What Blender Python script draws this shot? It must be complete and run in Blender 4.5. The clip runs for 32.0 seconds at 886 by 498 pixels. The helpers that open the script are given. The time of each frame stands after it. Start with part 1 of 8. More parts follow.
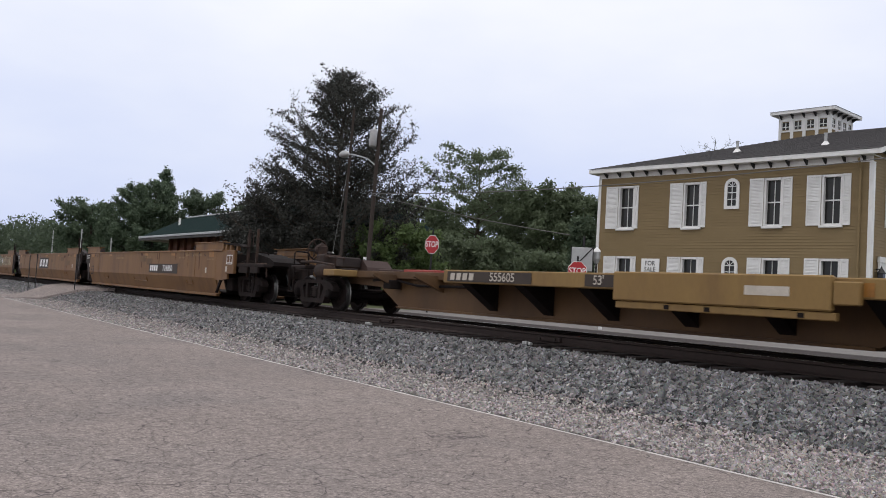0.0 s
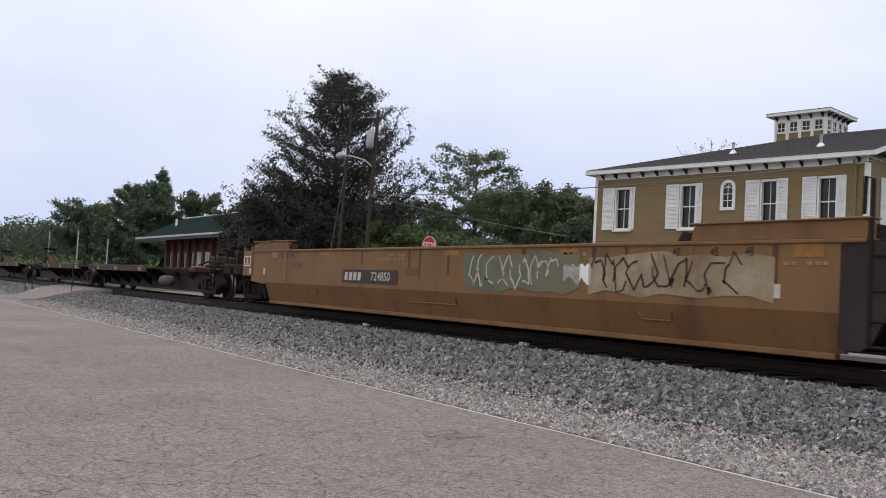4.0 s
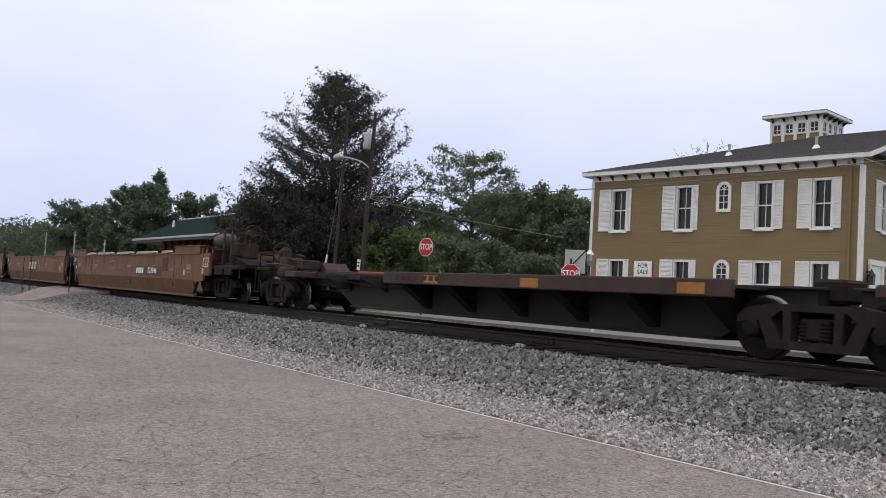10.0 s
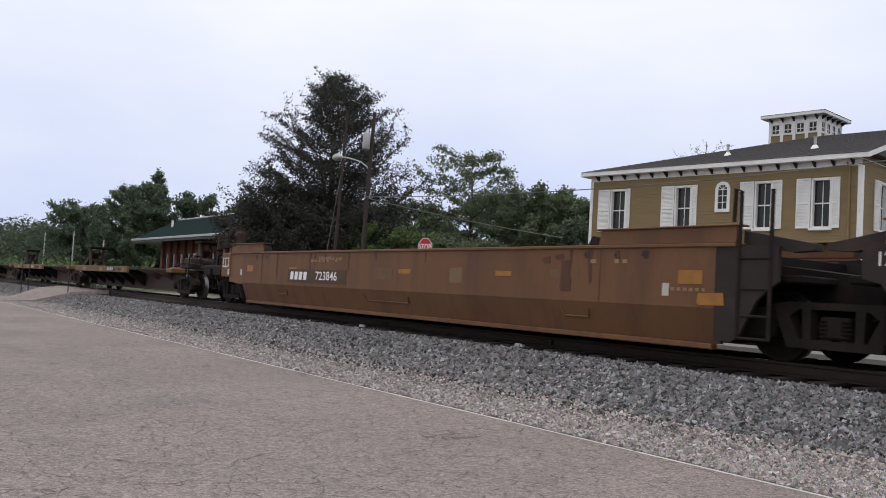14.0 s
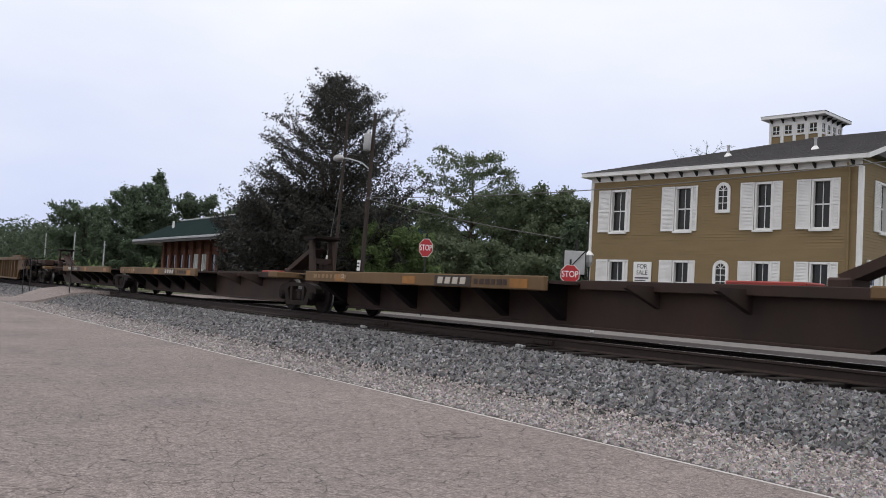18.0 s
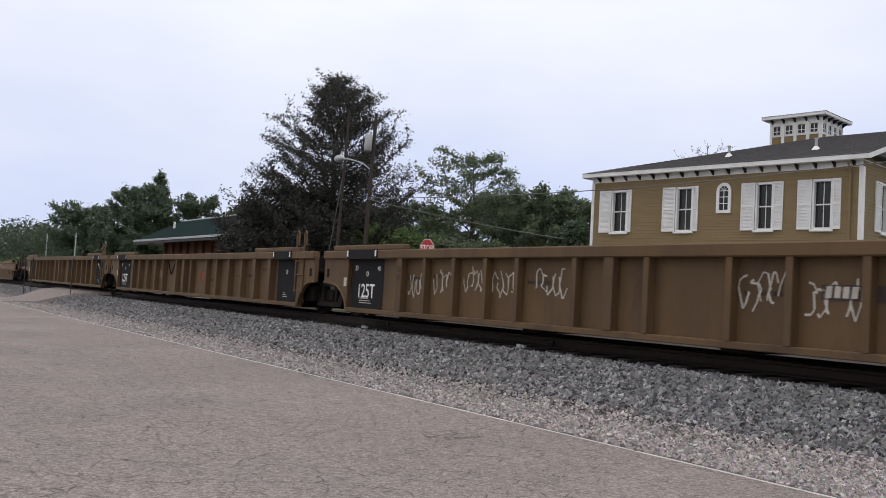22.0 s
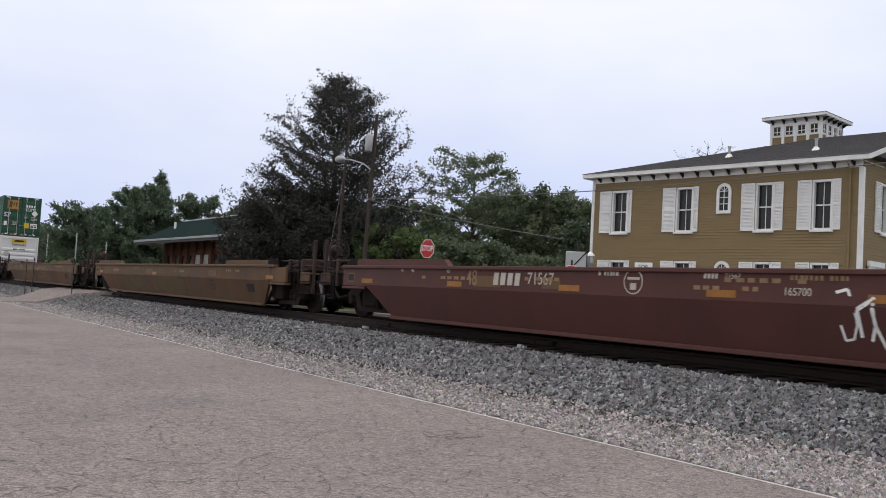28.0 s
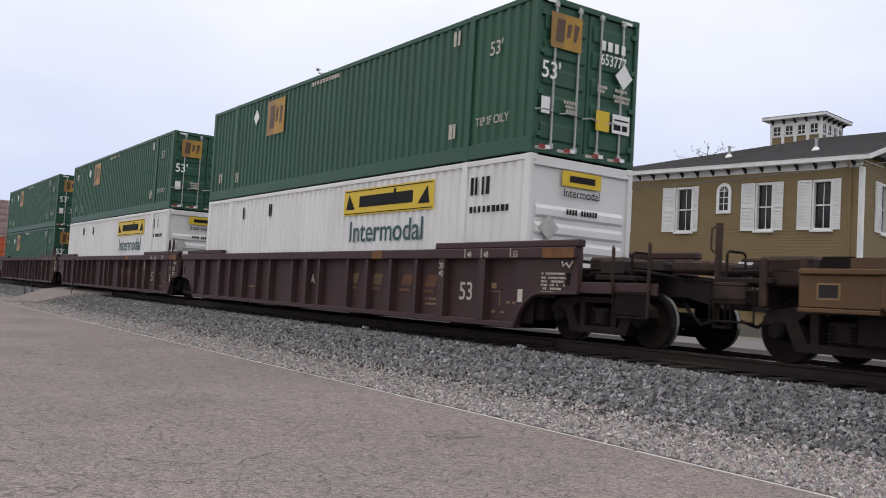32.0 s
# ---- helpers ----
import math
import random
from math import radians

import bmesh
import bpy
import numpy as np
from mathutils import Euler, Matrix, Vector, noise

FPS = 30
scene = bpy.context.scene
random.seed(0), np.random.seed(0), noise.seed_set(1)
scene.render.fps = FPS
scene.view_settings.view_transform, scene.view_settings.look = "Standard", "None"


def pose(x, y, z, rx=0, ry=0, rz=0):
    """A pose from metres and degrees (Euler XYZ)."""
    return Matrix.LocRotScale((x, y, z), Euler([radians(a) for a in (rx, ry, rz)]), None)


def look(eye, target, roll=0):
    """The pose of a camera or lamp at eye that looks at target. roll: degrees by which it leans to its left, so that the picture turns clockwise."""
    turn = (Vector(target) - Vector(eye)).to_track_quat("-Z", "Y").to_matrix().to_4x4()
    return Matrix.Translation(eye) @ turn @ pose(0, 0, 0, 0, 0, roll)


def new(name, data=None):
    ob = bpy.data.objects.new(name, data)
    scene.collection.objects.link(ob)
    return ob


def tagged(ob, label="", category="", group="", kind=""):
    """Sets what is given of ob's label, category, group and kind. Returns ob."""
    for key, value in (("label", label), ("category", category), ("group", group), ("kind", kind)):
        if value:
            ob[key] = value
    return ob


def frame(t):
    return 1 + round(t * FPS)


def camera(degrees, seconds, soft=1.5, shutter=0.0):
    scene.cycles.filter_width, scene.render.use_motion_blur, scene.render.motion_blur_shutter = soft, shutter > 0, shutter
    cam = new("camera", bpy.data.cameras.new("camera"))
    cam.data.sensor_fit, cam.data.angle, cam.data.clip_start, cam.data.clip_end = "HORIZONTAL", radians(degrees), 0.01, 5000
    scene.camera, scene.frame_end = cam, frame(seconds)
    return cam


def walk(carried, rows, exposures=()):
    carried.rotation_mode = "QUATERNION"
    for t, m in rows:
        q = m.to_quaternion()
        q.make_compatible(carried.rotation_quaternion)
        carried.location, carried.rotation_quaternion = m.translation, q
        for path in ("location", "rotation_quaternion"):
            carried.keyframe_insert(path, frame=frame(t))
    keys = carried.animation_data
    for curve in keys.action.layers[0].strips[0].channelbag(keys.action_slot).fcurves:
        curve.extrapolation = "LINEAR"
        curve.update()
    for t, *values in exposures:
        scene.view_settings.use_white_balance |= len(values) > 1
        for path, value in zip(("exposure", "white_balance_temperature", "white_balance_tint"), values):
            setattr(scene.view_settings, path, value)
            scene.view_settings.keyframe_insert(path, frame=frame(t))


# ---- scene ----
SPEED = 14.82        # metres a second, the train's pace from left to right
TRACK_Y = 11.315     # the track's centre line runs along x at this y; the rail tops are z = 0
ROAD_Z = -0.85

cam = camera(53.23, 32.0, soft=0.95, shutter=0.06)


def aim(t, x, y, z, yaw, pitch, roll):
    a, b = radians(yaw), radians(pitch)
    way = Vector((math.sin(a) * math.cos(b), math.cos(a) * math.cos(b), math.sin(b)))
    eye = Vector((x, y, z))
    return (t, look(eye, eye + way, roll))


PATH = [
    (0, -0.258, 0.214, 0.601, -55.7256, 2.8298, 3.3036),
    (1, -0.249, 0.211, 0.603, -55.6922, 2.8342, 3.2937),
    (2, -0.229, 0.194, 0.605, -55.6413, 2.8497, 3.2937),
    (3, -0.213, 0.179, 0.606, -55.5813, 2.8709, 3.2914),
    (4.5, -0.178, 0.148, 0.611, -55.4884, 2.9090, 3.2831),
    (6, -0.148, 0.124, 0.614, -55.4028, 2.9451, 3.2707),
    (7, -0.142, 0.122, 0.614, -55.3869, 2.9536, 3.2644),
    (8, -0.133, 0.114, 0.614, -55.3631, 2.9626, 3.2617),
    (9, -0.128, 0.110, 0.612, -55.3395, 2.9829, 3.2709),
    (10, -0.123, 0.107, 0.611, -55.3230, 2.9911, 3.2877),
    (11, -0.115, 0.100, 0.613, -55.3018, 2.9888, 3.2838),
    (12, -0.109, 0.094, 0.615, -55.2690, 2.9873, 3.2758),
    (13, -0.105, 0.090, 0.617, -55.2517, 2.9860, 3.2728),
    (14, -0.104, 0.091, 0.616, -55.2556, 2.9872, 3.2773),
    (15.5, -0.094, 0.083, 0.613, -55.2681, 3.0118, 3.2791),
    (17, -0.075, 0.065, 0.613, -55.2835, 3.0320, 3.2775),
    (18, -0.064, 0.053, 0.617, -55.2996, 3.0278, 3.2687),
    (19, -0.065, 0.054, 0.617, -55.3177, 3.0286, 3.2667),
    (20, -0.070, 0.059, 0.615, -55.3455, 3.0305, 3.2726),
    (21, -0.065, 0.054, 0.616, -55.3571, 3.0323, 3.2666),
    (22, -0.044, 0.036, 0.616, -55.3538, 3.0515, 3.2618),
    (23, -0.030, 0.022, 0.615, -55.3483, 3.0723, 3.2721),
    (24, -0.015, 0.009, 0.618, -55.3568, 3.0674, 3.2717),
    (25, -0.003, -0.002, 0.624, -55.3808, 3.0575, 3.2696),
    (26.5, -0.005, 0.001, 0.624, -55.3931, 3.0572, 3.2721),
    (28, -0.002, 0.002, 0.621, -55.3845, 3.0602, 3.2702),
    (29, 0.002, -0.002, 0.621, -55.3781, 3.0580, 3.2686),
    (30, 0.002, -0.003, 0.622, -55.3761, 3.0579, 3.2672),
    (31, 0.001, -0.001, 0.621, -55.3789, 3.0579, 3.2704),
    (32, -0.000, 0.000, 0.621, -55.3811, 3.0583, 3.2711),
]

walk(cam, [aim(*row) for row in PATH], exposures=[(0, 0.0), (32, 0.0)])

# world: a bright overcast sky with thin blue towards the horizon
world = bpy.data.worlds.new("sky")
scene.world = world
world.use_nodes = True
wt = world.node_tree
wt.nodes.clear()
SUN_ELEV, SUN_ROT = radians(75), radians(153)
n_out = wt.nodes.new("ShaderNodeOutputWorld")
n_bg = wt.nodes.new("ShaderNodeBackground")
n_bg2 = wt.nodes.new("ShaderNodeBackground")
n_mix = wt.nodes.new("ShaderNodeMixShader")
n_sky = wt.nodes.new("ShaderNodeTexSky")
n_sky.sky_type, n_sky.sun_disc = "NISHITA", False
n_sky.sun_elevation, n_sky.sun_rotation = SUN_ELEV, SUN_ROT
n_sky.air_density, n_sky.dust_density = 1.2, 2.0
n_tc = wt.nodes.new("ShaderNodeTexCoord")
n_map = wt.nodes.new("ShaderNodeMapping")
n_map.inputs["Scale"].default_value = (1.0, 1.0, 2.6)
n_noise = wt.nodes.new("ShaderNodeTexNoise")
n_noise.inputs["Scale"].default_value = 1.7
n_noise.inputs["Detail"].default_value = 5.0
n_noise.inputs["Roughness"].default_value = 0.5
n_ramp = wt.nodes.new("ShaderNodeValToRGB")
n_ramp.color_ramp.elements[0].position, n_ramp.color_ramp.elements[0].color = 0.05, (0.53, 0.62, 0.94, 1)
n_ramp.color_ramp.elements[1].position, n_ramp.color_ramp.elements[1].color = 0.85, (0.985, 0.995, 1.04, 1)
# brighter overhead, bluer low down
n_sep = wt.nodes.new("ShaderNodeVectorMath")
n_sep.operation = "DOT_PRODUCT"
n_sep.inputs[1].default_value = (0.10, -0.30, 2.1)
n_high = wt.nodes.new("ShaderNodeMath")
n_high.operation = "MULTIPLY_ADD"
n_high.inputs[1].default_value, n_high.inputs[2].default_value = 1.1, -0.24
n_add = wt.nodes.new("ShaderNodeMath")
n_add.operation = "ADD"
wt.links.new(n_tc.outputs["Generated"], n_map.inputs["Vector"])
wt.links.new(n_map.outputs["Vector"], n_noise.inputs["Vector"])
wt.links.new(n_tc.outputs["Generated"], n_sep.inputs[0])
wt.links.new(n_noise.outputs["Fac"], n_high.inputs[0])
wt.links.new(n_high.outputs[0], n_add.inputs[0])
wt.links.new(n_sep.outputs["Value"], n_add.inputs[1])
wt.links.new(n_add.outputs[0], n_ramp.inputs["Fac"])
wt.links.new(n_ramp.outputs["Color"], n_bg2.inputs["Color"])
wt.links.new(n_sky.outputs["Color"], n_bg.inputs["Color"])
n_bg.inputs["Strength"].default_value = 0.10
n_bg2.inputs["Strength"].default_value = 1.05
n_mix.inputs[0].default_value = 0.9
wt.links.new(n_bg.outputs[0], n_mix.inputs[1])
wt.links.new(n_bg2.outputs[0], n_mix.inputs[2])
wt.links.new(n_mix.outputs[0], n_out.inputs["Surface"])

sun_data = bpy.data.lights.new("sun", "SUN")
sun_data.energy, sun_data.angle, sun_data.color = 0.9, radians(18), (1.0, 0.96, 0.9)
sun = new("sun", sun_data)
# the veiled sun stands high behind the camera
sun.matrix_world = look((0, 0, 40), (-5.0, 9.5, 0))


# ---------------------------------------------------------------- materials
def surface(name, color, rough=0.7, metal=0.0, second=None, scale=6.0, amount=0.5, fine=60.0, grain=0.25, bump=0.2,
            bump_scale=40.0, stain=None, stain_scale=1.5, stain_amount=0.0, streak=1.0, spec=0.35):
    """Two-scale mottled surface: color and second mixed by broad noise, fine grain, soft stains, fine relief."""
    m = bpy.data.materials.new(name)
    m.use_nodes = True
    nt = m.node_tree
    bsdf = nt.nodes["Principled BSDF"]
    bsdf.inputs["Roughness"].default_value = rough
    bsdf.inputs["Metallic"].default_value = metal
    bsdf.inputs["Specular IOR Level"].default_value = spec
    tc = nt.nodes.new("ShaderNodeTexCoord")
    mp = nt.nodes.new("ShaderNodeMapping")
    mp.inputs["Scale"].default_value = (1.0, 1.0, 1.0 / streak)
    nt.links.new(tc.outputs["Object"], mp.inputs["Vector"])
    info = nt.nodes.new("ShaderNodeObjectInfo")
    shift = nt.nodes.new("ShaderNodeVectorMath")
    shift.operation = "ADD"
    mul = nt.nodes.new("ShaderNodeMath")
    mul.operation = "MULTIPLY"
    mul.inputs[1].default_value = 37.0
    nt.links.new(info.outputs["Random"], mul.inputs[0])
    nt.links.new(mp.outputs["Vector"], shift.inputs[0])
    nt.links.new(mul.outputs[0], shift.inputs[1])

    def noisy(s, detail=4.0, roughness=0.55):
        n = nt.nodes.new("ShaderNodeTexNoise")
        n.inputs["Scale"].default_value = s
        n.inputs["Detail"].default_value = detail
        n.inputs["Roughness"].default_value = roughness
        nt.links.new(shift.outputs[0], n.inputs["Vector"])
        return n.outputs["Fac"]

    def blend(fac, a, b, mode="MIX"):
        n = nt.nodes.new("ShaderNodeMix")
        n.data_type, n.blend_type = "RGBA", mode
        for sock, val in ((n.inputs[0], fac), (n.inputs[6], a), (n.inputs[7], b)):
            if isinstance(val, (tuple, list)):
                sock.default_value = (*val[:3], 1)
            elif isinstance(val, float):
                sock.default_value = val
            else:
                nt.links.new(val, sock)
        return n.outputs[2]

    def curve(sock, lo, hi, top):
        n = nt.nodes.new("ShaderNodeMapRange")
        n.inputs["From Min"].default_value, n.inputs["From Max"].default_value = lo, hi
        n.inputs["To Max"].default_value = top
        nt.links.new(sock, n.inputs["Value"])
        return n.outputs["Result"]

    second = second or tuple(c * 0.7 for c in color)
    col = blend(curve(noisy(scale), 0.35, 0.65, amount), tuple(color), tuple(second))
    grit = noisy(fine, 3.0, 0.7)
    col = blend(curve(grit, 0.3, 0.75, grain), col, tuple(c * 0.45 for c in color))
    if stain:
        col = blend(curve(noisy(stain_scale, 6.0, 0.65), 0.48, 0.72, stain_amount), col, tuple(stain))
    nt.links.new(col, bsdf.inputs["Base Color"])
    if bump > 0:
        b = nt.nodes.new("ShaderNodeBump")
        b.inputs["Strength"].default_value = bump
        b.inputs["Distance"].default_value = 0.01
        nt.links.new(noisy(bump_scale, 5.0, 0.65), b.inputs["Height"])
        nt.links.new(b.outputs["Normal"], bsdf.inputs["Normal"])
    return m


def asphalt_surface():
    m = surface("worn_asphalt", (0.298, 0.250, 0.232), 0.92, second=(0.235, 0.197, 0.184), scale=0.35, amount=0.7, fine=60.0, grain=0.6,
                bump=0.35, bump_scale=90.0, stain=(0.16, 0.142, 0.14), stain_scale=0.45, stain_amount=0.55, spec=0.2)
    nt = m.node_tree
    bsdf = nt.nodes["Principled BSDF"]
    base = bsdf.inputs["Base Color"].links[0].from_socket
    tc = nt.nodes.new("ShaderNodeTexCoord")
    warp = nt.nodes.new("ShaderNodeTexNoise")
    warp.inputs["Scale"].default_value = 2.5
    warp.inputs["Detail"].default_value = 4.0
    mixv = nt.nodes.new("ShaderNodeMix")
    mixv.data_type = "VECTOR"
    mixv.inputs[0].default_value = 0.2
    nt.links.new(tc.outputs["Object"], warp.inputs["Vector"])
    nt.links.new(tc.outputs["Object"], mixv.inputs[4])
    nt.links.new(warp.outputs["Color"], mixv.inputs[5])
    last = base
    for size, width, dark in ((0.9, 0.007, 1.0), (2.3, 0.016, 1.2), (6.0, 0.035, 1.0)):
        v = nt.nodes.new("ShaderNodeTexVoronoi")
        v.feature = "DISTANCE_TO_EDGE"
        v.inputs["Scale"].default_value = size
        nt.links.new(mixv.outputs[1], v.inputs["Vector"])
        r = nt.nodes.new("ShaderNodeMapRange")
        r.inputs["From Min"].default_value, r.inputs["From Max"].default_value = 0.0, width
        r.inputs["To Min"].default_value, r.inputs["To Max"].default_value = dark, 0.0
        nt.links.new(v.outputs["Distance"], r.inputs["Value"])
        # the cracks open only here and there
        gaps = nt.nodes.new("ShaderNodeTexNoise")
        gaps.inputs["Scale"].default_value = size * 1.7
        gaps.inputs["Detail"].default_value = 6.0
        gaps.inputs["Roughness"].default_value = 0.7
        nt.links.new(tc.outputs["Object"], gaps.inputs["Vector"])
        keep = nt.nodes.new("ShaderNodeMapRange")
        keep.inputs["From Min"].default_value, keep.inputs["From Max"].default_value = 0.42, 0.58
        nt.links.new(gaps.outputs["Fac"], keep.inputs["Value"])
        both_on = nt.nodes.new("ShaderNodeMath")
        both_on.operation, both_on.use_clamp = "MULTIPLY", True
        nt.links.new(r.outputs["Result"], both_on.inputs[0])
        nt.links.new(keep.outputs["Result"], both_on.inputs[1])
        mx = nt.nodes.new("ShaderNodeMix")
        mx.data_type = "RGBA"
        nt.links.new(both_on.outputs[0], mx.inputs[0])
        nt.links.new(last, mx.inputs[6])
        mx.inputs[7].default_value = (0.085, 0.070, 0.072, 1)
        last = mx.outputs[2]
    # pale and dark aggregate showing in the worn surface
    for size, amount in ((30.0, 0.30), (85.0, 0.45)):
        chips = nt.nodes.new("ShaderNodeTexVoronoi")
        chips.inputs["Scale"].default_value = size
        nt.links.new(tc.outputs["Object"], chips.inputs["Vector"])
        grey = nt.nodes.new("ShaderNodeRGBToBW")
        nt.links.new(chips.outputs["Color"], grey.inputs["Color"])
        mx = nt.nodes.new("ShaderNodeMix")
        mx.data_type, mx.blend_type = "RGBA", "OVERLAY"
        mx.inputs[0].default_value = amount
        nt.links.new(last, mx.inputs[6])
        nt.links.new(grey.outputs["Val"], mx.inputs[7])
        last = mx.outputs[2]
    nt.links.new(last, bsdf.inputs["Base Color"])
    return m


def stone_surface(name, dark, light, tan):
    """Loose stones: each island of the mesh takes its own grey."""
    m = bpy.data.materials.new(name)
    m.use_nodes = True
    nt = m.node_tree
    bsdf = nt.nodes["Principled BSDF"]
    bsdf.inputs["Roughness"].default_value = 0.9
    bsdf.inputs["Specular IOR Level"].default_value = 0.2
    geo = nt.nodes.new("ShaderNodeNewGeometry")
    ramp = nt.nodes.new("ShaderNodeValToRGB")
    els = ramp.color_ramp.elements
    els[0].position, els[0].color = 0.0, (*dark, 1)
    els[1].position, els[1].color = 1.0, (*light, 1)
    mid = els.new(0.55)
    mid.color = tuple((a + b) / 2 for a, b in zip(dark, light)) + (1,)
    warm = els.new(0.8)
    warm.color = (*tan, 1)
    nt.links.new(geo.outputs["Random Per Island"], ramp.inputs["Fac"])
    tc = nt.nodes.new("ShaderNodeTexCoord")
    n = nt.nodes.new("ShaderNodeTexNoise")
    n.inputs["Scale"].default_value = 45.0
    n.inputs["Detail"].default_value = 4.0
    nt.links.new(tc.outputs["Object"], n.inputs["Vector"])
    mx = nt.nodes.new("ShaderNodeMix")
    mx.data_type, mx.blend_type = "RGBA", "OVERLAY"
    mx.inputs[0].default_value = 0.5
    nt.links.new(ramp.outputs["Color"], mx.inputs[6])
    nt.links.new(n.outputs["Color"], mx.inputs[7])
    nt.links.new(mx.outputs[2], bsdf.inputs["Base Color"])
    return m


def leaf_surface(name, a, b, c, translucent=0.25):
    m = bpy.data.materials.new(name)
    m.use_nodes = True
    nt = m.node_tree
    bsdf = nt.nodes["Principled BSDF"]
    bsdf.inputs["Roughness"].default_value = 0.6
    bsdf.inputs["Specular IOR Level"].default_value = 0.25
    geo = nt.nodes.new("ShaderNodeNewGeometry")
    ramp = nt.nodes.new("ShaderNodeValToRGB")
    els = ramp.color_ramp.elements
    els[0].position, els[0].color = 0.0, (*a, 1)
    els[1].position, els[1].color = 1.0, (*c, 1)
    mid = els.new(0.55)
    mid.color = (*b, 1)
    tc = nt.nodes.new("ShaderNodeTexCoord")
    n = nt.nodes.new("ShaderNodeTexNoise")
    n.inputs["Scale"].default_value = 0.7
    n.inputs["Detail"].default_value = 3.0
    nt.links.new(tc.outputs["Object"], n.inputs["Vector"])
    add = nt.nodes.new("ShaderNodeMath")
    add.operation = "MULTIPLY_ADD"
    add.inputs[1].default_value = 0.55
    half = nt.nodes.new("ShaderNodeMath")
    half.operation = "MULTIPLY"
    half.inputs[1].default_value = 0.5
    nt.links.new(geo.outputs["Random Per Island"], add.inputs[0])
    nt.links.new(n.outputs["Fac"], half.inputs[0])
    nt.links.new(half.outputs[0], add.inputs[2])
    nt.links.new(add.outputs[0], ramp.inputs["Fac"])
    nt.links.new(ramp.outputs["Color"], bsdf.inputs["Base Color"])
    tr = nt.nodes.new("ShaderNodeBsdfTranslucent")
    nt.links.new(ramp.outputs["Color"], tr.inputs["Color"])
    ms = nt.nodes.new("ShaderNodeMixShader")
    ms.inputs[0].default_value = translucent
    out = nt.nodes["Material Output"]
    nt.links.new(bsdf.outputs[0], ms.inputs[1])
    nt.links.new(tr.outputs[0], ms.inputs[2])
    nt.links.new(ms.outputs[0], out.inputs["Surface"])
    return m


def glass_surface(name):
    m = surface(name, (0.012, 0.012, 0.012), 0.09, second=(0.035, 0.032, 0.028), scale=0.9, amount=0.6, grain=0.0, bump=0.06, bump_scale=1.2, spec=0.32)
    return m


ASPHALT = asphalt_surface()
GROUND = surface("far_ground", (0.10, 0.115, 0.055), 0.95, second=(0.075, 0.085, 0.04), scale=0.08, amount=0.8, fine=3.0, grain=0.4, bump=0.4, bump_scale=6.0)
GRAVEL_BED = surface("gravel_bed", (0.125, 0.115, 0.106), 0.95, second=(0.085, 0.079, 0.075), scale=0.5, amount=0.6, fine=38.0, grain=0.7, bump=1.0, bump_scale=34.0)
# bed darkened to give the shaded gaps between the loose stones
SHADED_BALLAST_BED = surface("ballast_bed", (0.034, 0.033, 0.034), 0.95, second=(0.022, 0.022, 0.022), scale=0.8, amount=0.6, fine=26.0, grain=0.75, bump=1.0, bump_scale=22.0)
BALLAST_STONE = stone_surface("ballast_stone", (0.028, 0.028, 0.030), (0.36, 0.36, 0.368), (0.15, 0.136, 0.134))
GRAVEL_STONE = stone_surface("pale_gravel_stone", (0.12, 0.106, 0.105), (0.56, 0.52, 0.51), (0.35, 0.302, 0.285))
LINE_PAINT = surface("road_line_paint", (0.70, 0.66, 0.64), 0.8, second=(0.52, 0.48, 0.46), scale=3.0, amount=0.6, fine=90.0, grain=0.5, stain=(0.4, 0.38, 0.36), stain_scale=2.5, stain_amount=0.4)
CONCRETE = surface("pale_pavement", (0.185, 0.170, 0.163), 0.9, second=(0.145, 0.132, 0.127), scale=0.3, amount=0.6, fine=40.0, grain=0.35, stain=(0.25, 0.23, 0.21), stain_scale=0.8, stain_amount=0.5)
RAIL_STEEL = surface("rusty_rail", (0.040, 0.026, 0.023), 0.75, 0.3, second=(0.026, 0.02, 0.018), scale=8.0)
RAIL_HEAD = surface("polished_rail_head", (0.55, 0.54, 0.53), 0.22, 1.0, second=(0.4, 0.39, 0.38), scale=4.0, bump=0.05)
# grease-dark bed; the shade beside the rails is in this brown too
OILY_SHADED_BED = surface("oily_track_bed", (0.042, 0.031, 0.030), 0.95, second=(0.028, 0.021, 0.021), scale=1.5, amount=0.7, fine=24.0, grain=0.6, bump=1.0, bump_scale=22.0)
TIE_WOOD = surface("creosoted_tie", (0.024, 0.018, 0.017), 0.95, second=(0.038, 0.029, 0.026), scale=5.0, fine=40.0, grain=0.5, bump=0.6)
SIDING = surface("ochre_siding", (0.232, 0.166, 0.083), 0.7, second=(0.205, 0.144, 0.070), scale=0.8, amount=0.6, fine=25.0, grain=0.12, bump=0.12, streak=0.2, stain=(0.165, 0.115, 0.055), stain_scale=0.7, stain_amount=0.3)
WHITE_TRIM = surface("white_painted_trim", (0.78, 0.77, 0.76), 0.5, second=(0.68, 0.67, 0.66), scale=2.0, amount=0.5, fine=40.0, grain=0.08, bump=0.06, stain=(0.5, 0.48, 0.45), stain_scale=2.0, stain_amount=0.25)
SHINGLE = surface("grey_shingles", (0.085, 0.08, 0.082), 0.95, second=(0.055, 0.052, 0.055), scale=1.5, amount=0.7, fine=45.0, grain=0.5, bump=0.5, bump_scale=30.0)
GREEN_ROOF = surface("dark_green_roof", (0.012, 0.025, 0.024), 0.95, second=(0.008, 0.017, 0.018), scale=1.2, amount=0.6, fine=30.0, grain=0.3, spec=0.04)
BRICK_RED = surface("red_brick", (0.20, 0.085, 0.06), 0.9, second=(0.14, 0.06, 0.045), scale=4.0, amount=0.7, fine=40.0, grain=0.4)
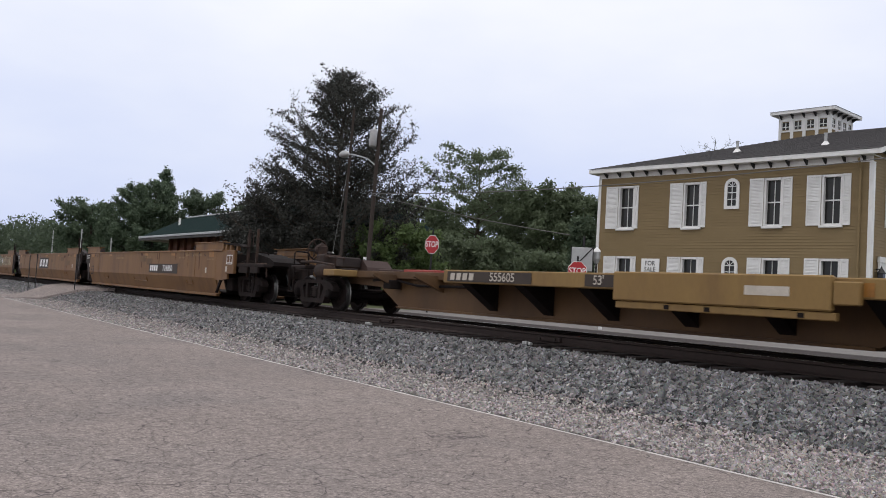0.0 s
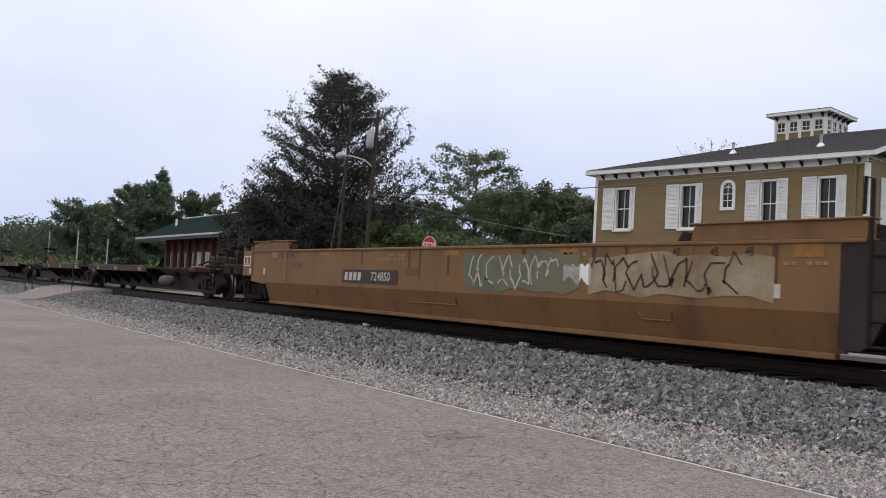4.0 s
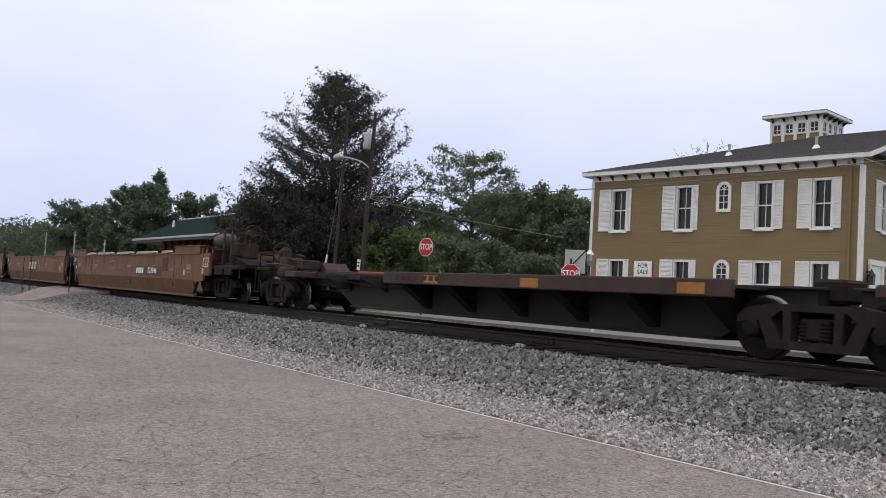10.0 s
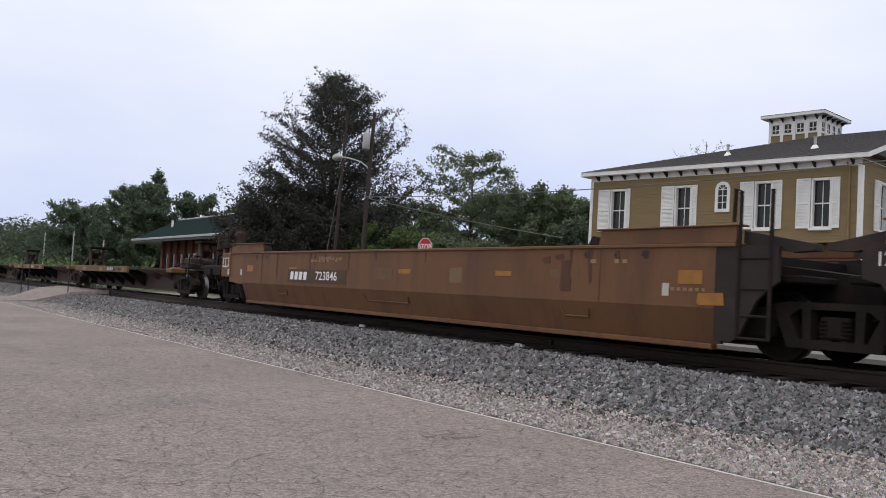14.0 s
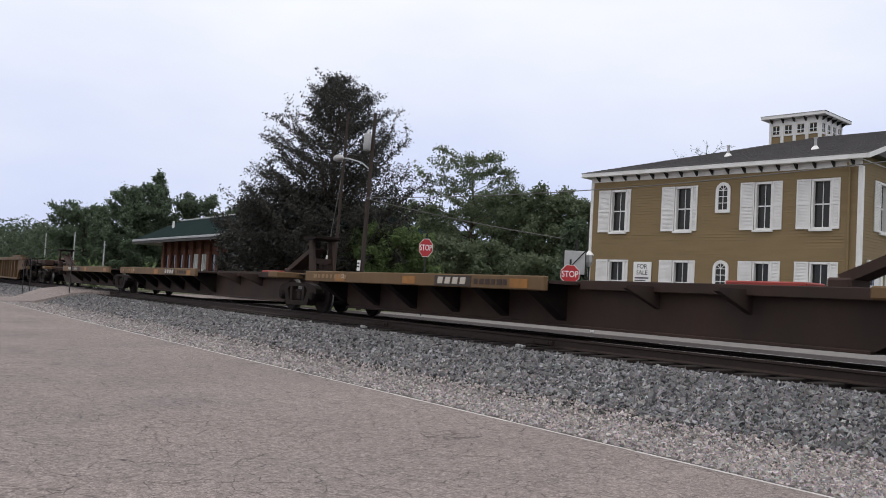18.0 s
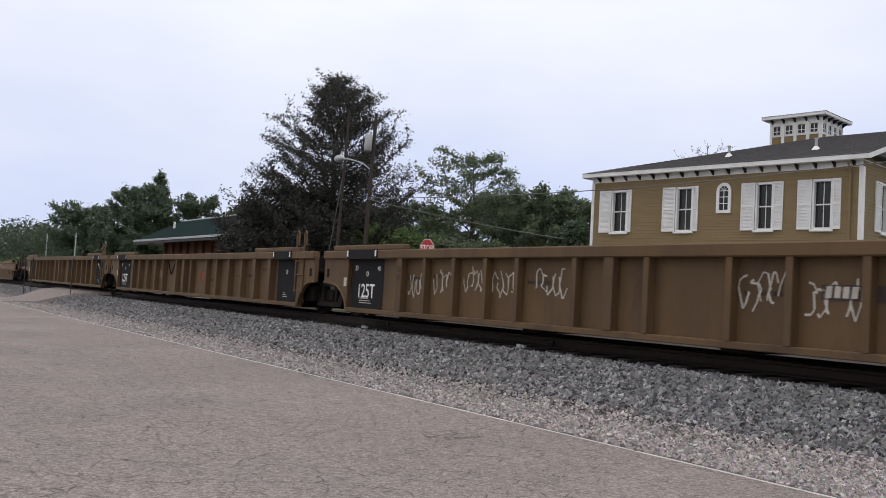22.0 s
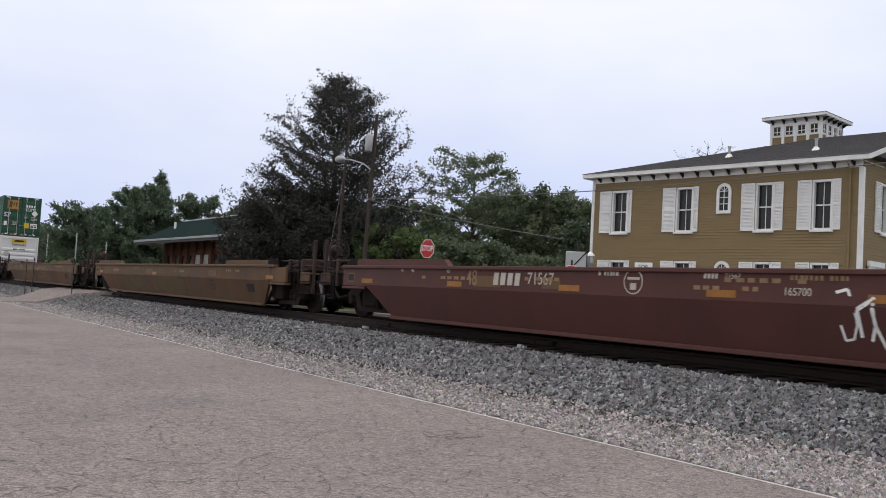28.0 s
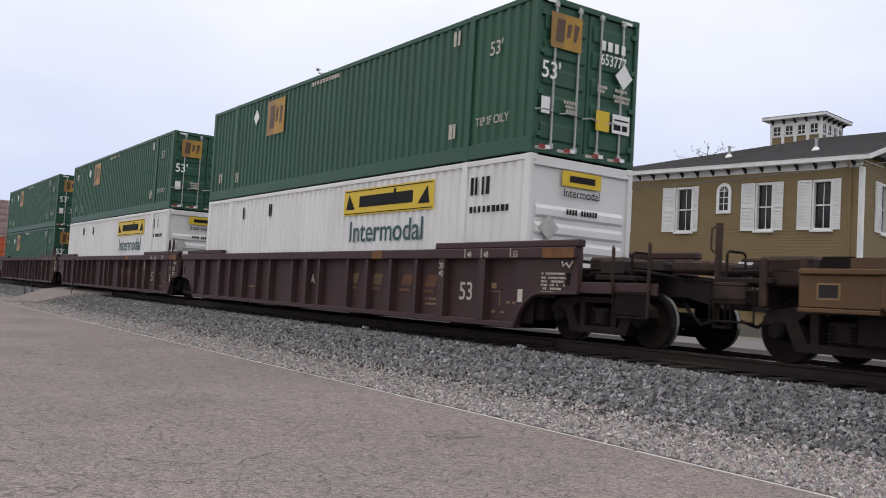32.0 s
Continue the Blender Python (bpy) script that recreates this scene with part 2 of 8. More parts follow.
BLACK_IRON = surface("black_iron", (0.02, 0.02, 0.021), 0.55, 0.2, second=(0.035, 0.033, 0.03), scale=6.0)
GLASS = glass_surface("dark_window_glass")
BARK = surface("tree_bark", (0.075, 0.058, 0.045), 0.95, second=(0.05, 0.038, 0.03), scale=6.0, fine=30.0, grain=0.5, bump=0.8, bump_scale=18.0, streak=5.0)
POLE_WOOD = surface("weathered_pole", (0.055, 0.042, 0.036), 0.9, second=(0.036, 0.028, 0.025), scale=3.0, fine=40.0, grain=0.4, bump=0.5, streak=8.0)
GALV = surface("galvanised_steel", (0.45, 0.45, 0.45), 0.5, 0.6, second=(0.36, 0.36, 0.36), scale=9.0)
WIRE_PALE = surface("bright_wire", (0.8, 0.8, 0.82), 0.5, 0.0, grain=0.0, bump=0.0)
WIRE = surface("aluminium_wire", (0.15, 0.145, 0.14), 0.7, 0.0, grain=0.1, bump=0.0)
SIGN_RED = surface("sign_red", (0.42, 0.025, 0.03), 0.45, second=(0.36, 0.022, 0.028), scale=5.0, grain=0.05, bump=0.0)
SIGN_WHITE = surface("sign_white", (0.80, 0.79, 0.78), 0.45, second=(0.72, 0.71, 0.70), scale=5.0, grain=0.05, bump=0.0)
INK = surface("black_ink", (0.03, 0.028, 0.03), 0.6, grain=0.1, bump=0.0)
NEEDLES = leaf_surface("dark_tree_leaves", (0.021, 0.022, 0.019), (0.038, 0.039, 0.034), (0.066, 0.067, 0.060), 0.12)
# greens lightened and greyed to hold the haze over the trees
LEAVES = leaf_surface("broad_leaves", (0.085, 0.105, 0.065), (0.12, 0.15, 0.088), (0.165, 0.20, 0.12), 0.4)
LEAVES_LIGHT = leaf_surface("bright_leaves", (0.08, 0.12, 0.05), (0.125, 0.175, 0.068), (0.18, 0.24, 0.10), 0.4)
LEAVES_FAR = leaf_surface("far_leaves", (0.064, 0.088, 0.058), (0.088, 0.115, 0.075), (0.115, 0.147, 0.094), 0.35)
# needle greens lightened for haze in the same way
PINE_LEAVES = leaf_surface("pine_needles", (0.068, 0.096, 0.066), (0.10, 0.137, 0.086), (0.14, 0.18, 0.112), 0.3)


# ---------------------------------------------------------------- mesh helpers
class Geo:
    """Collects plain faces for one mesh."""

    def __init__(self):
        self.v, self.f = [], []

    def add(self, verts, faces, m=None):
        b = len(self.v)
        self.v += [tuple(m @ Vector(p)) for p in verts] if m is not None else [tuple(p) for p in verts]
        self.f += [tuple(b + i for i in face) for face in faces]
        return self

    def box(self, x0, x1, y0, y1, z0, z1, m=None):
        p = [(x, y, z) for x in (x0, x1) for y in (y0, y1) for z in (z0, z1)]
        return self.add(p, [(0, 1, 3, 2), (4, 6, 7, 5), (0, 4, 5, 1), (2, 3, 7, 6), (0, 2, 6, 4), (1, 5, 7, 3)], m)

    def slab(self, x0, x1, y0, y1, z0, z1, c=0.01):
        """A box with chamfered long edges on every side."""
        c = min(c, (x1 - x0) * 0.3, (y1 - y0) * 0.3, (z1 - z0) * 0.3)
        ring = [(y0 + c, z0), (y1 - c, z0), (y1, z0 + c), (y1, z1 - c), (y1 - c, z1), (y0 + c, z1), (y0, z1 - c), (y0, z0 + c)]
        inner = [(y0 + c, z0 + c), (y1 - c, z0 + c), (y1 - c, z0 + c), (y1 - c, z1 - c), (y1 - c, z1 - c), (y0 + c, z1 - c), (y0 + c, z1 - c), (y0 + c, z0 + c)]
        v = [(x0 + c, y, z) for y, z in ring] + [(x1 - c, y, z) for y, z in ring] + [(x0, y, z) for y, z in inner] + [(x1, y, z) for y, z in inner]
        f = []
        for i in range(8):
            j = (i + 1) % 8
            f += [(i, i + 8, j + 8, j), (i + 16, i, j, j + 16), (i + 8, i + 24, j + 24, j + 8)]
        f += [tuple(range(23, 15, -1)), tuple(range(24, 32))]
        return self.add(v, f)

    def prism(self, pts, a0, a1, axis="y", m=None):
        """An outline pulled along an axis. axis y: points are (x, z); x: (y, z); z: (x, y)."""
        n = len(pts)
        put = {"y": lambda p, a: (p[0], a, p[1]), "x": lambda p, a: (a, p[0], p[1]), "z": lambda p, a: (p[0], p[1], a)}[axis]
        v = [put(p, a) for a in (a0, a1) for p in pts]
        f = [tuple(range(n)), tuple(range(2 * n - 1, n - 1, -1))]
        f += [(i, i + n, (i + 1) % n + n, (i + 1) % n) for i in range(n)]
        return self.add(v, f, m)

    def rod(self, p, q, r0, r1=None, n=8, cap=True):
        p, q = Vector(p), Vector(q)
        r1 = r0 if r1 is None else r1
        d = (q - p).normalized()
        a = d.orthogonal().normalized()
        b = d.cross(a)
        v = [tuple(c + (a * math.cos(2 * math.pi * i / n) + b * math.sin(2 * math.pi * i / n)) * r) for c, r in ((p, r0), (q, r1)) for i in range(n)]
        f = [(i, (i + 1) % n, (i + 1) % n + n, i + n) for i in range(n)]
        if cap:
            f += [tuple(range(n - 1, -1, -1)), tuple(range(n, 2 * n))]
        return self.add(v, f)

    def tube(self, pts, r, n=6):
        """One continuous swept tube through the points."""
        pts = [Vector(p) for p in pts]
        ways = [(pts[min(i + 1, len(pts) - 1)] - pts[max(i - 1, 0)]).normalized() for i in range(len(pts))]
        a = ways[0].orthogonal().normalized()
        v = []
        for p, d in zip(pts, ways):
            a = (a - d * a.dot(d)).normalized()
            b = d.cross(a)
            v += [tuple(p + (a * math.cos(2 * math.pi * i / n) + b * math.sin(2 * math.pi * i / n)) * r) for i in range(n)]
        f = [(k * n + i, k * n + (i + 1) % n, (k + 1) * n + (i + 1) % n, (k + 1) * n + i) for k in range(len(pts) - 1) for i in range(n)]
        f += [tuple(range(n - 1, -1, -1)), tuple(range((len(pts) - 1) * n, len(pts) * n))]
        return self.add(v, f)

    def lathe(self, profile, n=20, axis="y", at=(0, 0, 0)):
        """profile: (radius, along)."""
        v, f = [], []
        k = len(profile)
        for i in range(n):
            c, s = math.cos(2 * math.pi * i / n), math.sin(2 * math.pi * i / n)
            for r, a in profile:
                p = {"y": (r * c, a, r * s), "z": (r * c, r * s, a), "x": (a, r * c, r * s)}[axis]
                v.append(tuple(x + o for x, o in zip(p, at)))
        for i in range(n):
            for j in range(k - 1):
                f.append((i * k + j, ((i + 1) % n) * k + j, ((i + 1) % n) * k + j + 1, i * k + j + 1))
        return self.add(v, f)

    def mesh(self, name, material, smooth=False):
        me = bpy.data.meshes.new(name)
        me.from_pydata(self.v, [], self.f)
        me.materials.append(material)
        bm = bmesh.new()
        bm.from_mesh(me)
        bmesh.ops.recalc_face_normals(bm, faces=bm.faces)
        bm.to_mesh(me)
        bm.free()
        if smooth:
            me.polygons.foreach_set("use_smooth", [True] * len(me.polygons))
        me.update()
        return me


STORE = {}


def part(name, geo, material, parent, label="", at=None, key=None, smooth=False):
    """ONE mesh object under a thing or a part. With a key the mesh is made once and shared; geo may then be a function."""
    if key is not None and (key, material.name) in STORE:
        me = STORE[(key, material.name)]
    else:
        me = (geo() if callable(geo) else geo).mesh(name, material, smooth)
        if key is not None:
            STORE[(key, material.name)] = me
    ob = new(name, me)
    ob.parent = parent
    if at is not None:
        ob.matrix_basis = at
    if label:
        tagged(ob, label)
    return ob


def thing(name, at, label, category, group="", kind=""):
    ob = new(name)
    ob.empty_display_size = 0.2
    ob.matrix_basis = at
    return tagged(ob, label, category, group, kind)


def solid(name, geo, material, label, category, group="", kind="", at=None, smooth=False):
    ob = new(name, geo.mesh(name, material, smooth))
    if at is not None:
        ob.matrix_basis = at
    return tagged(ob, label, category, group, kind)


def letters(text, height, material, key=None):
    """Flat lettering in the built-in font, centred, in the xz plane facing -y; height is that of a capital."""
    cu = bpy.data.curves.new("lettering", "FONT")
    cu.body, cu.size, cu.align_x, cu.align_y = text, height / 0.73, "CENTER", "CENTER"
    cu.offset = height * 0.012
    ob = bpy.data.objects.new("lettering", cu)
    scene.collection.objects.link(ob)
    dg = bpy.context.evaluated_depsgraph_get()
    me = bpy.data.meshes.new_from_object(ob.evaluated_get(dg))
    bpy.data.objects.remove(ob)
    me.transform(Matrix.Rotation(radians(90), 4, "X"))
    me.materials.clear()
    me.materials.append(material)
    return me


def write(text, height, material, parent, at, label="painted lettering", squeeze=1.0):
    key = ("text", text, height, squeeze, material.name)
    if key not in STORE:
        me = letters(text, height, material)
        if squeeze != 1.0:
            me.transform(Matrix.Diagonal((squeeze, 1, 1, 1)))
        STORE[key] = me
    ob = new("lettering", STORE[key])
    ob.parent, ob.matrix_basis = parent, at
    return tagged(ob, label)

# ---------------------------------------------------------------- ground, road, track bed
rng = random.Random(7)


def strip(name, outline, x0, x1, material, label, category, step=0.0):
    """A long sheet along x: outline is (y, z) from the camera's side to the far side."""
    g = Geo()
    n = max(1, int((x1 - x0) / step)) if step else 1
    for i in range(n):
        a, b = x0 + (x1 - x0) * i / n, x0 + (x1 - x0) * (i + 1) / n
        for (y0, z0), (y1, z1) in zip(outline, outline[1:]):
            g.add([(a, y0, z0), (b, y0, z0), (b, y1, z1), (a, y1, z1)], [(0, 1, 2, 3)])
    return solid(name, g, material, label, category, kind="structure")


def build_ground():
    g = Geo()
    g.add([(-2600, -1800, -1.2), (1800, -1800, -1.2), (1800, 2600, -1.2), (-2600, 2600, -1.2)], [(0, 1, 2, 3)])
    solid("ground", g, GROUND, "flat grassy ground reaching the horizon", "ground", kind="structure")
    strip("road", [(-60, ROAD_Z), (7.0, ROAD_Z), (7.05, -1.15)], -700, 500, ASPHALT, "worn cracked grey asphalt street beside the track", "road")
    strip("gravel_shoulder", [(6.8, ROAD_Z - 0.03), (6.96, ROAD_Z + 0.006), (7.5, ROAD_Z + 0.02), (8.35, ROAD_Z + 0.06)], -700, 500, GRAVEL_BED,
          "pale crushed gravel shoulder between road and track", "gravel")
    strip("ballast_bed", [(8.3, ROAD_Z + 0.04), (9.45, -0.31), (9.95, -0.25), (10.0, -0.25)], -700, 500, SHADED_BALLAST_BED,
          "dark grey crushed-stone ballast bank under the rails", "ballast")
    strip("track_bed", [(10.0, -0.25), (12.7, -0.25), (13.3, -0.27), (19.1, -0.262)], -700, 500, OILY_SHADED_BED, "oily dark track bed and cinders beside the ties", "ballast")
    strip("far_pavement", [(19.0, -0.75), (19.05, -0.25), (28.3, -0.25), (28.4, -0.25), (28.45, -0.8)], -34, 400, CONCRETE,
          "pale concrete pavement beyond the track", "pavement")
    strip("far_verge", [(18.4, -0.8), (18.5, -0.25), (60, -0.27), (120, -0.4), (121, -1.25)], -600, -34.01, GROUND, "rough grass verge behind the track", "verge")
    strip("back_lawn", [(28.5, -0.9), (28.55, -0.25), (120, -0.25), (121, -1.25)], -33.99, 400, GROUND, "mown lawn behind the pavement", "lawn")
    # painted edge line of the road, worn in places
    g = Geo()
    x = -120.0
    while x < 3:
        n = rng.uniform(0.8, 2.6)
        w = rng.uniform(0.048, 0.056)
        y = 6.90 + rng.uniform(-0.006, 0.006)
        g.add([(x, y, ROAD_Z + 0.004), (x + n, y, ROAD_Z + 0.004), (x + n, y + w, ROAD_Z + 0.004), (x, y + w, ROAD_Z + 0.004)], [(0, 1, 2, 3)])
        x += n + (rng.uniform(0.0, 0.06) if rng.random() < 0.3 else 0.0)
    solid("road_line", g, LINE_PAINT, "thin worn white edge line on the asphalt", "road line", kind="structure")


def stones(name, count, place, size, material, label, seed):
    """Loose stones as one mesh of small uneven lumps."""
    r = np.random.RandomState(seed)
    base = np.array([(1, 0, 0), (-1, 0, 0), (0, 1, 0), (0, -1, 0), (0, 0, 1), (0, 0, -1)], float)
    tri = np.array([(0, 2, 4), (2, 1, 4), (1, 3, 4), (3, 0, 4), (2, 0, 5), (1, 2, 5), (3, 1, 5), (0, 3, 5)])
    pos = place(r, count)
    s = r.uniform(size[0], size[1], (count, 1, 1)) * r.uniform(0.6, 1.25, (count, 1, 3))
    v = base[None] * s * r.uniform(0.65, 1.3, (count, 6, 1)) + r.uniform(-0.2, 0.2, (count, 6, 3)) * s
    ang = r.uniform(0, 2 * np.pi, (count, 2))
    c, t = np.cos(ang[:, 0])[:, None], np.sin(ang[:, 0])[:, None]
    v[..., 0], v[..., 1] = v[..., 0] * c - v[..., 1] * t, v[..., 0] * t + v[..., 1] * c
    c, t = np.cos(ang[:, 1])[:, None], np.sin(ang[:, 1])[:, None]
    v[..., 1], v[..., 2] = v[..., 1] * c - v[..., 2] * t, v[..., 1] * t + v[..., 2] * c
    v += pos[:, None, :]
    f = (tri[None] + (np.arange(count) * 6)[:, None, None]).reshape(-1, 3)
    me = bpy.data.meshes.new(name)
    me.from_pydata(v.reshape(-1, 3).tolist(), [], f.tolist())
    me.materials.append(material)
    return tagged(new(name, me), label, "gravel", kind="stuff")


def bank(r, n, near, far, x0, x1, power=2.2):
    x = x1 - (x1 - x0) * r.uniform(0, 1, n) ** power
    y = r.uniform(near, far, n)
    z = np.interp(y, [6.8, 6.96, 7.5, 8.3, 9.45, 9.95, 13], [ROAD_Z - 0.02, ROAD_Z + 0.006, ROAD_Z + 0.02, ROAD_Z + 0.045, -0.31, -0.25, -0.25])
    return np.stack([x, y, z], 1)


def build_track():
    track = thing("railway_track", Matrix(), "single standard-gauge railway track, polished rails on dark ties", "railway", kind="structure")
    for side in (-1, 1):
        y = TRACK_Y + side * 0.7525
        prof = [(-0.07, -0.18), (0.07, -0.18), (0.07, -0.165), (0.012, -0.14), (0.010, -0.05), (0.036, -0.038), (0.036, -0.006), (0.03, -0.002),
                (-0.03, -0.002), (-0.036, -0.006), (-0.036, -0.038), (-0.010, -0.05), (-0.012, -0.14), (-0.07, -0.165)]
        rail = part("rail", Geo().prism([(y + a, b) for a, b in prof], -700, 500, "x"), RAIL_STEEL, track)
        part("rail_head", Geo().prism([(y - 0.03, -0.004), (y + 0.03, -0.004), (y + 0.024, 0.001), (y - 0.024, 0.001)], -700, 500, "x"), RAIL_HEAD, rail, "polished running surface of the rail")
    tie = lambda: Geo().slab(-0.115, 0.115, -1.3, 1.3, -0.10, 0.075, 0.012)
    for i in range(150):
        x = -76 + i * 0.54 + rng.uniform(-0.03, 0.03)
        part("tie", tie, TIE_WOOD, track, at=pose(x, TRACK_Y + rng.uniform(-0.04, 0.04), -0.258, 0, 0, rng.uniform(-1.2, 1.2)), key="tie")
    joint = lambda: Geo().slab(-0.3, 0.3, -0.02, 0.02, -0.05, 0.03, 0.008).rod((-0.2, -0.045, -0.01), (-0.2, 0.03, -0.01), 0.02, n=6).rod((0.2, -0.045, -0.01), (0.2, 0.03, -0.01), 0.02, n=6)
    for x in (-17.5, -11.95, -40.0):
        part("rail_joint", joint, RAIL_STEEL, track, "rusty bolted joint bar on the rail", at=pose(x, TRACK_Y - 0.7525 - 0.045, -0.09), key="joint")
    # short pale bond boxes lying at the foot of the near rail
    for x in (-17.35, -11.9):
        part("bond_block", lambda: Geo().slab(-0.06, 0.05, -0.04, 0.04, 0, 0.06, 0.01).slab(0.09, 0.14, -0.04, 0.04, 0, 0.05, 0.01), GALV, track, "small pale block beside the rail", at=pose(x, TRACK_Y - 1.35, -0.2), key="bond")


def build_crossing():
    """The level crossing: an asphalt ramp rising from the street over the rails."""
    g = Geo()
    prof = [(6.85, ROAD_Z + 0.006), (8.2, ROAD_Z + 0.13), (9.4, -0.20), (10.2, -0.05), (10.48, -0.03)]
    xs = [(-52.0, -47.5), (-51.5, -45.5), (-51.0, -43.0), (-50.5, -41.2), (-50.5, -41.0)]
    for i in range(len(prof) - 1):
        (y0, z0), (y1, z1) = prof[i], prof[i + 1]
        (a0, b0), (a1, b1) = xs[i], xs[i + 1]
        g.add([(a0, y0, z0), (b0, y0, z0), (b1, y1, z1), (a1, y1, z1), (a0, y0, z0 - 0.5), (b0, y0, z0 - 0.5), (b1, y1, z1 - 0.5), (a1, y1, z1 - 0.5)],
              [(0, 1, 2, 3), (0, 4, 5, 1), (1, 5, 6, 2), (3, 7, 4, 0)])
    solid("crossing_ramp", g, ASPHALT, "asphalt ramp climbing to the level crossing", "road", kind="structure")
    strip("crossing_deck", [(10.66, -0.5), (10.67, -0.02), (11.96, -0.02), (11.97, -0.5)], -50.5, -41, ASPHALT, "asphalt infill between the rails at the crossing", "road")
    strip("crossing_far_ramp", [(12.2, -0.4), (12.21, -0.03), (14.6, -0.13), (30, -0.12), (30.1, -0.4)], -50.5, -41, ASPHALT, "asphalt street beyond the crossing", "road")
    for x, y, z, h, lean in ((-51.9, 8.7, -0.72, 2.05, -1.5), (-51.3, 8.94, -0.68, 2.1, 1.0), (-43.6, 9.31, -0.45, 1.85, 0.5)):
        post = thing("marker_post", pose(x, y, z, 0, lean), "thin dark steel marker post beside the level crossing", "post", "posts at the crossing")
        part("post", lambda: Geo().prism([(-0.035, -0.02), (0.035, -0.02), (0.03, 0.015), (0.012, 0.02), (-0.012, 0.02), (-0.03, 0.015)], -0.3, h - 0.05, "z"), BLACK_IRON, post, key=("mpost", h))
        part("cap", lambda: Geo().slab(-0.05, 0.05, -0.03, 0.03, h - 0.07, h, 0.01), BLACK_IRON, post, key=("mcap", h))


# ---------------------------------------------------------------- yellow house
HOUSE = pose(-30.3, 29.0, -0.12, 0, 0, 8.8)
HZ = 0.12                       # heights below are above the rail; the house stands at -0.12
H_L, H_R, H_DEEP, EAVE = 0.32, 12.55, 14.6, 6.48


def lapped(x0, x1, z0, z1, holes, lap=0.118):
    """Lapped boards on a wall in the xz plane (outside is -y), cut round the holes (x0, x1, z0, z1)."""
    g = Geo()
    z = z0
    while z < z1 - 1e-6:
        t = min(z + lap, z1)
        cuts = sorted((a, b) for a, b, c, d in holes if c < (z + t) / 2 < d)
        a = x0
        for c0, c1 in cuts + [(x1, x1)]:
            if c0 - a > 0.01:
                g.add([(a, -0.022, z), (c0, -0.022, z), (c0, -0.004, t), (a, -0.004, t), (a, 0.01, z), (c0, 0.01, z)],
                      [(0, 1, 2, 3), (4, 5, 1, 0)])
            a = max(a, c1)
        z = t
    return g


def wall_core(x0, x1, z0, z1, holes, thick=0.2):
    """The wall behind the boards with real openings: built from upright and level pieces."""
    g = Geo()
    xs = sorted({x0, x1, *[h[0] for h in holes], *[h[1] for h in holes]})
    for a, b in zip(xs, xs[1:]):
        mid = (a + b) / 2
        spans = sorted((c, d) for p, q, c, d in holes if p < mid < q)
        z = z0
        for c, d in spans + [(z1, z1)]:
            if c - z > 0.005:
                g.box(a, b, 0.01, thick, z, c)
            z = max(z, d)
    return g


def sash_window(house, x0, x1, z0, z1, shutters, m, open_left=False):
    """White sash window with reveal, two sashes of two panes, sill and louvred shutters."""
    w = part("window", Geo().box(x0, x1, 0.16, 0.175, z0, z1), GLASS, house, "dark sash window glass", at=m)
    g = Geo()
    for a, b, c, d in ((x0, x0 + 0.07, z0, z1), (x1 - 0.07, x1, z0, z1), (x0, x1, z1 - 0.09, z1), (x0, x1, z0, z0 + 0.07)):
        g.box(a, b, -0.03, 0.155, c, d)
    part("frame", g, WHITE_TRIM, w, "white window frame")
    zm = (z0 + z1) / 2
    g = Geo()
    g.box(x0 + 0.07, x1 - 0.07, 0.115, 0.15, zm - 0.025, zm + 0.025)
    xm = (x0 + x1) / 2
    g.box(xm - 0.014, xm + 0.014, 0.12, 0.15, z0 + 0.07, zm - 0.025)
    g.box(xm - 0.014, xm + 0.014, 0.12, 0.15, zm + 0.025, z1 - 0.09)
    part("glazing_bar", g, WHITE_TRIM, w, "white glazing bars")
    part("sill", Geo().slab(x0 - 0.06, x1 + 0.06, -0.10, 0.06, z0 - 0.09, z0 - 0.004, 0.012), WHITE_TRIM, w, "white window sill")
    for a, b in shutters:
        g = Geo()
        for p, q, c, d in ((a, a + 0.05, z0, z1), (b - 0.05, b, z0, z1), (a + 0.05, b - 0.05, z0, z0 + 0.07), (a + 0.05, b - 0.05, z1 - 0.07, z1), (a + 0.05, b - 0.05, zm - 0.04, zm + 0.04)):
            g.box(p, q, -0.065, -0.024, c, d)
        for lo, hi in ((z0 + 0.07, zm - 0.04), (zm + 0.04, z1 - 0.07)):
            k = int((hi - lo) / 0.055)
            v = []
            for i in range(k):
                z, step = lo + (hi - lo) * i / k, (hi - lo) / k
                v += [(a + 0.05, -0.058, z), (b - 0.05, -0.058, z), (a + 0.05, -0.03, z + step * 0.94), (b - 0.05, -0.03, z + step * 0.94)]
            g.add(v, [(2 * i, 2 * i + 1, 2 * i + 3, 2 * i + 2) for i in range(2 * k - 1)])
        part("shutter", g, WHITE_TRIM, w, "white louvred shutter")


def arch_outline(x0, x1, z0, z1, n=10):
    r, xm = (x1 - x0) / 2, (x0 + x1) / 2
    return [(x0, z0), (x1, z0)] + [(xm + r * math.cos(math.pi * i / n), z1 - r + r * math.sin(math.pi * i / n)) for i in range(n + 1)]


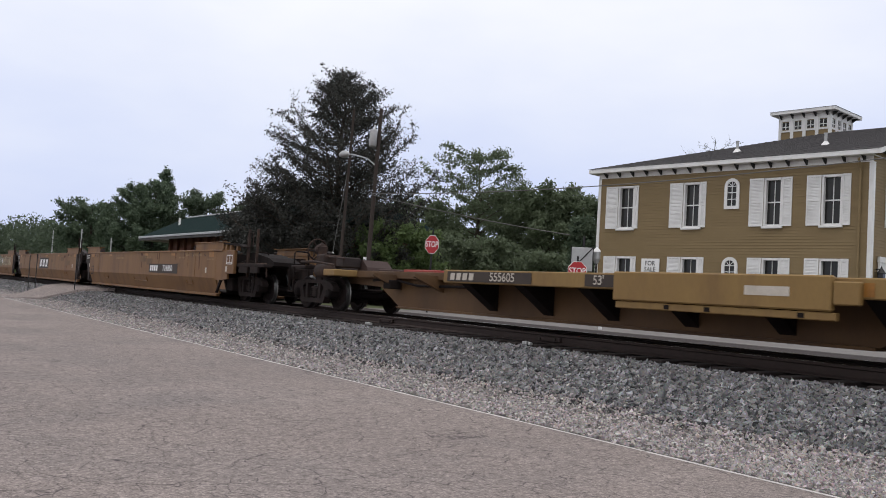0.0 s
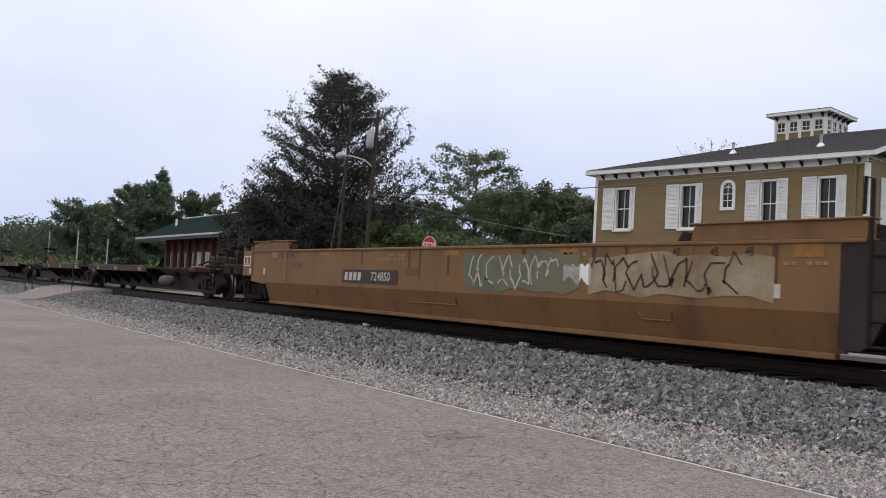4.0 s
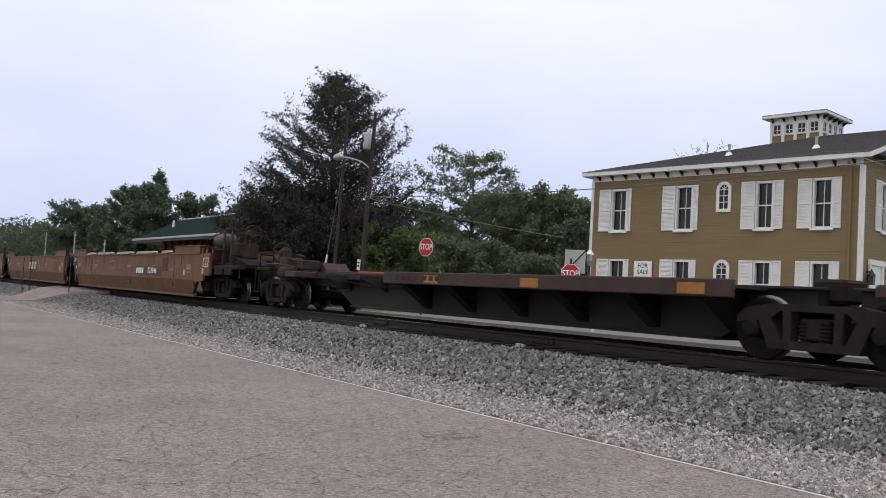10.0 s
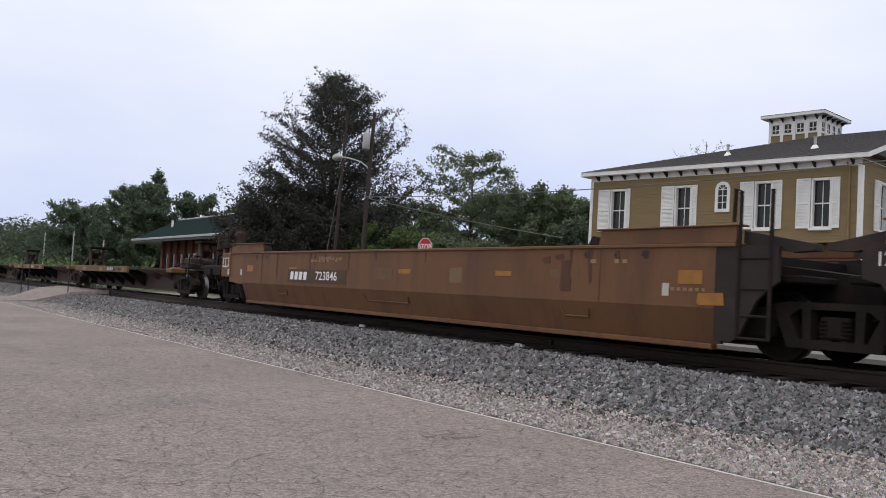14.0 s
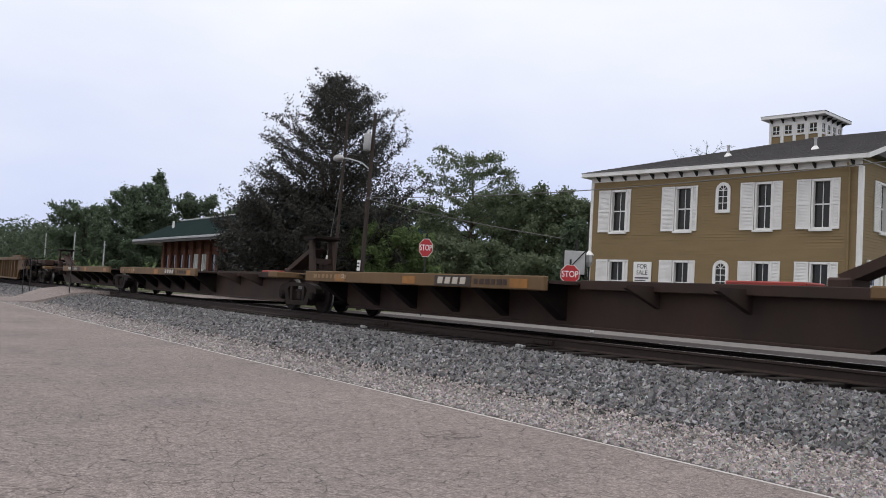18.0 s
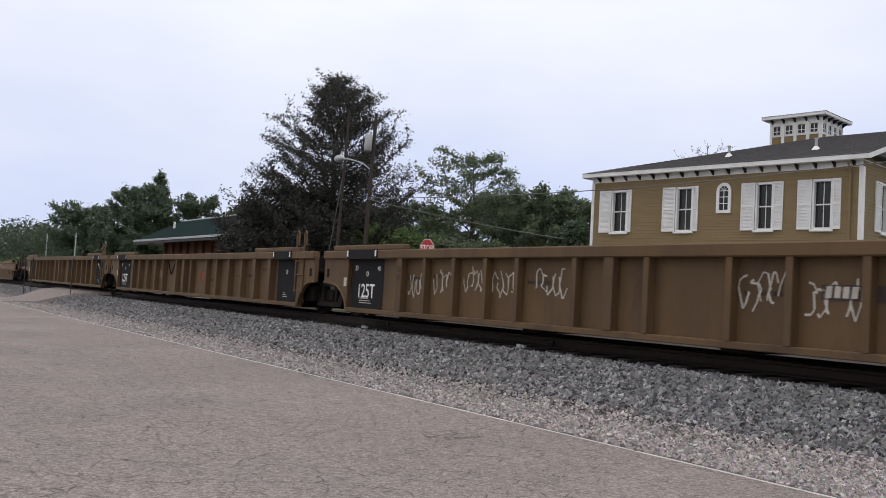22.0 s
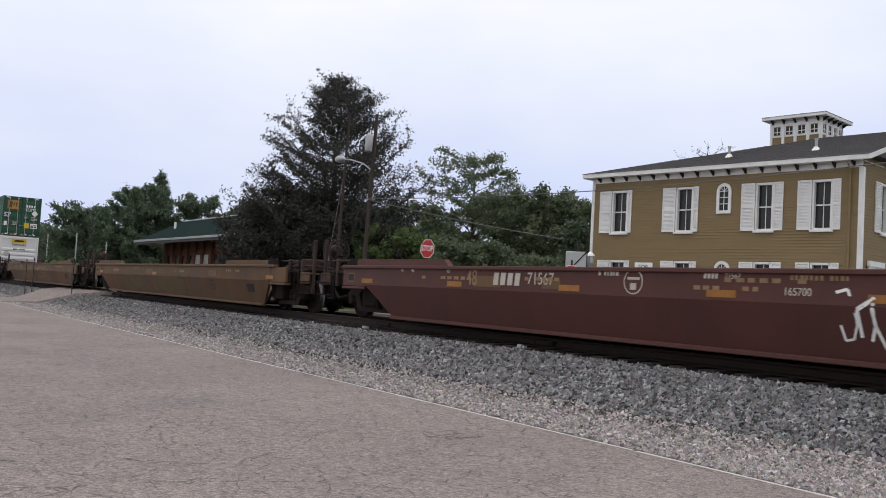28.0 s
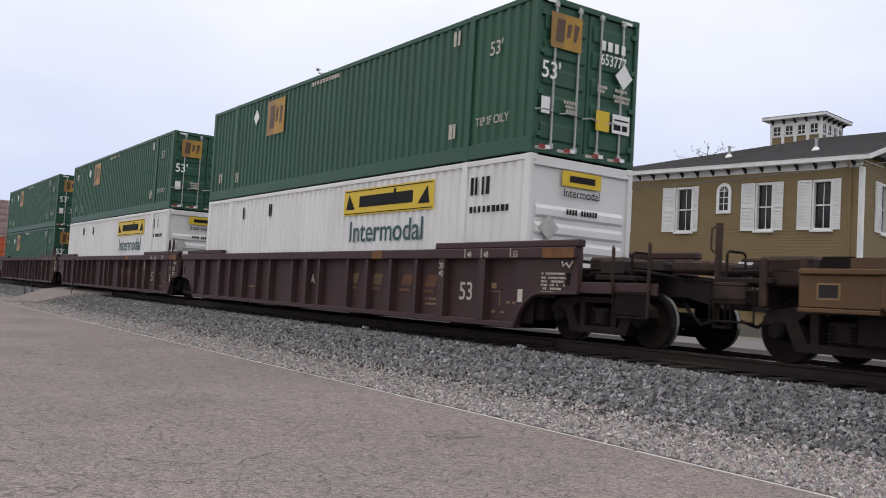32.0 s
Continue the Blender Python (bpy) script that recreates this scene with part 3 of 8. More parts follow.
def arched_window(house, x0, x1, z0, z1, m):
    w = part("window", Geo().prism(arch_outline(x0 + 0.1, x1 - 0.1, z0 + 0.1, z1 - 0.1), -0.034, -0.026), GLASS, house, "small dark round-headed window", at=m)
    out, inn = arch_outline(x0, x1, z0, z1), arch_outline(x0 + 0.13, x1 - 0.13, z0 + 0.13, z1 - 0.13)
    g = Geo()
    n = len(out)
    v = [(x, y, z) for y in (-0.07, 0.005) for ring in (out, inn) for x, z in ring]
    for i in range(n):
        j = (i + 1) % n
        g.add([v[i], v[j], v[n + j], v[n + i], v[2 * n + i], v[2 * n + j], v[3 * n + j], v[3 * n + i]],
              [(0, 1, 2, 3), (0, 4, 5, 1), (3, 2, 6, 7)])
    part("frame", g, WHITE_TRIM, w, "white arched surround")
    xm, top = (x0 + x1) / 2, z1 - (x1 - x0) / 2
    g = Geo().box(xm - 0.014, xm + 0.014, -0.05, -0.036, z0 + 0.12, top)
    for k in (0.35, 0.68, 1.0):
        z = z0 + 0.12 + (top - z0 - 0.12) * k
        g.box(x0 + 0.12, x1 - 0.12, -0.05, -0.036, z - 0.014, z + 0.014)
    for a in (45, 90, 135):
        g.rod((xm, -0.045, top), (xm + 0.22 * math.cos(radians(a)), -0.045, top + 0.22 * math.sin(radians(a))), 0.013, n=4)
    part("glazing_bar", g, WHITE_TRIM, w, "white glazing bars")


def build_house():
    house = thing("house", HOUSE, "two-storey ochre clapboard house with white trim, grey roof and cupola", "house")
    up, low = (3.95 + HZ, 5.87 + HZ), (0.82 + HZ, 2.70 + HZ)
    bays = [(1.44, 2.19, 0.78, 2.52), (4.78, 5.49, 4.13, 5.86), (8.41, 9.05, 7.80, 9.56), (10.70, 11.37, 10.13, 11.79)]
    bays = [(a + 0.0, b + 0.1, c, d) for a, b, c, d in bays]
    holes = [(a, b, *row) for a, b, c, d in bays for row in (up, low)]
    z_top = EAVE + HZ
    front = part("wall", wall_core(H_L, H_R, 0, z_top, holes), SIDING, house, "ochre front wall")
    part("siding", lapped(H_L, H_R, 0.25, z_top - 0.22, holes), SIDING, front, "ochre lapped clapboards")
    # side wall that faces along the track, seen at a slant
    side_m = Matrix.Translation((H_R, 0, 0)) @ Matrix.Rotation(radians(90), 4, "Z")
    side_holes = [(1.75, 2.5, *up), (3.0, 3.8, *low), (8.0, 8.8, *up), (8.0, 8.8, *low)]
    side = part("wall", wall_core(0.2, H_DEEP, 0, z_top, side_holes), SIDING, house, "ochre side wall", at=side_m)
    part("siding", lapped(0.0, H_DEEP, 0.25, z_top, side_holes), SIDING, side, "ochre lapped clapboards")
    for a, b, c, d in side_holes:
        sash_window(house, a, b, c, d, ((a - 0.62, a - 0.02), (b + 0.02, b + 0.62)), side_m)
    part("wall", Geo().box(H_L, H_L + 0.2, 0.2, H_DEEP, 0, z_top), SIDING, house, "ochre far side wall")
    part("wall", Geo().box(H_L + 0.2, H_R - 0.2, H_DEEP - 0.2, H_DEEP, 0, z_top), SIDING, house, "ochre back wall")
    part("foundation", Geo().box(H_L - 0.03, H_R + 0.03, -0.035, 0.01, -0.6, 0.25), CONCRETE, house, "pale foundation course")
    part("floor", Geo().box(H_L + 0.2, H_R - 0.2, 0.2, H_DEEP - 0.2, 3.2, 3.35), SIDING, house, "inner floor")
    for a, b, c, d in bays:
        for row in (up, low):
            sash_window(house, a, b, row[0], row[1], ((c, a - 0.02), (b + 0.02, d)), Matrix())
    arched_window(house, 6.70, 7.36, 4.68 + HZ, 5.94 + HZ, Matrix())
    arched_window(house, 6.70, 7.40, 1.45 + HZ, 2.72 + HZ, Matrix())
    for x in (H_L - 0.02, H_R - 0.13):
        part("corner_board", Geo().slab(x, x + 0.15, -0.045, -0.005, 0.25, z_top - 0.22, 0.008), WHITE_TRIM, house, "white corner board")
    part("corner_board", Geo().slab(H_R + 0.003, H_R + 0.045, -0.045, 0.12, 0.25, z_top - 0.22, 0.008), WHITE_TRIM, house, "white corner board")
    pipe = Geo().tube([(H_R - 0.42, -0.10, 0.3), (H_R - 0.42, -0.10, z_top - 0.45), (H_R - 0.42, -0.30, z_top - 0.10)], 0.045, 8)
    part("downpipe", pipe, SIDING, house, "ochre downpipe")
    # frieze, brackets, fascia, gutter line
    part("frieze", Geo().box(H_L, H_R, -0.035, -0.003, z_top - 0.22, z_top), WHITE_TRIM, house, "white frieze board")
    part("rake_soffit", Geo().prism([(-0.4, z_top + 0.01), (6.0, z_top + 2.02), (6.0, z_top + 2.05), (-0.4, z_top + 0.04)], H_R + 0.03, 12.9, "x"), WHITE_TRIM, house, "white raking soffit")
    part("soffit", Geo().box(0.0, 12.6, -0.38, H_DEEP + 0.3, z_top + 0.004, z_top + 0.03), WHITE_TRIM, house, "white soffit")
    bracket = lambda: Geo().prism([(0.0, -0.20), (-0.10, -0.14), (-0.28, 0.0), (0.0, 0.0)], -0.035, 0.035, "x")
    n = 17
    for i in range(n):
        part("bracket", bracket, BLACK_IRON, house, "dark carved eave bracket" if i == 0 else "", at=pose(H_L + 0.45 + i * (H_R - H_L - 0.75) / (n - 1), -0.038, z_top), key="bracket")
    part("fascia", Geo().slab(-0.02, 12.92, -0.42, -0.36, z_top + 0.0, z_top + 0.19, 0.015), WHITE_TRIM, house, "white fascia board")
    rake = [(-0.42, z_top), (6.0, z_top + 2.01), (8.6, z_top + 2.01), (H_DEEP + 0.33, z_top), (H_DEEP + 0.33, z_top + 0.19), (8.6, z_top + 2.22), (6.0, z_top + 2.22), (-0.42, z_top + 0.19)]
    part("rake_board", Geo().prism(rake, 12.9, 12.97, "x"), WHITE_TRIM, house, "white raking gable board")
    gable = part("gable_wall", Geo().prism([(0.0, z_top + 0.035), (H_DEEP, z_top + 0.035), (8.6, z_top + 1.97), (6.0, z_top + 1.97)], H_R - 0.2, H_R, "x"), SIDING, house, "ochre gable wall")
    gable_lap = Geo()
    for i in range(15):
        z = z_top + 0.04 + i * 0.118
        cut = i * 0.118 * 3.35
        gable_lap.box(H_R + 0.002, H_R + 0.02, cut + 0.15, H_DEEP - cut - 0.15, z, z + 0.1)
    part("siding", gable_lap, SIDING, gable, "ochre lapped clapboards")
    part("fascia", Geo().slab(-0.04, 0.02, -0.35, H_DEEP + 0.3, z_top + 0.0, z_top + 0.19, 0.015), WHITE_TRIM, house, "white fascia board")
    # hip roof up to the cupola
    x0, x1, y0, y1 = -0.06, 12.96, -0.44, H_DEEP + 0.35
    ra, rb, rc, rd, rz = 8.4, 9.0, 6.0, 8.6, z_top + 2.24
    zb = z_top + 0.2
    g = Geo()
    g.add([(x0, y0, zb), (x1, y0, zb), (x1, y1, zb), (x0, y1, zb), (ra, rc, rz), (rb, rc, rz), (rb, rd, rz), (ra, rd, rz)],
          [(0, 1, 5, 4), (1, 2, 6, 5), (2, 3, 7, 6), (3, 0, 4, 7), (4, 5, 6, 7), (0, 3, 2, 1)])
    g.v[5], g.v[6] = (x1 + 0.02, rc, rz), (x1 + 0.02, rd, rz)
    rb = x1
    roof = part("roof", g, SHINGLE, house, "dark grey shingled roof")
    # raised shingle courses along the front and side slopes
    courses = Geo()
    for i in range(1, 34):
        k = i / 34
        a, b, y, z = x0 + (ra - x0) * k, x1 + (rb - x1) * k, y0 + (rc - y0) * k, zb + (rz - zb) * k
        courses.box(a, b, y - 0.012, y + 0.03, z - 0.004, z + 0.012)
    part("shingle_course", courses, SHINGLE, roof, "shingle course edges")
    # cupola
    cx0, cx1, cy0, cy1, cz0, cz1 = 5.9, 8.24, 6.15, 8.45, rz - 0.5, rz + 1.0
    cup = part("cupola", Geo().box(cx0, cx1, cy0, cy1, cz0, cz1), SIDING, house, "square ochre and white rooftop cupola")
    for face, length, mm in ((0, cx1 - cx0, Matrix.Translation((cx0, cy0, 0))), (1, cy1 - cy0, Matrix.Translation((cx1, cy0, 0)) @ Matrix.Rotation(radians(90), 4, "Z"))):
        posts, panes = Geo(), 4
        step = length / panes
        for i in range(panes + 1):
            x = i * step
            posts.box(max(x - 0.07, -0.04 if face == 0 else 0.0), min(x + 0.07, length + (0.05 if face == 0 else 0.0)), -0.055, -0.003, cz0, cz1)
        posts.box(0.07, length - 0.07, -0.04, -0.003, cz1 - 0.28, cz1)
        posts.box(0.07, length - 0.07, -0.04, -0.003, cz0 + 0.72, cz0 + 0.80)
        part("cupola_trim", posts, WHITE_TRIM, cup, "white posts and rails", at=mm)
        for i in range(panes):
            a, b = i * step + 0.13, (i + 1) * step - 0.13
            part("cupola_pane", Geo().box(a, b, -0.018, -0.006, cz0 + 0.84, cz1 - 0.32), GLASS, cup, at=mm)
            bar = Geo().box((a + b) / 2 - 0.015, (a + b) / 2 + 0.015, -0.034, -0.02, cz0 + 0.84, cz1 - 0.32).box(a, b, -0.034, -0.02, cz0 + 0.945, cz0 + 0.975)
            bar.box(a - 0.05, a, -0.045, -0.02, cz0 + 0.80, cz1 - 0.28).box(b, b + 0.05, -0.045, -0.02, cz0 + 0.80, cz1 - 0.28)
            part("cupola_bar", bar, WHITE_TRIM, cup, at=mm)
        for i in range(5):
            part("bracket", bracket, BLACK_IRON, cup, at=mm @ Matrix.Translation((0.1 + i * (length - 0.2) / 4, -0.058, cz1)) @ Matrix.Diagonal((0.9, 0.9, 0.9, 1)), key="bracket")
    part("cupola_eave", Geo().slab(cx0 - 0.34, cx1 + 0.34, cy0 - 0.34, cy1 + 0.34, cz1 + 0.003, cz1 + 0.16, 0.02), WHITE_TRIM, cup, "white overhanging eave")
    xm, ym = (cx0 + cx1) / 2, (cy0 + cy1) / 2
    p = [(cx0 - 0.36, cy0 - 0.36), (cx1 + 0.36, cy0 - 0.36), (cx1 + 0.36, cy1 + 0.36), (cx0 - 0.36, cy1 + 0.36)]
    part("cupola_roof", Geo().add([(x, y, cz1 + 0.163) for x, y in p] + [(xm, ym, cz1 + 0.36)], [(0, 1, 4), (1, 2, 4), (2, 3, 4), (3, 0, 4), (3, 2, 1, 0)]), SHINGLE, cup, "low grey pyramid roof")
    for x, y in ((6.2, 1.75), (10.0, 1.75)):
        z = zb + (rz - zb) * (y - y0) / (rc - y0)
        g = Geo().rod((x, y, z - 0.1), (x, y, z + 0.42), 0.06, n=10).rod((x, y, z + 0.42), (x, y, z + 0.46), 0.085, n=10)
        pipe = part("vent_pipe", g, GALV, house, "galvanised roof vent pipe")
        part("flashing", Geo().lathe([(0.20, -0.06), (0.075, 0.12)], 12, "z", (x, y, z)), WHITE_TRIM, pipe, "pale flashing")
    # notice hung on the front
    sign = thing("for_sale_sign", HOUSE @ pose(3.31, -0.075, 2.27 + HZ), "white FOR SALE board hung on the ochre wall", "sign")
    part("board", Geo().slab(-0.46, 0.46, -0.02, 0.02, -0.68, 0.34, 0.01), SIGN_WHITE, sign)
    part("small_print", Geo().box(-0.36, 0.34, -0.026, -0.022, -0.40, -0.34).box(-0.36, 0.2, -0.026, -0.022, -0.50, -0.46).box(-0.3, 0.34, -0.026, -0.022, -0.60, -0.56), INK, sign, "lines too small to read")
    write("FOR", 0.2, INK, sign, pose(0, -0.024, 0.13), "black lettering")
    write("SALE", 0.2, INK, sign, pose(0, -0.024, -0.14), "black lettering")
    # porch lantern and white door surround at the corner
    porch = part("door_surround", Geo().box(H_R + 0.05, H_R + 0.12, 0.55, 0.75, 0.25, 2.75).box(H_R + 0.05, H_R + 0.12, 1.75, 1.95, 0.25, 2.75).box(H_R + 0.05, H_R + 0.14, 0.5, 2.0, 2.75, 2.95), WHITE_TRIM, house, "white side door surround")
    part("door", Geo().box(H_R + 0.05, H_R + 0.08, 0.76, 1.74, 0.25, 2.74), WHITE_TRIM, porch, "white panelled side door")
    lantern = part("lantern", Geo().box(H_R + 0.14, H_R + 0.34, 0.3, 0.5, 2.0, 2.32), GLASS, house, "black wall lantern")
    part("lantern_cage", Geo().lathe([(0.0, 0.62), (0.05, 0.5), (0.16, 0.34), (0.16, 0.32), (0.0, 0.32)], 8, "z", (H_R + 0.24, 0.4, 2.0)).box(H_R + 0.05, H_R + 0.2, 0.38, 0.42, 2.45, 2.5), BLACK_IRON, lantern)


# ---------------------------------------------------------------- station
def build_station():
    """Low brick station with a dark green hip roof, parallel to the track."""
    st = thing("station_building", pose(-79.5, 22.0, -0.25), "low red-brick station with dark green hip roof behind the track", "station")
    n, length, deep, eave = 19, 38.0, 4.6, 4.18
    part("wall", Geo().box(1.8, length - 1.0, 2.0, 2.3, 0, eave + 0.1), BRICK_RED, st, "dark red brick front wall")
    part("wall", Geo().box(1.8, 2.1, 2.3, deep, 0, eave + 0.1), BRICK_RED, st, "brick end wall")
    part("wall", Geo().box(length - 1.3, length - 1.0, 2.3, deep, 0, eave + 0.1), BRICK_RED, st, "brick end wall")
    pier = lambda: Geo().slab(-0.24, 0.24, -0.12, 0.12, 0, eave - 0.1, 0.02)
    for i in range(n):
        part("pier", pier, BRICK_RED, st, "brick pier" if i == 0 else "", at=pose(2.6 + i * (length - 4.6) / (n - 1), 1.88, 0), key="pier")
    for i in range(n - 1):
        x = 2.6 + (i + 0.5) * (length - 4.6) / (n - 1)
        w = part("window", Geo().box(x - 0.45, x + 0.45, 1.95, 1.99, 0.9, 3.0), GLASS, st, "dark station window")
        if i in (4, 5):
            g = Geo()
            for a in (-0.5, -0.17, 0.17, 0.5):
                g.box(x + a - 0.08, x + a + 0.08, 1.86, 1.945, 0.2, 3.05)
            part("frame", g, WHITE_TRIM, w, "white door frame")
    x0, x1, y0, y1, r = 0.3, length + 0.5, -0.2, deep + 1.2, 1.85
    ym = (y0 + y1) / 2
    g = Geo().add([(x0, y0, eave), (x1, y0, eave), (x1, y1, eave), (x0, y1, eave), (x0 + 3.4, ym, eave + r), (x1 - 3.4, ym, eave + r)],
                  [(0, 1, 5, 4), (1, 2, 5), (2, 3, 4, 5), (3, 0, 4), (0, 3, 2, 1)])
    part("roof", g, GREEN_ROOF, st, "dark green hip roof")
    part("fascia", Geo().slab(x0, x1, y0 - 0.08, y0 - 0.01, eave - 0.12, eave + 0.05, 0.02), GALV, st, "pale grey fascia")
    part("fascia", Geo().slab(x0, x1, y0 - 0.05, y0, eave - 0.32, eave - 0.13, 0.02), SHINGLE, st, "dark under-fascia")
    part("fascia", Geo().slab(x0 - 0.08, x0 - 0.01, y0, y1, eave - 0.3, eave + 0.05, 0.02), WHITE_TRIM, st, "pale fascia")
    part("ridge", Geo().rod((x0 + 3.4, ym, eave + r + 0.01), (x1 - 3.4, ym, eave + r + 0.01), 0.07, n=6), GALV, st, "pale ridge capping")
    part("vent_pipe", Geo().rod((x0 + 5.2, ym - 1.2, eave + r - 0.9), (x0 + 5.2, ym - 1.2, eave + r - 0.2), 0.1, n=8), SIGN_WHITE, st, "white vent pipe")


# ---------------------------------------------------------------- poles, signs, wires
def build_street():
    pole = thing("utility_pole", pose(-35.0, 19.8, -0.2, 0, 3.0, 0), "weathered wooden utility pole with street lamp arm and transformer", "utility pole")
    part("pole", Geo().rod((0, 0, -0.4), (0, 0, 8.9), 0.115, 0.08, 12), POLE_WOOD, pole, "leaning wooden pole")
    arm = part("lamp_arm", Geo().tube([(0, 0, 6.3), (-0.35, -0.3, 6.62), (-0.75, -0.75, 6.75), (-1.0, -1.05, 6.76)], 0.03, 8), GALV, pole, "curved galvanised lamp arm")
    part("lamp_head", Geo().lathe([(0.0, -0.42), (0.10, -0.38), (0.17, -0.15), (0.17, 0.1), (0.10, 0.3), (0.05, 0.36), (0.0, 0.37)], 12, "x", (-1.05, -1.1, 6.74)), GALV, arm, "pale cobra-head street lamp", smooth=True)
    tank = part("transformer", Geo().lathe([(0.0, 7.15), (0.15, 7.15), (0.17, 7.2), (0.17, 7.85), (0.15, 7.92), (0.0, 7.95)], 14, "z", (0.0, -0.29, 0)), GALV, pole, "grey pole transformer", smooth=True)
    part("bushing", Geo().rod((0.05, -0.29, 7.9), (0.05, -0.29, 8.1), 0.03, n=8), SIGN_WHITE, tank, "ceramic bushing")
    part("notice", Geo().slab(-0.13, 0.13, -0.2, -0.17, 1.72, 2.2, 0.006), SIGN_WHITE, pole, "small white notice plate")
    part("notice_bar", Geo().box(-0.09, 0.09, -0.206, -0.202, 2.02, 2.1).box(-0.09, 0.09, -0.206, -0.202, 1.88, 1.95), INK, pole, "dark unreadable lines")
    old = thing("utility_pole", pose(-37.5, 19.7, -0.2, 0, 2.6, 0), "slim weathered wooden pole beside the dark tree", "utility pole")
    part("pole", Geo().rod((0, 0, -0.4), (0.15, 0, 9.2), 0.085, 0.055, 12), POLE_WOOD, old)
    part("guy_wire", Geo().rod((-0.9, -0.2, 0.1), (0.0, 0, 6.2), 0.02, n=6), WIRE, old, "pale guy wire")
    part("guy_guard", Geo().rod((-0.92, -0.21, 0.0), (-0.55, -0.12, 2.4), 0.05, n=8), SIGN_WHITE, old, "pale guy guard")

    def wire(name, p, q, sag, r, label):
        p, q = Vector(p), Vector(q)
        pts = [p.lerp(q, i / 14) - Vector((0, 0, sag * 4 * (i / 14) * (1 - i / 14))) for i in range(15)]
        solid(name, Geo().tube(pts, r, 5), WIRE if r > 0.01 else WIRE_PALE, label, "cable")

    wire("overhead_cable", (-34.75, 19.7, 4.85), (-5.4, 27.1, 6.08), 0.6, 0.018, "thin overhead cable passing before the house front")
    wire("overhead_cable", (-34.75, 19.7, 4.8), (-26.6, 24.3, 3.2), 0.1, 0.018, "pale drooping service cable")

    def stop_sign(at, height, label, dark):
        s = thing("stop_sign", at, label, "stop sign", "stop signs")
        r = 0.38 / math.cos(math.pi / 8)
        octagon = [(r * math.cos(math.pi / 8 + i * math.pi / 4), height + r * math.sin(math.pi / 8 + i * math.pi / 4)) for i in range(8)]
        small = [(0.94 * x, height + 0.94 * (z - height)) for x, z in octagon]
        part("post", Geo().prism([(-0.04, -0.02), (0.04, -0.02), (0.04, 0.0), (0.015, 0.03), (-0.015, 0.03), (-0.04, 0.0)], -0.3, height + 0.6, "z"), BLACK_IRON, s, "dark steel post")
        plate = part("plate", Geo().prism(octagon, -0.03, -0.026), SIGN_WHITE, s, "octagonal plate with white rim")
        part("face", Geo().prism(small, -0.034, -0.031), SIGN_RED, plate, "red sign face")
        write("STOP", 0.25, SIGN_WHITE, plate, pose(0, -0.038, height), "white lettering", 0.82)
        return s

    stop_sign(pose(-30.8, 20.4, -0.25, 0, 2.0, 14), 2.82, "red octagonal stop sign on a dark steel post by the track", True)
    stop_sign(pose(-26.1, 24.3, -0.12, 0, 0, 35), 1.88, "red octagonal stop sign before the house corner", True)
    board = thing("sign_board", pose(-26.3, 24.7, -0.12, 0, 0, 42), "pale grey rectangular board on a black frame beside the house", "sign")
    part("board", Geo().slab(-0.42, 0.42, -0.02, 0.02, 1.9, 2.85, 0.01), GALV, board)
    part("frame", Geo().box(-0.45, -0.42, -0.025, 0.025, 0, 2.9).box(0.42, 0.45, -0.025, 0.025, 0, 2.9).rod((-0.42, -0.03, 1.9), (0.42, -0.03, 2.85), 0.025, n=5), BLACK_IRON, board, "black frame with a diagonal brace")
    part("post", Geo().rod((0.05, 0.05, 0), (0.05, 0.05, 3.3), 0.05, n=8), BLACK_IRON, board, "black post")
    lamp = thing("post_lantern", pose(-26.2, 25.4, -0.12), "black post lantern with a pale glass head", "street lamp")
    part("post", Geo().lathe([(0.12, 0), (0.12, 0.15), (0.05, 0.25), (0.04, 2.2), (0.06, 2.25), (0.0, 2.25)], 10, "z"), BLACK_IRON, lamp)
    part("glass", Geo().lathe([(0.08, 2.25), (0.15, 2.45), (0.15, 2.72), (0.0, 2.73)], 8, "z"), GALV, lamp, "pale lantern glass")
    part("cap", Geo().lathe([(0.18, 2.72), (0.15, 2.78), (0.04, 2.9), (0.0, 2.92)], 8, "z"), SIGN_WHITE, lamp, "white lantern cap")
    back = thing("traffic_sign", pose(-46.0, 33.0, -0.25, 0, 0, 50), "grey backs of two street signs on one post", "sign")
    part("post", Geo().rod((0, 0, -0.2), (0, 0, 4.3), 0.04, n=8), GALV, back)
    part("plate", Geo().slab(-0.75, -0.1, -0.02, 0.01, 3.1, 4.1, 0.008), GALV, back, "grey sign back")
    part("plate", Geo().slab(0.1, 0.75, -0.02, 0.01, 3.0, 4.0, 0.008), GALV, back, "grey sign back")
    marker = thing("marker_stake", pose(-17.6, 17.3, -0.15), "short pale stake on the pavement beyond the track", "post")
    part("stake", Geo().slab(-0.06, 0.06, -0.02, 0.02, 0, 1.35, 0.01), SIGN_WHITE, marker)
    for x, y, h in ((-112.0, 24.0, 6.0), (-106.0, 26.0, 5.0), (-140.0, 26.0, 7.5)):
        p = thing("far_pole", pose(x, y, -0.3), "pale pole far down the line", "pole", "poles along the line")
        part("pole", Geo().rod((0, 0, 0), (0, 0, h), 0.1, 0.07, 8), GALV, p)
        part("crossarm", Geo().box(-0.5, 0.5, -0.05, 0.05, h - 0.5, h - 0.4), GALV, p)


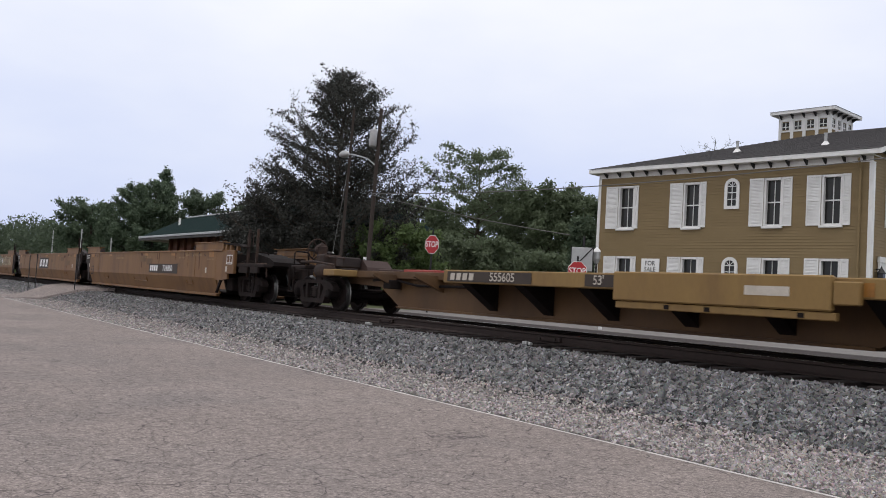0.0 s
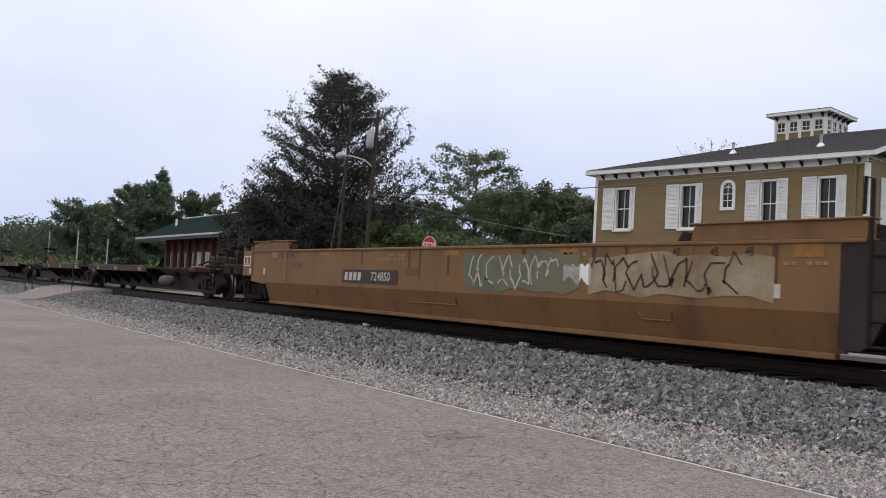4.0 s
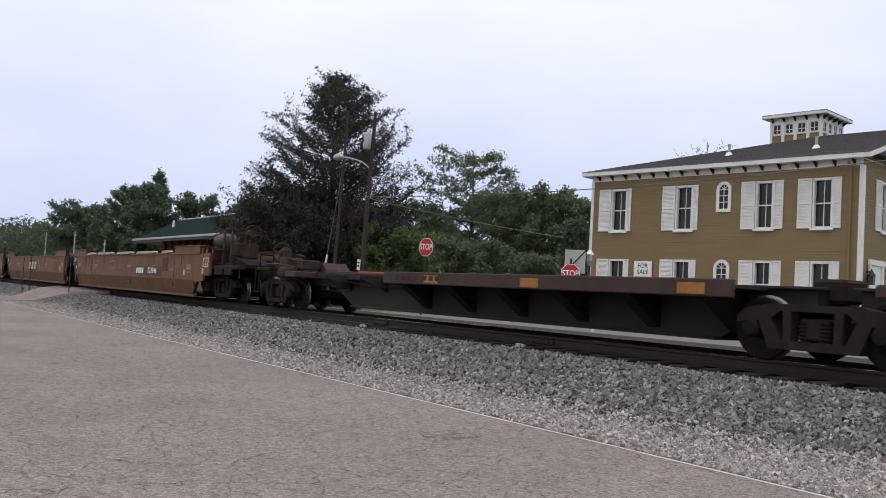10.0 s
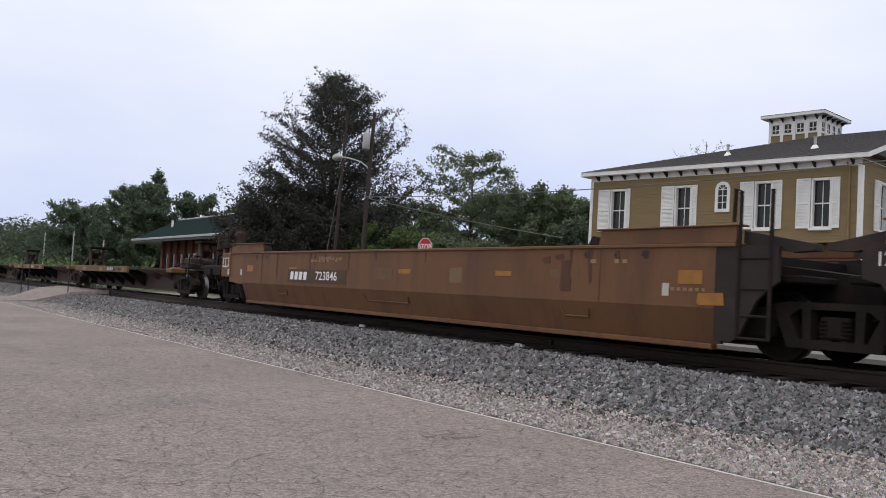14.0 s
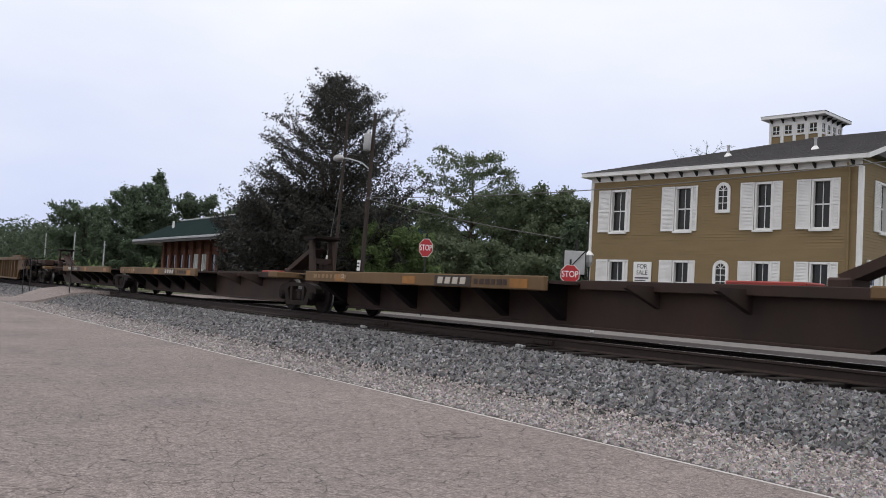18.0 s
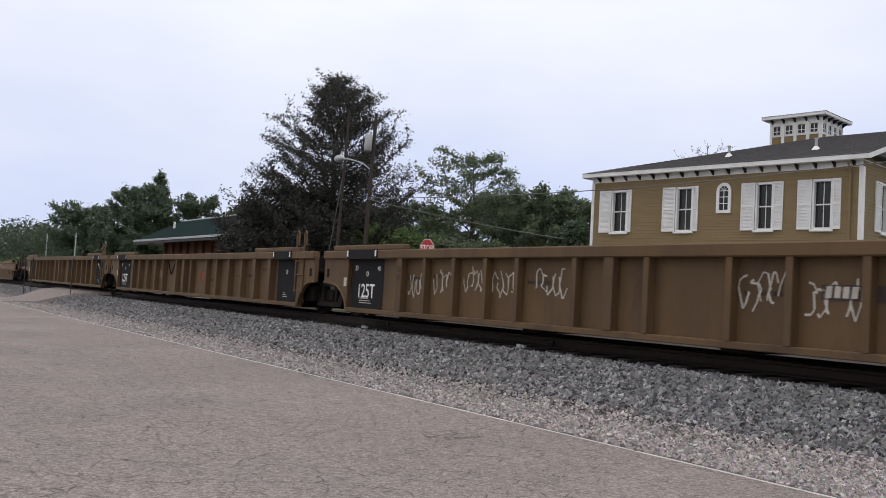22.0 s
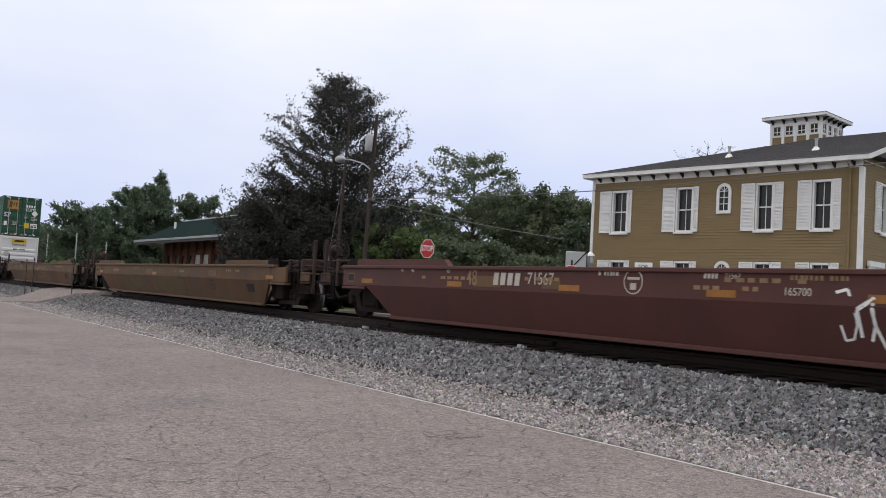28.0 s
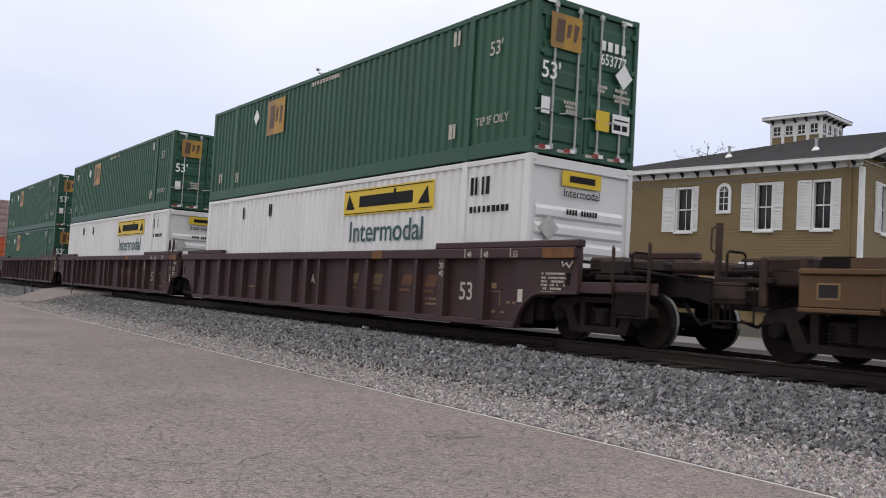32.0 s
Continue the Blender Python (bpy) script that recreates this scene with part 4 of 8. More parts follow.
# ---------------------------------------------------------------- trees
def leaf_mesh(name, centres, size, material, seed, droop=0.0, flat=1.0):
    """Many small leaf blades as one mesh; centres is an array of points."""
    r = np.random.RandomState(seed)
    n = len(centres)
    a = r.normal(size=(n, 3))
    a[:, 2] = a[:, 2] * flat - droop
    a /= np.linalg.norm(a, axis=1, keepdims=True)
    b = np.cross(a, r.normal(size=(n, 3)))
    b /= np.linalg.norm(b, axis=1, keepdims=True) + 1e-9
    s = r.uniform(size[0], size[1], (n, 1))
    w = s * r.uniform(0.35, 0.6, (n, 1))
    v = np.stack([centres - a * s, centres + b * w, centres + a * s, centres - b * w], 1).reshape(-1, 3)
    me = bpy.data.meshes.new(name)
    me.from_pydata(v.tolist(), [], (np.arange(n)[:, None] * 4 + np.arange(4)).tolist())
    me.materials.append(material)
    return me


def grow_tree(name, at, height, crown, label, material, seed, leaf=(0.10, 0.22), count=9000, limbs=26, bare=0.18, trunk_r=0.28, form="round",
              twigs=6, spread=0.3, category="tree", bark=None):
    """A tapered trunk with limbs, twigs and a crown of small leaves set along the twigs, with gaps between them."""
    r = random.Random(seed)
    nr = np.random.RandomState(seed)
    tree = thing(name, at, label, category, "trees")
    g = Geo()
    tips, weights = [], []
    pts = [Vector((0, 0, -0.3))]
    for i in range(1, 7):
        pts.append(Vector((r.uniform(-0.1, 0.1) * height * 0.03 * i, r.uniform(-0.1, 0.1) * height * 0.03 * i, height * i / 6 * 0.97)))
    for i in range(6):
        g.rod(pts[i], pts[i + 1], trunk_r * (1 - i / 6.4), trunk_r * (1 - (i + 1) / 6.4), 9, False)
    for i in range(limbs):
        k = bare + (0.985 - bare) * (i + r.random()) / limbs
        u = (k - bare) / (1 - bare)
        if form == "egg":
            reach, rise = crown * math.sqrt(max(0.02, 1 - u ** 1.8)) * (1 - 0.25 * u), r.uniform(0.15, 0.55)
        elif form == "ragged":
            reach, rise = crown * (1.02 - u) ** 0.75 * r.uniform(0.75, 1.08), r.uniform(0.25, 0.75)
        elif form == "tiers":
            reach, rise = crown * (1.03 - u) ** 0.8 * (0.75 + 0.25 * math.cos(u * 40)), r.uniform(0.0, 0.25)
        else:
            reach, rise = crown * math.sqrt(max(0.05, 1 - (2 * min(1, 0.18 + 0.8 * u) - 1) ** 2)), r.uniform(0.1, 0.6)
        reach *= r.uniform(0.66, 1.06)
        reach = min(reach, 5.3)
        seg = min(5, int(max(0, k - 0.03) * 6))
        root = pts[seg].lerp(pts[seg + 1], max(0, k - 0.03) * 6 - seg)
        ang = i * 2.39996 + r.uniform(-0.3, 0.3)
        out = Vector((math.cos(ang), math.sin(ang), 0))
        end = root + out * reach + Vector((0, 0, rise * reach))
        top = root.z + (height - root.z) * 0.9
        end.z = min(end.z, top)
        mid = root + (end - root) * 0.5 - Vector((0, 0, 0.10 * reach * (1 if form != "round" else -0.6)))
        rr = max(0.012, trunk_r * 0.32 * (1.1 - k))
        g.rod(root, mid, rr, rr * 0.6, 6, False)
        g.rod(mid, end, rr * 0.6, rr * 0.15, 5, False)
        for j in range(twigs):
            q = 0.25 + 0.75 * (j + r.random()) / twigs
            a = root.lerp(mid, q * 2) if q < 0.5 else mid.lerp(end, q * 2 - 1)
            side = Vector((-out.y, out.x, 0)) * r.choice((-1, 1)) * r.uniform(0.3, 1.0)
            d = (side + out * r.uniform(0.2, 0.9) + Vector((0, 0, r.uniform(-0.1, 0.9)))).normalized()
            b = a + d * (0.35 + 0.22 * reach) * r.uniform(0.5, 1.15)
            b.z = min(b.z, height)
            g.rod(a, b, max(0.007, rr * 0.25), 0.004, 4, False)
            tips.append((a, b))
            weights.append((b - a).length)
        tips.append((mid, end))
        weights.append((end - mid).length)
    tips.append((pts[5], pts[6]))
    weights.append(0.6)
    part("trunk", g, bark or BARK, tree, "dark tapered trunk, limbs and twigs")
    w = np.array(weights)
    pick = nr.choice(len(tips), count, p=w / w.sum())
    A = np.array([tuple(a) for a, b in tips])[pick]
    B = np.array([tuple(b) for a, b in tips])[pick]
    k = nr.uniform(0.0, 1.05, (count, 1)) ** 0.8
    c = A + (B - A) * k + np.clip(nr.normal(size=(count, 3)), -1.8, 1.8) * spread * nr.uniform(0.2, 1.0, (count, 1))
    keep = c[:, 2] > 0.25
    ob = new("crown", leaf_mesh("crown", c[keep], leaf, material, seed + 1, 0.2 if form != "round" else 0.0))
    ob.parent = tree
    tagged(ob, "crown of many small leaves with gaps")
    return tree


def build_trees():
    grow_tree("dark_tree", pose(-42.95, 22.2, -0.3), 13.2, 7.7, "tall dark ragged tree with open twigs against the sky", NEEDLES, 11, leaf=(0.035, 0.088), count=105000, limbs=150, bare=0.02, trunk_r=0.30, form="ragged", twigs=10, spread=0.2)
    grow_tree("shrub", pose(-43.2, 20.4, -0.3), 6.2, 3.4, "dark undergrowth below the ragged tree", NEEDLES, 30, leaf=(0.05, 0.11), count=30000, limbs=60, bare=0.02, trunk_r=0.1, category="shrub", spread=0.25)
    grow_tree("maple_tree", pose(-62.8, 40.0, -0.3), 8.4, 4.6, "low green tree behind the slim pole", LEAVES, 38, leaf=(0.08, 0.19), count=26000, limbs=40, bare=0.05, spread=0.35)
    grow_tree("shrub", pose(-46.9, 19.8, -0.3), 4.8, 2.7, "dark green shrub at the foot of the ragged tree", NEEDLES, 29, leaf=(0.05, 0.12), count=20000, limbs=40, bare=0.02, trunk_r=0.1, category="shrub", spread=0.22)
    grow_tree("locust_tree", pose(-60.4, 44.6, -0.3), 13.6, 5.0, "broad green tree with an open leafy crown", LEAVES, 21, leaf=(0.07, 0.15), count=20000, limbs=44, bare=0.2, spread=0.28, twigs=8)
    grow_tree("maple_tree", pose(-55.0, 48.0, -0.3), 9.9, 5.6, "rounded green maple behind the stop sign", LEAVES, 22, leaf=(0.08, 0.19), count=38000, limbs=44, bare=0.08, spread=0.32, twigs=8)
    grow_tree("maple_tree", pose(-66.0, 52.0, -0.3), 10.0, 6.0, "green shade tree behind the utility pole", LEAVES, 23, leaf=(0.09, 0.2), count=32000, limbs=38, bare=0.08, spread=0.35)
    grow_tree("maple_tree", pose(-52.0, 49.5, -0.3), 9.0, 5.2, "green tree beside the ochre house", LEAVES, 24, leaf=(0.08, 0.19), count=32000, limbs=38, bare=0.06, spread=0.32)
    grow_tree("arborvitae", pose(-33.8, 31.8, -0.2), 5.4, 1.25, "dark upright evergreen by the house corner", PINE_LEAVES, 25, leaf=(0.06, 0.14), count=9000, limbs=60, bare=0.02, form="egg", trunk_r=0.12, twigs=5, spread=0.12)
    grow_tree("shrub", pose(-39.4, 24.2, -0.3), 4.3, 2.5, "bright green shrub under the dark tree", LEAVES_LIGHT, 26, leaf=(0.07, 0.16), count=15000, limbs=44, bare=0.02, trunk_r=0.1, category="shrub", spread=0.22)
    grow_tree("shrub", pose(-41.5, 31.0, -0.3), 4.0, 3.0, "green shrub behind the stop sign", LEAVES, 27, leaf=(0.08, 0.18), count=13000, limbs=36, bare=0.02, trunk_r=0.1, category="shrub", spread=0.25)
    grow_tree("shrub", pose(-36.5, 33.0, -0.3), 3.2, 2.8, "dense green shrub beside the street", LEAVES, 28, leaf=(0.08, 0.18), count=12000, limbs=36, bare=0.02, trunk_r=0.1, category="shrub", spread=0.25)
    grow_tree("pine_tree", pose(-120.2, 36.0, -0.4), 16.3, 4.0, "tall white pine with tiered branches", PINE_LEAVES, 31, leaf=(0.10, 0.22), count=26000, limbs=44, bare=0.2, form="tiers", spread=0.3)
    grow_tree("pine_tree", pose(-115.0, 33.2, -0.4), 13.7, 5.8, "broad green pine beside the line", PINE_LEAVES, 32, leaf=(0.10, 0.22), count=34000, limbs=50, bare=0.04, form="egg", spread=0.35)
    grow_tree("pine_tree", pose(-114.0, 30.3, -0.4), 12.9, 5.6, "bushy green pine down the line", PINE_LEAVES, 33, leaf=(0.10, 0.22), count=30000, limbs=46, bare=0.04, form="egg", spread=0.35)
    grow_tree("maple_tree", pose(-120.5, 26.9, -0.4), 10.2, 4.8, "broad pale-green tree down the line", PINE_LEAVES, 37, leaf=(0.10, 0.22), count=30000, limbs=46, bare=0.04, spread=0.4)
    grow_tree("maple_tree", pose(-110.0, 38.5, -0.4), 12.0, 5.0, "green tree behind the station", LEAVES_FAR, 34, leaf=(0.12, 0.26), count=22000, limbs=34, bare=0.05, spread=0.45)
    grow_tree("maple_tree", pose(-112.0, 46.5, -0.4), 12.1, 5.2, "green tree behind the station roof", LEAVES_FAR, 35, leaf=(0.12, 0.26), count=22000, limbs=34, bare=0.05, spread=0.45)
    grow_tree("bare_tree", pose(-42.0, 52.0, -0.3), 13.6, 2.8, "leafless twiggy tree behind the house roof", LEAVES, 36, leaf=(0.05, 0.1), count=500, limbs=40, bare=0.45, trunk_r=0.2, twigs=7, spread=0.1)
    # far woods along the line
    nr = np.random.RandomState(5)
    c = []
    for i in range(150):
        k = i / 149
        x = -150 - 170 * nr.uniform(0, 1)
        y = 20 + (0 - x - 120) * 0.05 + nr.uniform(0, 75)
        h = nr.uniform(8.5, 12.0)
        m = 1300
        u = nr.normal(size=(m, 3))
        u /= np.linalg.norm(u, axis=1, keepdims=True)
        c.append(np.array([x, y, h * 0.52]) + u * nr.uniform(0.55, 1.0, (m, 1)) * np.array([4.6, 4.6, h * 0.5]))
    me = leaf_mesh("far_woods", np.concatenate(c), (0.2, 0.42), LEAVES_FAR, 6)
    tagged(new("far_woods", me), "hazy band of green woods along the horizon", "woods", kind="stuff")
    c = []
    for i in range(90):
        x, y = -20 - 110 * nr.uniform(0, 1), 62 + nr.uniform(0, 50)
        h = nr.uniform(7.5, 10.0)
        m = 800
        u = nr.normal(size=(m, 3))
        u /= np.linalg.norm(u, axis=1, keepdims=True)
        c.append(np.array([x, y, h * 0.5]) + u * nr.uniform(0.5, 1.0, (m, 1)) * np.array([4.2, 4.2, h * 0.5]))
    me = leaf_mesh("back_woods", np.concatenate(c), (0.22, 0.46), LEAVES_FAR, 8)
    tagged(new("back_woods", me), "green trees filling the view behind the street", "woods", kind="stuff")
    # low scrub along the track down the line
    c = []
    for i in range(70):
        x, y = -66 - 110 * nr.uniform(0, 1), 15.5 + nr.uniform(0, 5)
        h = nr.uniform(0.8, 2.6)
        m = 120
        u = nr.normal(size=(m, 3))
        u /= np.linalg.norm(u, axis=1, keepdims=True)
        c.append(np.array([x, y, h * 0.4]) + u * nr.uniform(0.4, 1.0, (m, 1)) * np.array([1.4, 1.0, h * 0.6]))
    me = leaf_mesh("scrub", np.concatenate(c), (0.14, 0.3), LEAVES_LIGHT, 9)
    tagged(new("scrub", me), "low bright scrub along the far side of the line", "shrubs", kind="stuff")


def build_car():
    """A dark hatchback parked beyond the track."""
    car = thing("parked_car", pose(-13.35, 26.2, -0.28, 0, 0, 2), "dark grey car with alloy wheels parked beyond the track", "car")
    paint = surface("dark_grey_paint", (0.06, 0.065, 0.07), 0.3, 0.3, second=(0.05, 0.055, 0.06), grain=0.05, bump=0.0)
    rubber = surface("tyre_rubber", (0.02, 0.02, 0.02), 0.9, second=(0.03, 0.03, 0.03))
    lower = [(-2.0, 0.25), (2.0, 0.25), (2.05, 0.55), (1.95, 0.78), (1.1, 0.88), (-1.9, 0.9), (-2.08, 0.6)]
    part("body", Geo().prism(lower, -0.85, 0.85), paint, car, "dark grey car body")
    part("cabin", Geo().prism([(-1.75, 0.9), (1.05, 0.88), (0.45, 1.36), (-0.2, 1.44), (-1.2, 1.42)], -0.72, 0.72), GLASS, car, "dark glass cabin")
    part("roof", Geo().prism([(0.45, 1.365), (-0.2, 1.445), (-1.2, 1.425), (-1.2, 1.45), (-0.2, 1.475), (0.42, 1.40)], -0.7, 0.7), paint, car, "dark grey roof")
    for x in (-1.3, 1.3):
        for y in (-0.8, 0.8):
            w = part("wheel", lambda: Geo().lathe([(0.2, -0.1), (0.3, -0.1), (0.32, -0.06), (0.32, 0.06), (0.3, 0.1), (0.2, 0.1)], 20), rubber, car, "black tyre", at=pose(x, y, 0.32), key="cartyre")
            part("rim", lambda: Geo().lathe([(0.0, -0.07), (0.05, -0.09), (0.19, -0.06), (0.2, -0.1), (0.205, 0.1), (0.0, 0.1)], 20), GALV, w, "alloy rim", key="carrim")
    for y in (-0.62, 0.62):
        part("headlight", Geo().slab(1.9, 2.04, y - 0.18, y + 0.18, 0.58, 0.74, 0.03), SIGN_WHITE, car, "clear headlight")
    part("bumper", Geo().slab(1.95, 2.12, -0.82, 0.82, 0.28, 0.52, 0.05), paint, car)


build_ground()
build_track()
build_crossing()
build_house()
build_station()
build_street()
build_car()

# ---------------------------------------------------------------- the train
# The train runs along x. A place on it is given as the x that it has reached at 32 s.
TAN = surface("tan_orange_paint", (0.20, 0.102, 0.038), 0.62, second=(0.165, 0.08, 0.031), scale=0.9, amount=0.7, fine=30.0, grain=0.16, bump=0.15, bump_scale=5.0,
              stain=(0.085, 0.04, 0.022), stain_scale=1.7, stain_amount=0.75, streak=4.5)
TAN_RED = surface("faded_red_tan_paint", (0.158, 0.074, 0.031), 0.66, second=(0.122, 0.055, 0.025), scale=0.9, amount=0.8, fine=30.0, grain=0.2, bump=0.15, bump_scale=5.0,
                  stain=(0.075, 0.034, 0.022), stain_scale=1.7, stain_amount=0.8, streak=4.5)
DARK_END = surface("dark_maroon_end_paint", (0.025, 0.0165, 0.0155), 0.75, second=(0.016, 0.0115, 0.011), scale=2.0, amount=0.7, fine=40.0, grain=0.3, stain=(0.06, 0.035, 0.028), stain_scale=1.5, stain_amount=0.5)
PANEL = surface("dark_brown_panel_paint", (0.042, 0.032, 0.028), 0.7, second=(0.06, 0.043, 0.034), scale=3.0, amount=0.6, grain=0.2, bump=0.0)
PANEL_TAN = surface("dull_brown_panel_paint", (0.07, 0.038, 0.024), 0.7, second=(0.09, 0.048, 0.03), scale=3.0, amount=0.6, grain=0.2, bump=0.0)
TANK_GREY = surface("dusty_tank_paint", (0.085, 0.058, 0.052), 0.7, second=(0.06, 0.042, 0.038), scale=2.0, amount=0.7, grain=0.3)
# maroon taken to near black: shade of the recess under the deck
SPINE_SHADED = surface("black_sill_steel", (0.024, 0.017, 0.016), 0.8, second=(0.016, 0.013, 0.013), scale=1.2, amount=0.7, fine=35.0, grain=0.3, stain=(0.04, 0.024, 0.02), stain_scale=1.0, stain_amount=0.5, streak=1.6)
YELLOW = surface("weathered_yellow_paint", (0.148, 0.088, 0.037), 0.65, second=(0.115, 0.066, 0.029), scale=1.0, amount=0.7, fine=30.0, grain=0.2, bump=0.15, bump_scale=5.0,
                 stain=(0.075, 0.044, 0.024), stain_scale=1.6, stain_amount=0.75, streak=4.0)
RIB_YELLOW = surface("weathered_ribbed_yellow_paint", (0.128, 0.077, 0.034), 0.7, second=(0.092, 0.053, 0.026), scale=0.9, amount=0.85, fine=30.0, grain=0.25, bump=0.15, bump_scale=5.0,
                     stain=(0.055, 0.031, 0.02), stain_scale=1.5, stain_amount=0.85, streak=4.0)
BRIGHT_YELLOW = surface("bright_yellow_deck_paint", (0.25, 0.155, 0.052), 0.6, second=(0.205, 0.12, 0.042), scale=1.0, amount=0.7, fine=30.0, grain=0.2, bump=0.15, bump_scale=5.0,
                        stain=(0.12, 0.066, 0.03), stain_scale=1.6, stain_amount=0.6, streak=3.0)
OLD_YELLOW = surface("dirty_brown_yellow_paint", (0.126, 0.067, 0.028), 0.7, second=(0.072, 0.038, 0.020), scale=0.8, amount=0.95, fine=25.0, grain=0.25, bump=0.15, bump_scale=5.0,
                     stain=(0.085, 0.05, 0.03), stain_scale=0.6, stain_amount=0.7, streak=2.0)
OXIDE = surface("oxide_red_paint", (0.09, 0.031, 0.025), 0.65, second=(0.068, 0.025, 0.021), scale=0.9, amount=0.7, fine=30.0, grain=0.2, bump=0.15, bump_scale=5.0,
                stain=(0.05, 0.024, 0.02), stain_scale=0.8, stain_amount=0.5, streak=2.2)
BROWN = surface("mineral_brown_paint", (0.058, 0.028, 0.030), 0.7, second=(0.040, 0.0205, 0.0215), scale=1.2, amount=0.7, fine=30.0, grain=0.25, bump=0.15, bump_scale=5.0,
                stain=(0.045, 0.028, 0.025), stain_scale=0.9, stain_amount=0.6, streak=2.2)
END_RUST = surface("rusty_end_steel", (0.040, 0.023, 0.018), 0.85, second=(0.018, 0.012, 0.0115), scale=3.0, amount=0.8, fine=40.0, grain=0.3, stain=(0.11, 0.058, 0.034), stain_scale=2.2, stain_amount=0.55)
# near-black steel, darkened to hold the shade under and between the cars too
NEAR_BLACK = surface("sooty_black_steel", (0.010, 0.0075, 0.0075), 0.9, second=(0.017, 0.012, 0.011), scale=3.0, amount=0.7, fine=40.0, grain=0.3, stain=(0.03, 0.018, 0.014), stain_scale=2.0, stain_amount=0.5, spec=0.15)
GRIME = surface("brake_dust_steel", (0.027, 0.0195, 0.0185), 0.88, second=(0.014, 0.0110, 0.0108), scale=4.0, amount=0.7, fine=50.0, grain=0.35, stain=(0.042, 0.027, 0.022), stain_scale=3.0, stain_amount=0.4, spec=0.15)
SPINE_DARK = surface("dark_maroon_steel", (0.054, 0.031, 0.027), 0.75, second=(0.034, 0.022, 0.02), scale=1.2, amount=0.7, fine=35.0, grain=0.3, stain=(0.09, 0.045, 0.03), stain_scale=1.0, stain_amount=0.5, streak=1.6)
# rust and dirt, darkened further for the shade under the deck
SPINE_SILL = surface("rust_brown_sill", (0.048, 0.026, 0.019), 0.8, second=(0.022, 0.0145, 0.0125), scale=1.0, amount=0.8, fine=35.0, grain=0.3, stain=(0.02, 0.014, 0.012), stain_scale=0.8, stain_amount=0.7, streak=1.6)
TREAD = surface("polished_wheel_tread", (0.20, 0.195, 0.19), 0.42, 1.0, second=(0.14, 0.135, 0.13), scale=5.0, bump=0.0)
REFLECT = surface("orange_reflector", (0.34, 0.145, 0.024), 0.5, second=(0.21, 0.095, 0.024), scale=5.0, amount=0.8, grain=0.3, bump=0.0)
PALE = surface("pale_stencil_paint", (0.55, 0.50, 0.44), 0.7, second=(0.42, 0.37, 0.31), scale=6.0, amount=0.6, fine=40.0, grain=0.3, bump=0.0)
FADED = surface("faded_stencil_paint", (0.29, 0.19, 0.10), 0.7, second=(0.21, 0.125, 0.065), scale=6.0, amount=0.7, fine=40.0, grain=0.3, bump=0.0)
DARK_STENCIL = surface("dark_stencil_paint", (0.035, 0.024, 0.022), 0.7, second=(0.06, 0.036, 0.028), scale=6.0, amount=0.6, bump=0.0)
GREEN_BOX = surface("dark_green_container_paint", (0.022, 0.085, 0.05), 0.5, second=(0.018, 0.07, 0.042), scale=0.7, amount=0.6, fine=25.0, grain=0.12, bump=0.06, stain=(0.03, 0.06, 0.045), stain_scale=0.6, stain_amount=0.4)
WHITE_BOX = surface("white_container_paint", (0.74, 0.73, 0.72), 0.5, second=(0.66, 0.65, 0.64), scale=0.7, amount=0.6, fine=25.0, grain=0.1, bump=0.06, stain=(0.45, 0.42, 0.39), stain_scale=0.9, stain_amount=0.35, streak=2.5)
ORANGE_BOX = surface("orange_container_paint", (0.52, 0.10, 0.035), 0.5, second=(0.44, 0.085, 0.03), scale=0.7, amount=0.6, grain=0.12, bump=0.06)
GREY_BOX = surface("grey_red_container_paint", (0.36, 0.26, 0.24), 0.55, second=(0.30, 0.2, 0.19), scale=0.7, amount=0.6, grain=0.12, bump=0.06)
LOGO_YELLOW = surface("label_yellow", (0.66, 0.46, 0.03), 0.5, second=(0.6, 0.4, 0.025), scale=4.0, grain=0.08, bump=0.0)
PLACARD_GREY = surface("worn_placard_grey", (0.5, 0.48, 0.47), 0.7, second=(0.36, 0.34, 0.33), scale=8.0, amount=0.8, grain=0.2, bump=0.0)
LOGO_GOLD = surface("logo_gold", (0.42, 0.24, 0.035), 0.5, second=(0.34, 0.18, 0.035), scale=3.0, amount=0.8, grain=0.1, bump=0.0)
LOGO_DARK = surface("logo_dark_brown", (0.10, 0.055, 0.035), 0.5, second=(0.07, 0.04, 0.03), scale=4.0, grain=0.1, bump=0.0)
LOGO_BROWN = surface("label_brown", (0.30, 0.17, 0.05), 0.5, second=(0.25, 0.14, 0.04), scale=4.0, grain=0.1, bump=0.0)
TEAL = surface("dark_teal_lettering", (0.02, 0.075, 0.085), 0.5, grain=0.1, bump=0.0)
SLATE = surface("slate_lettering", (0.017, 0.017, 0.019), 0.85, second=(0.026, 0.024, 0.024), scale=3.0, amount=0.6, grain=0.15, bump=0.0, spec=0.15)
RED_PART = surface("faded_red_paint", (0.30, 0.045, 0.035), 0.6, second=(0.2, 0.035, 0.03), scale=3.0, grain=0.2)
FADED_RED = surface("faded_red_stencil", (0.20, 0.055, 0.03), 0.7, second=(0.17, 0.075, 0.035), scale=5.0, amount=0.8, grain=0.3, bump=0.0)
TARP = surface("pale_pad", (0.45, 0.36, 0.30), 0.8, second=(0.3, 0.2, 0.15), scale=2.0, grain=0.2)

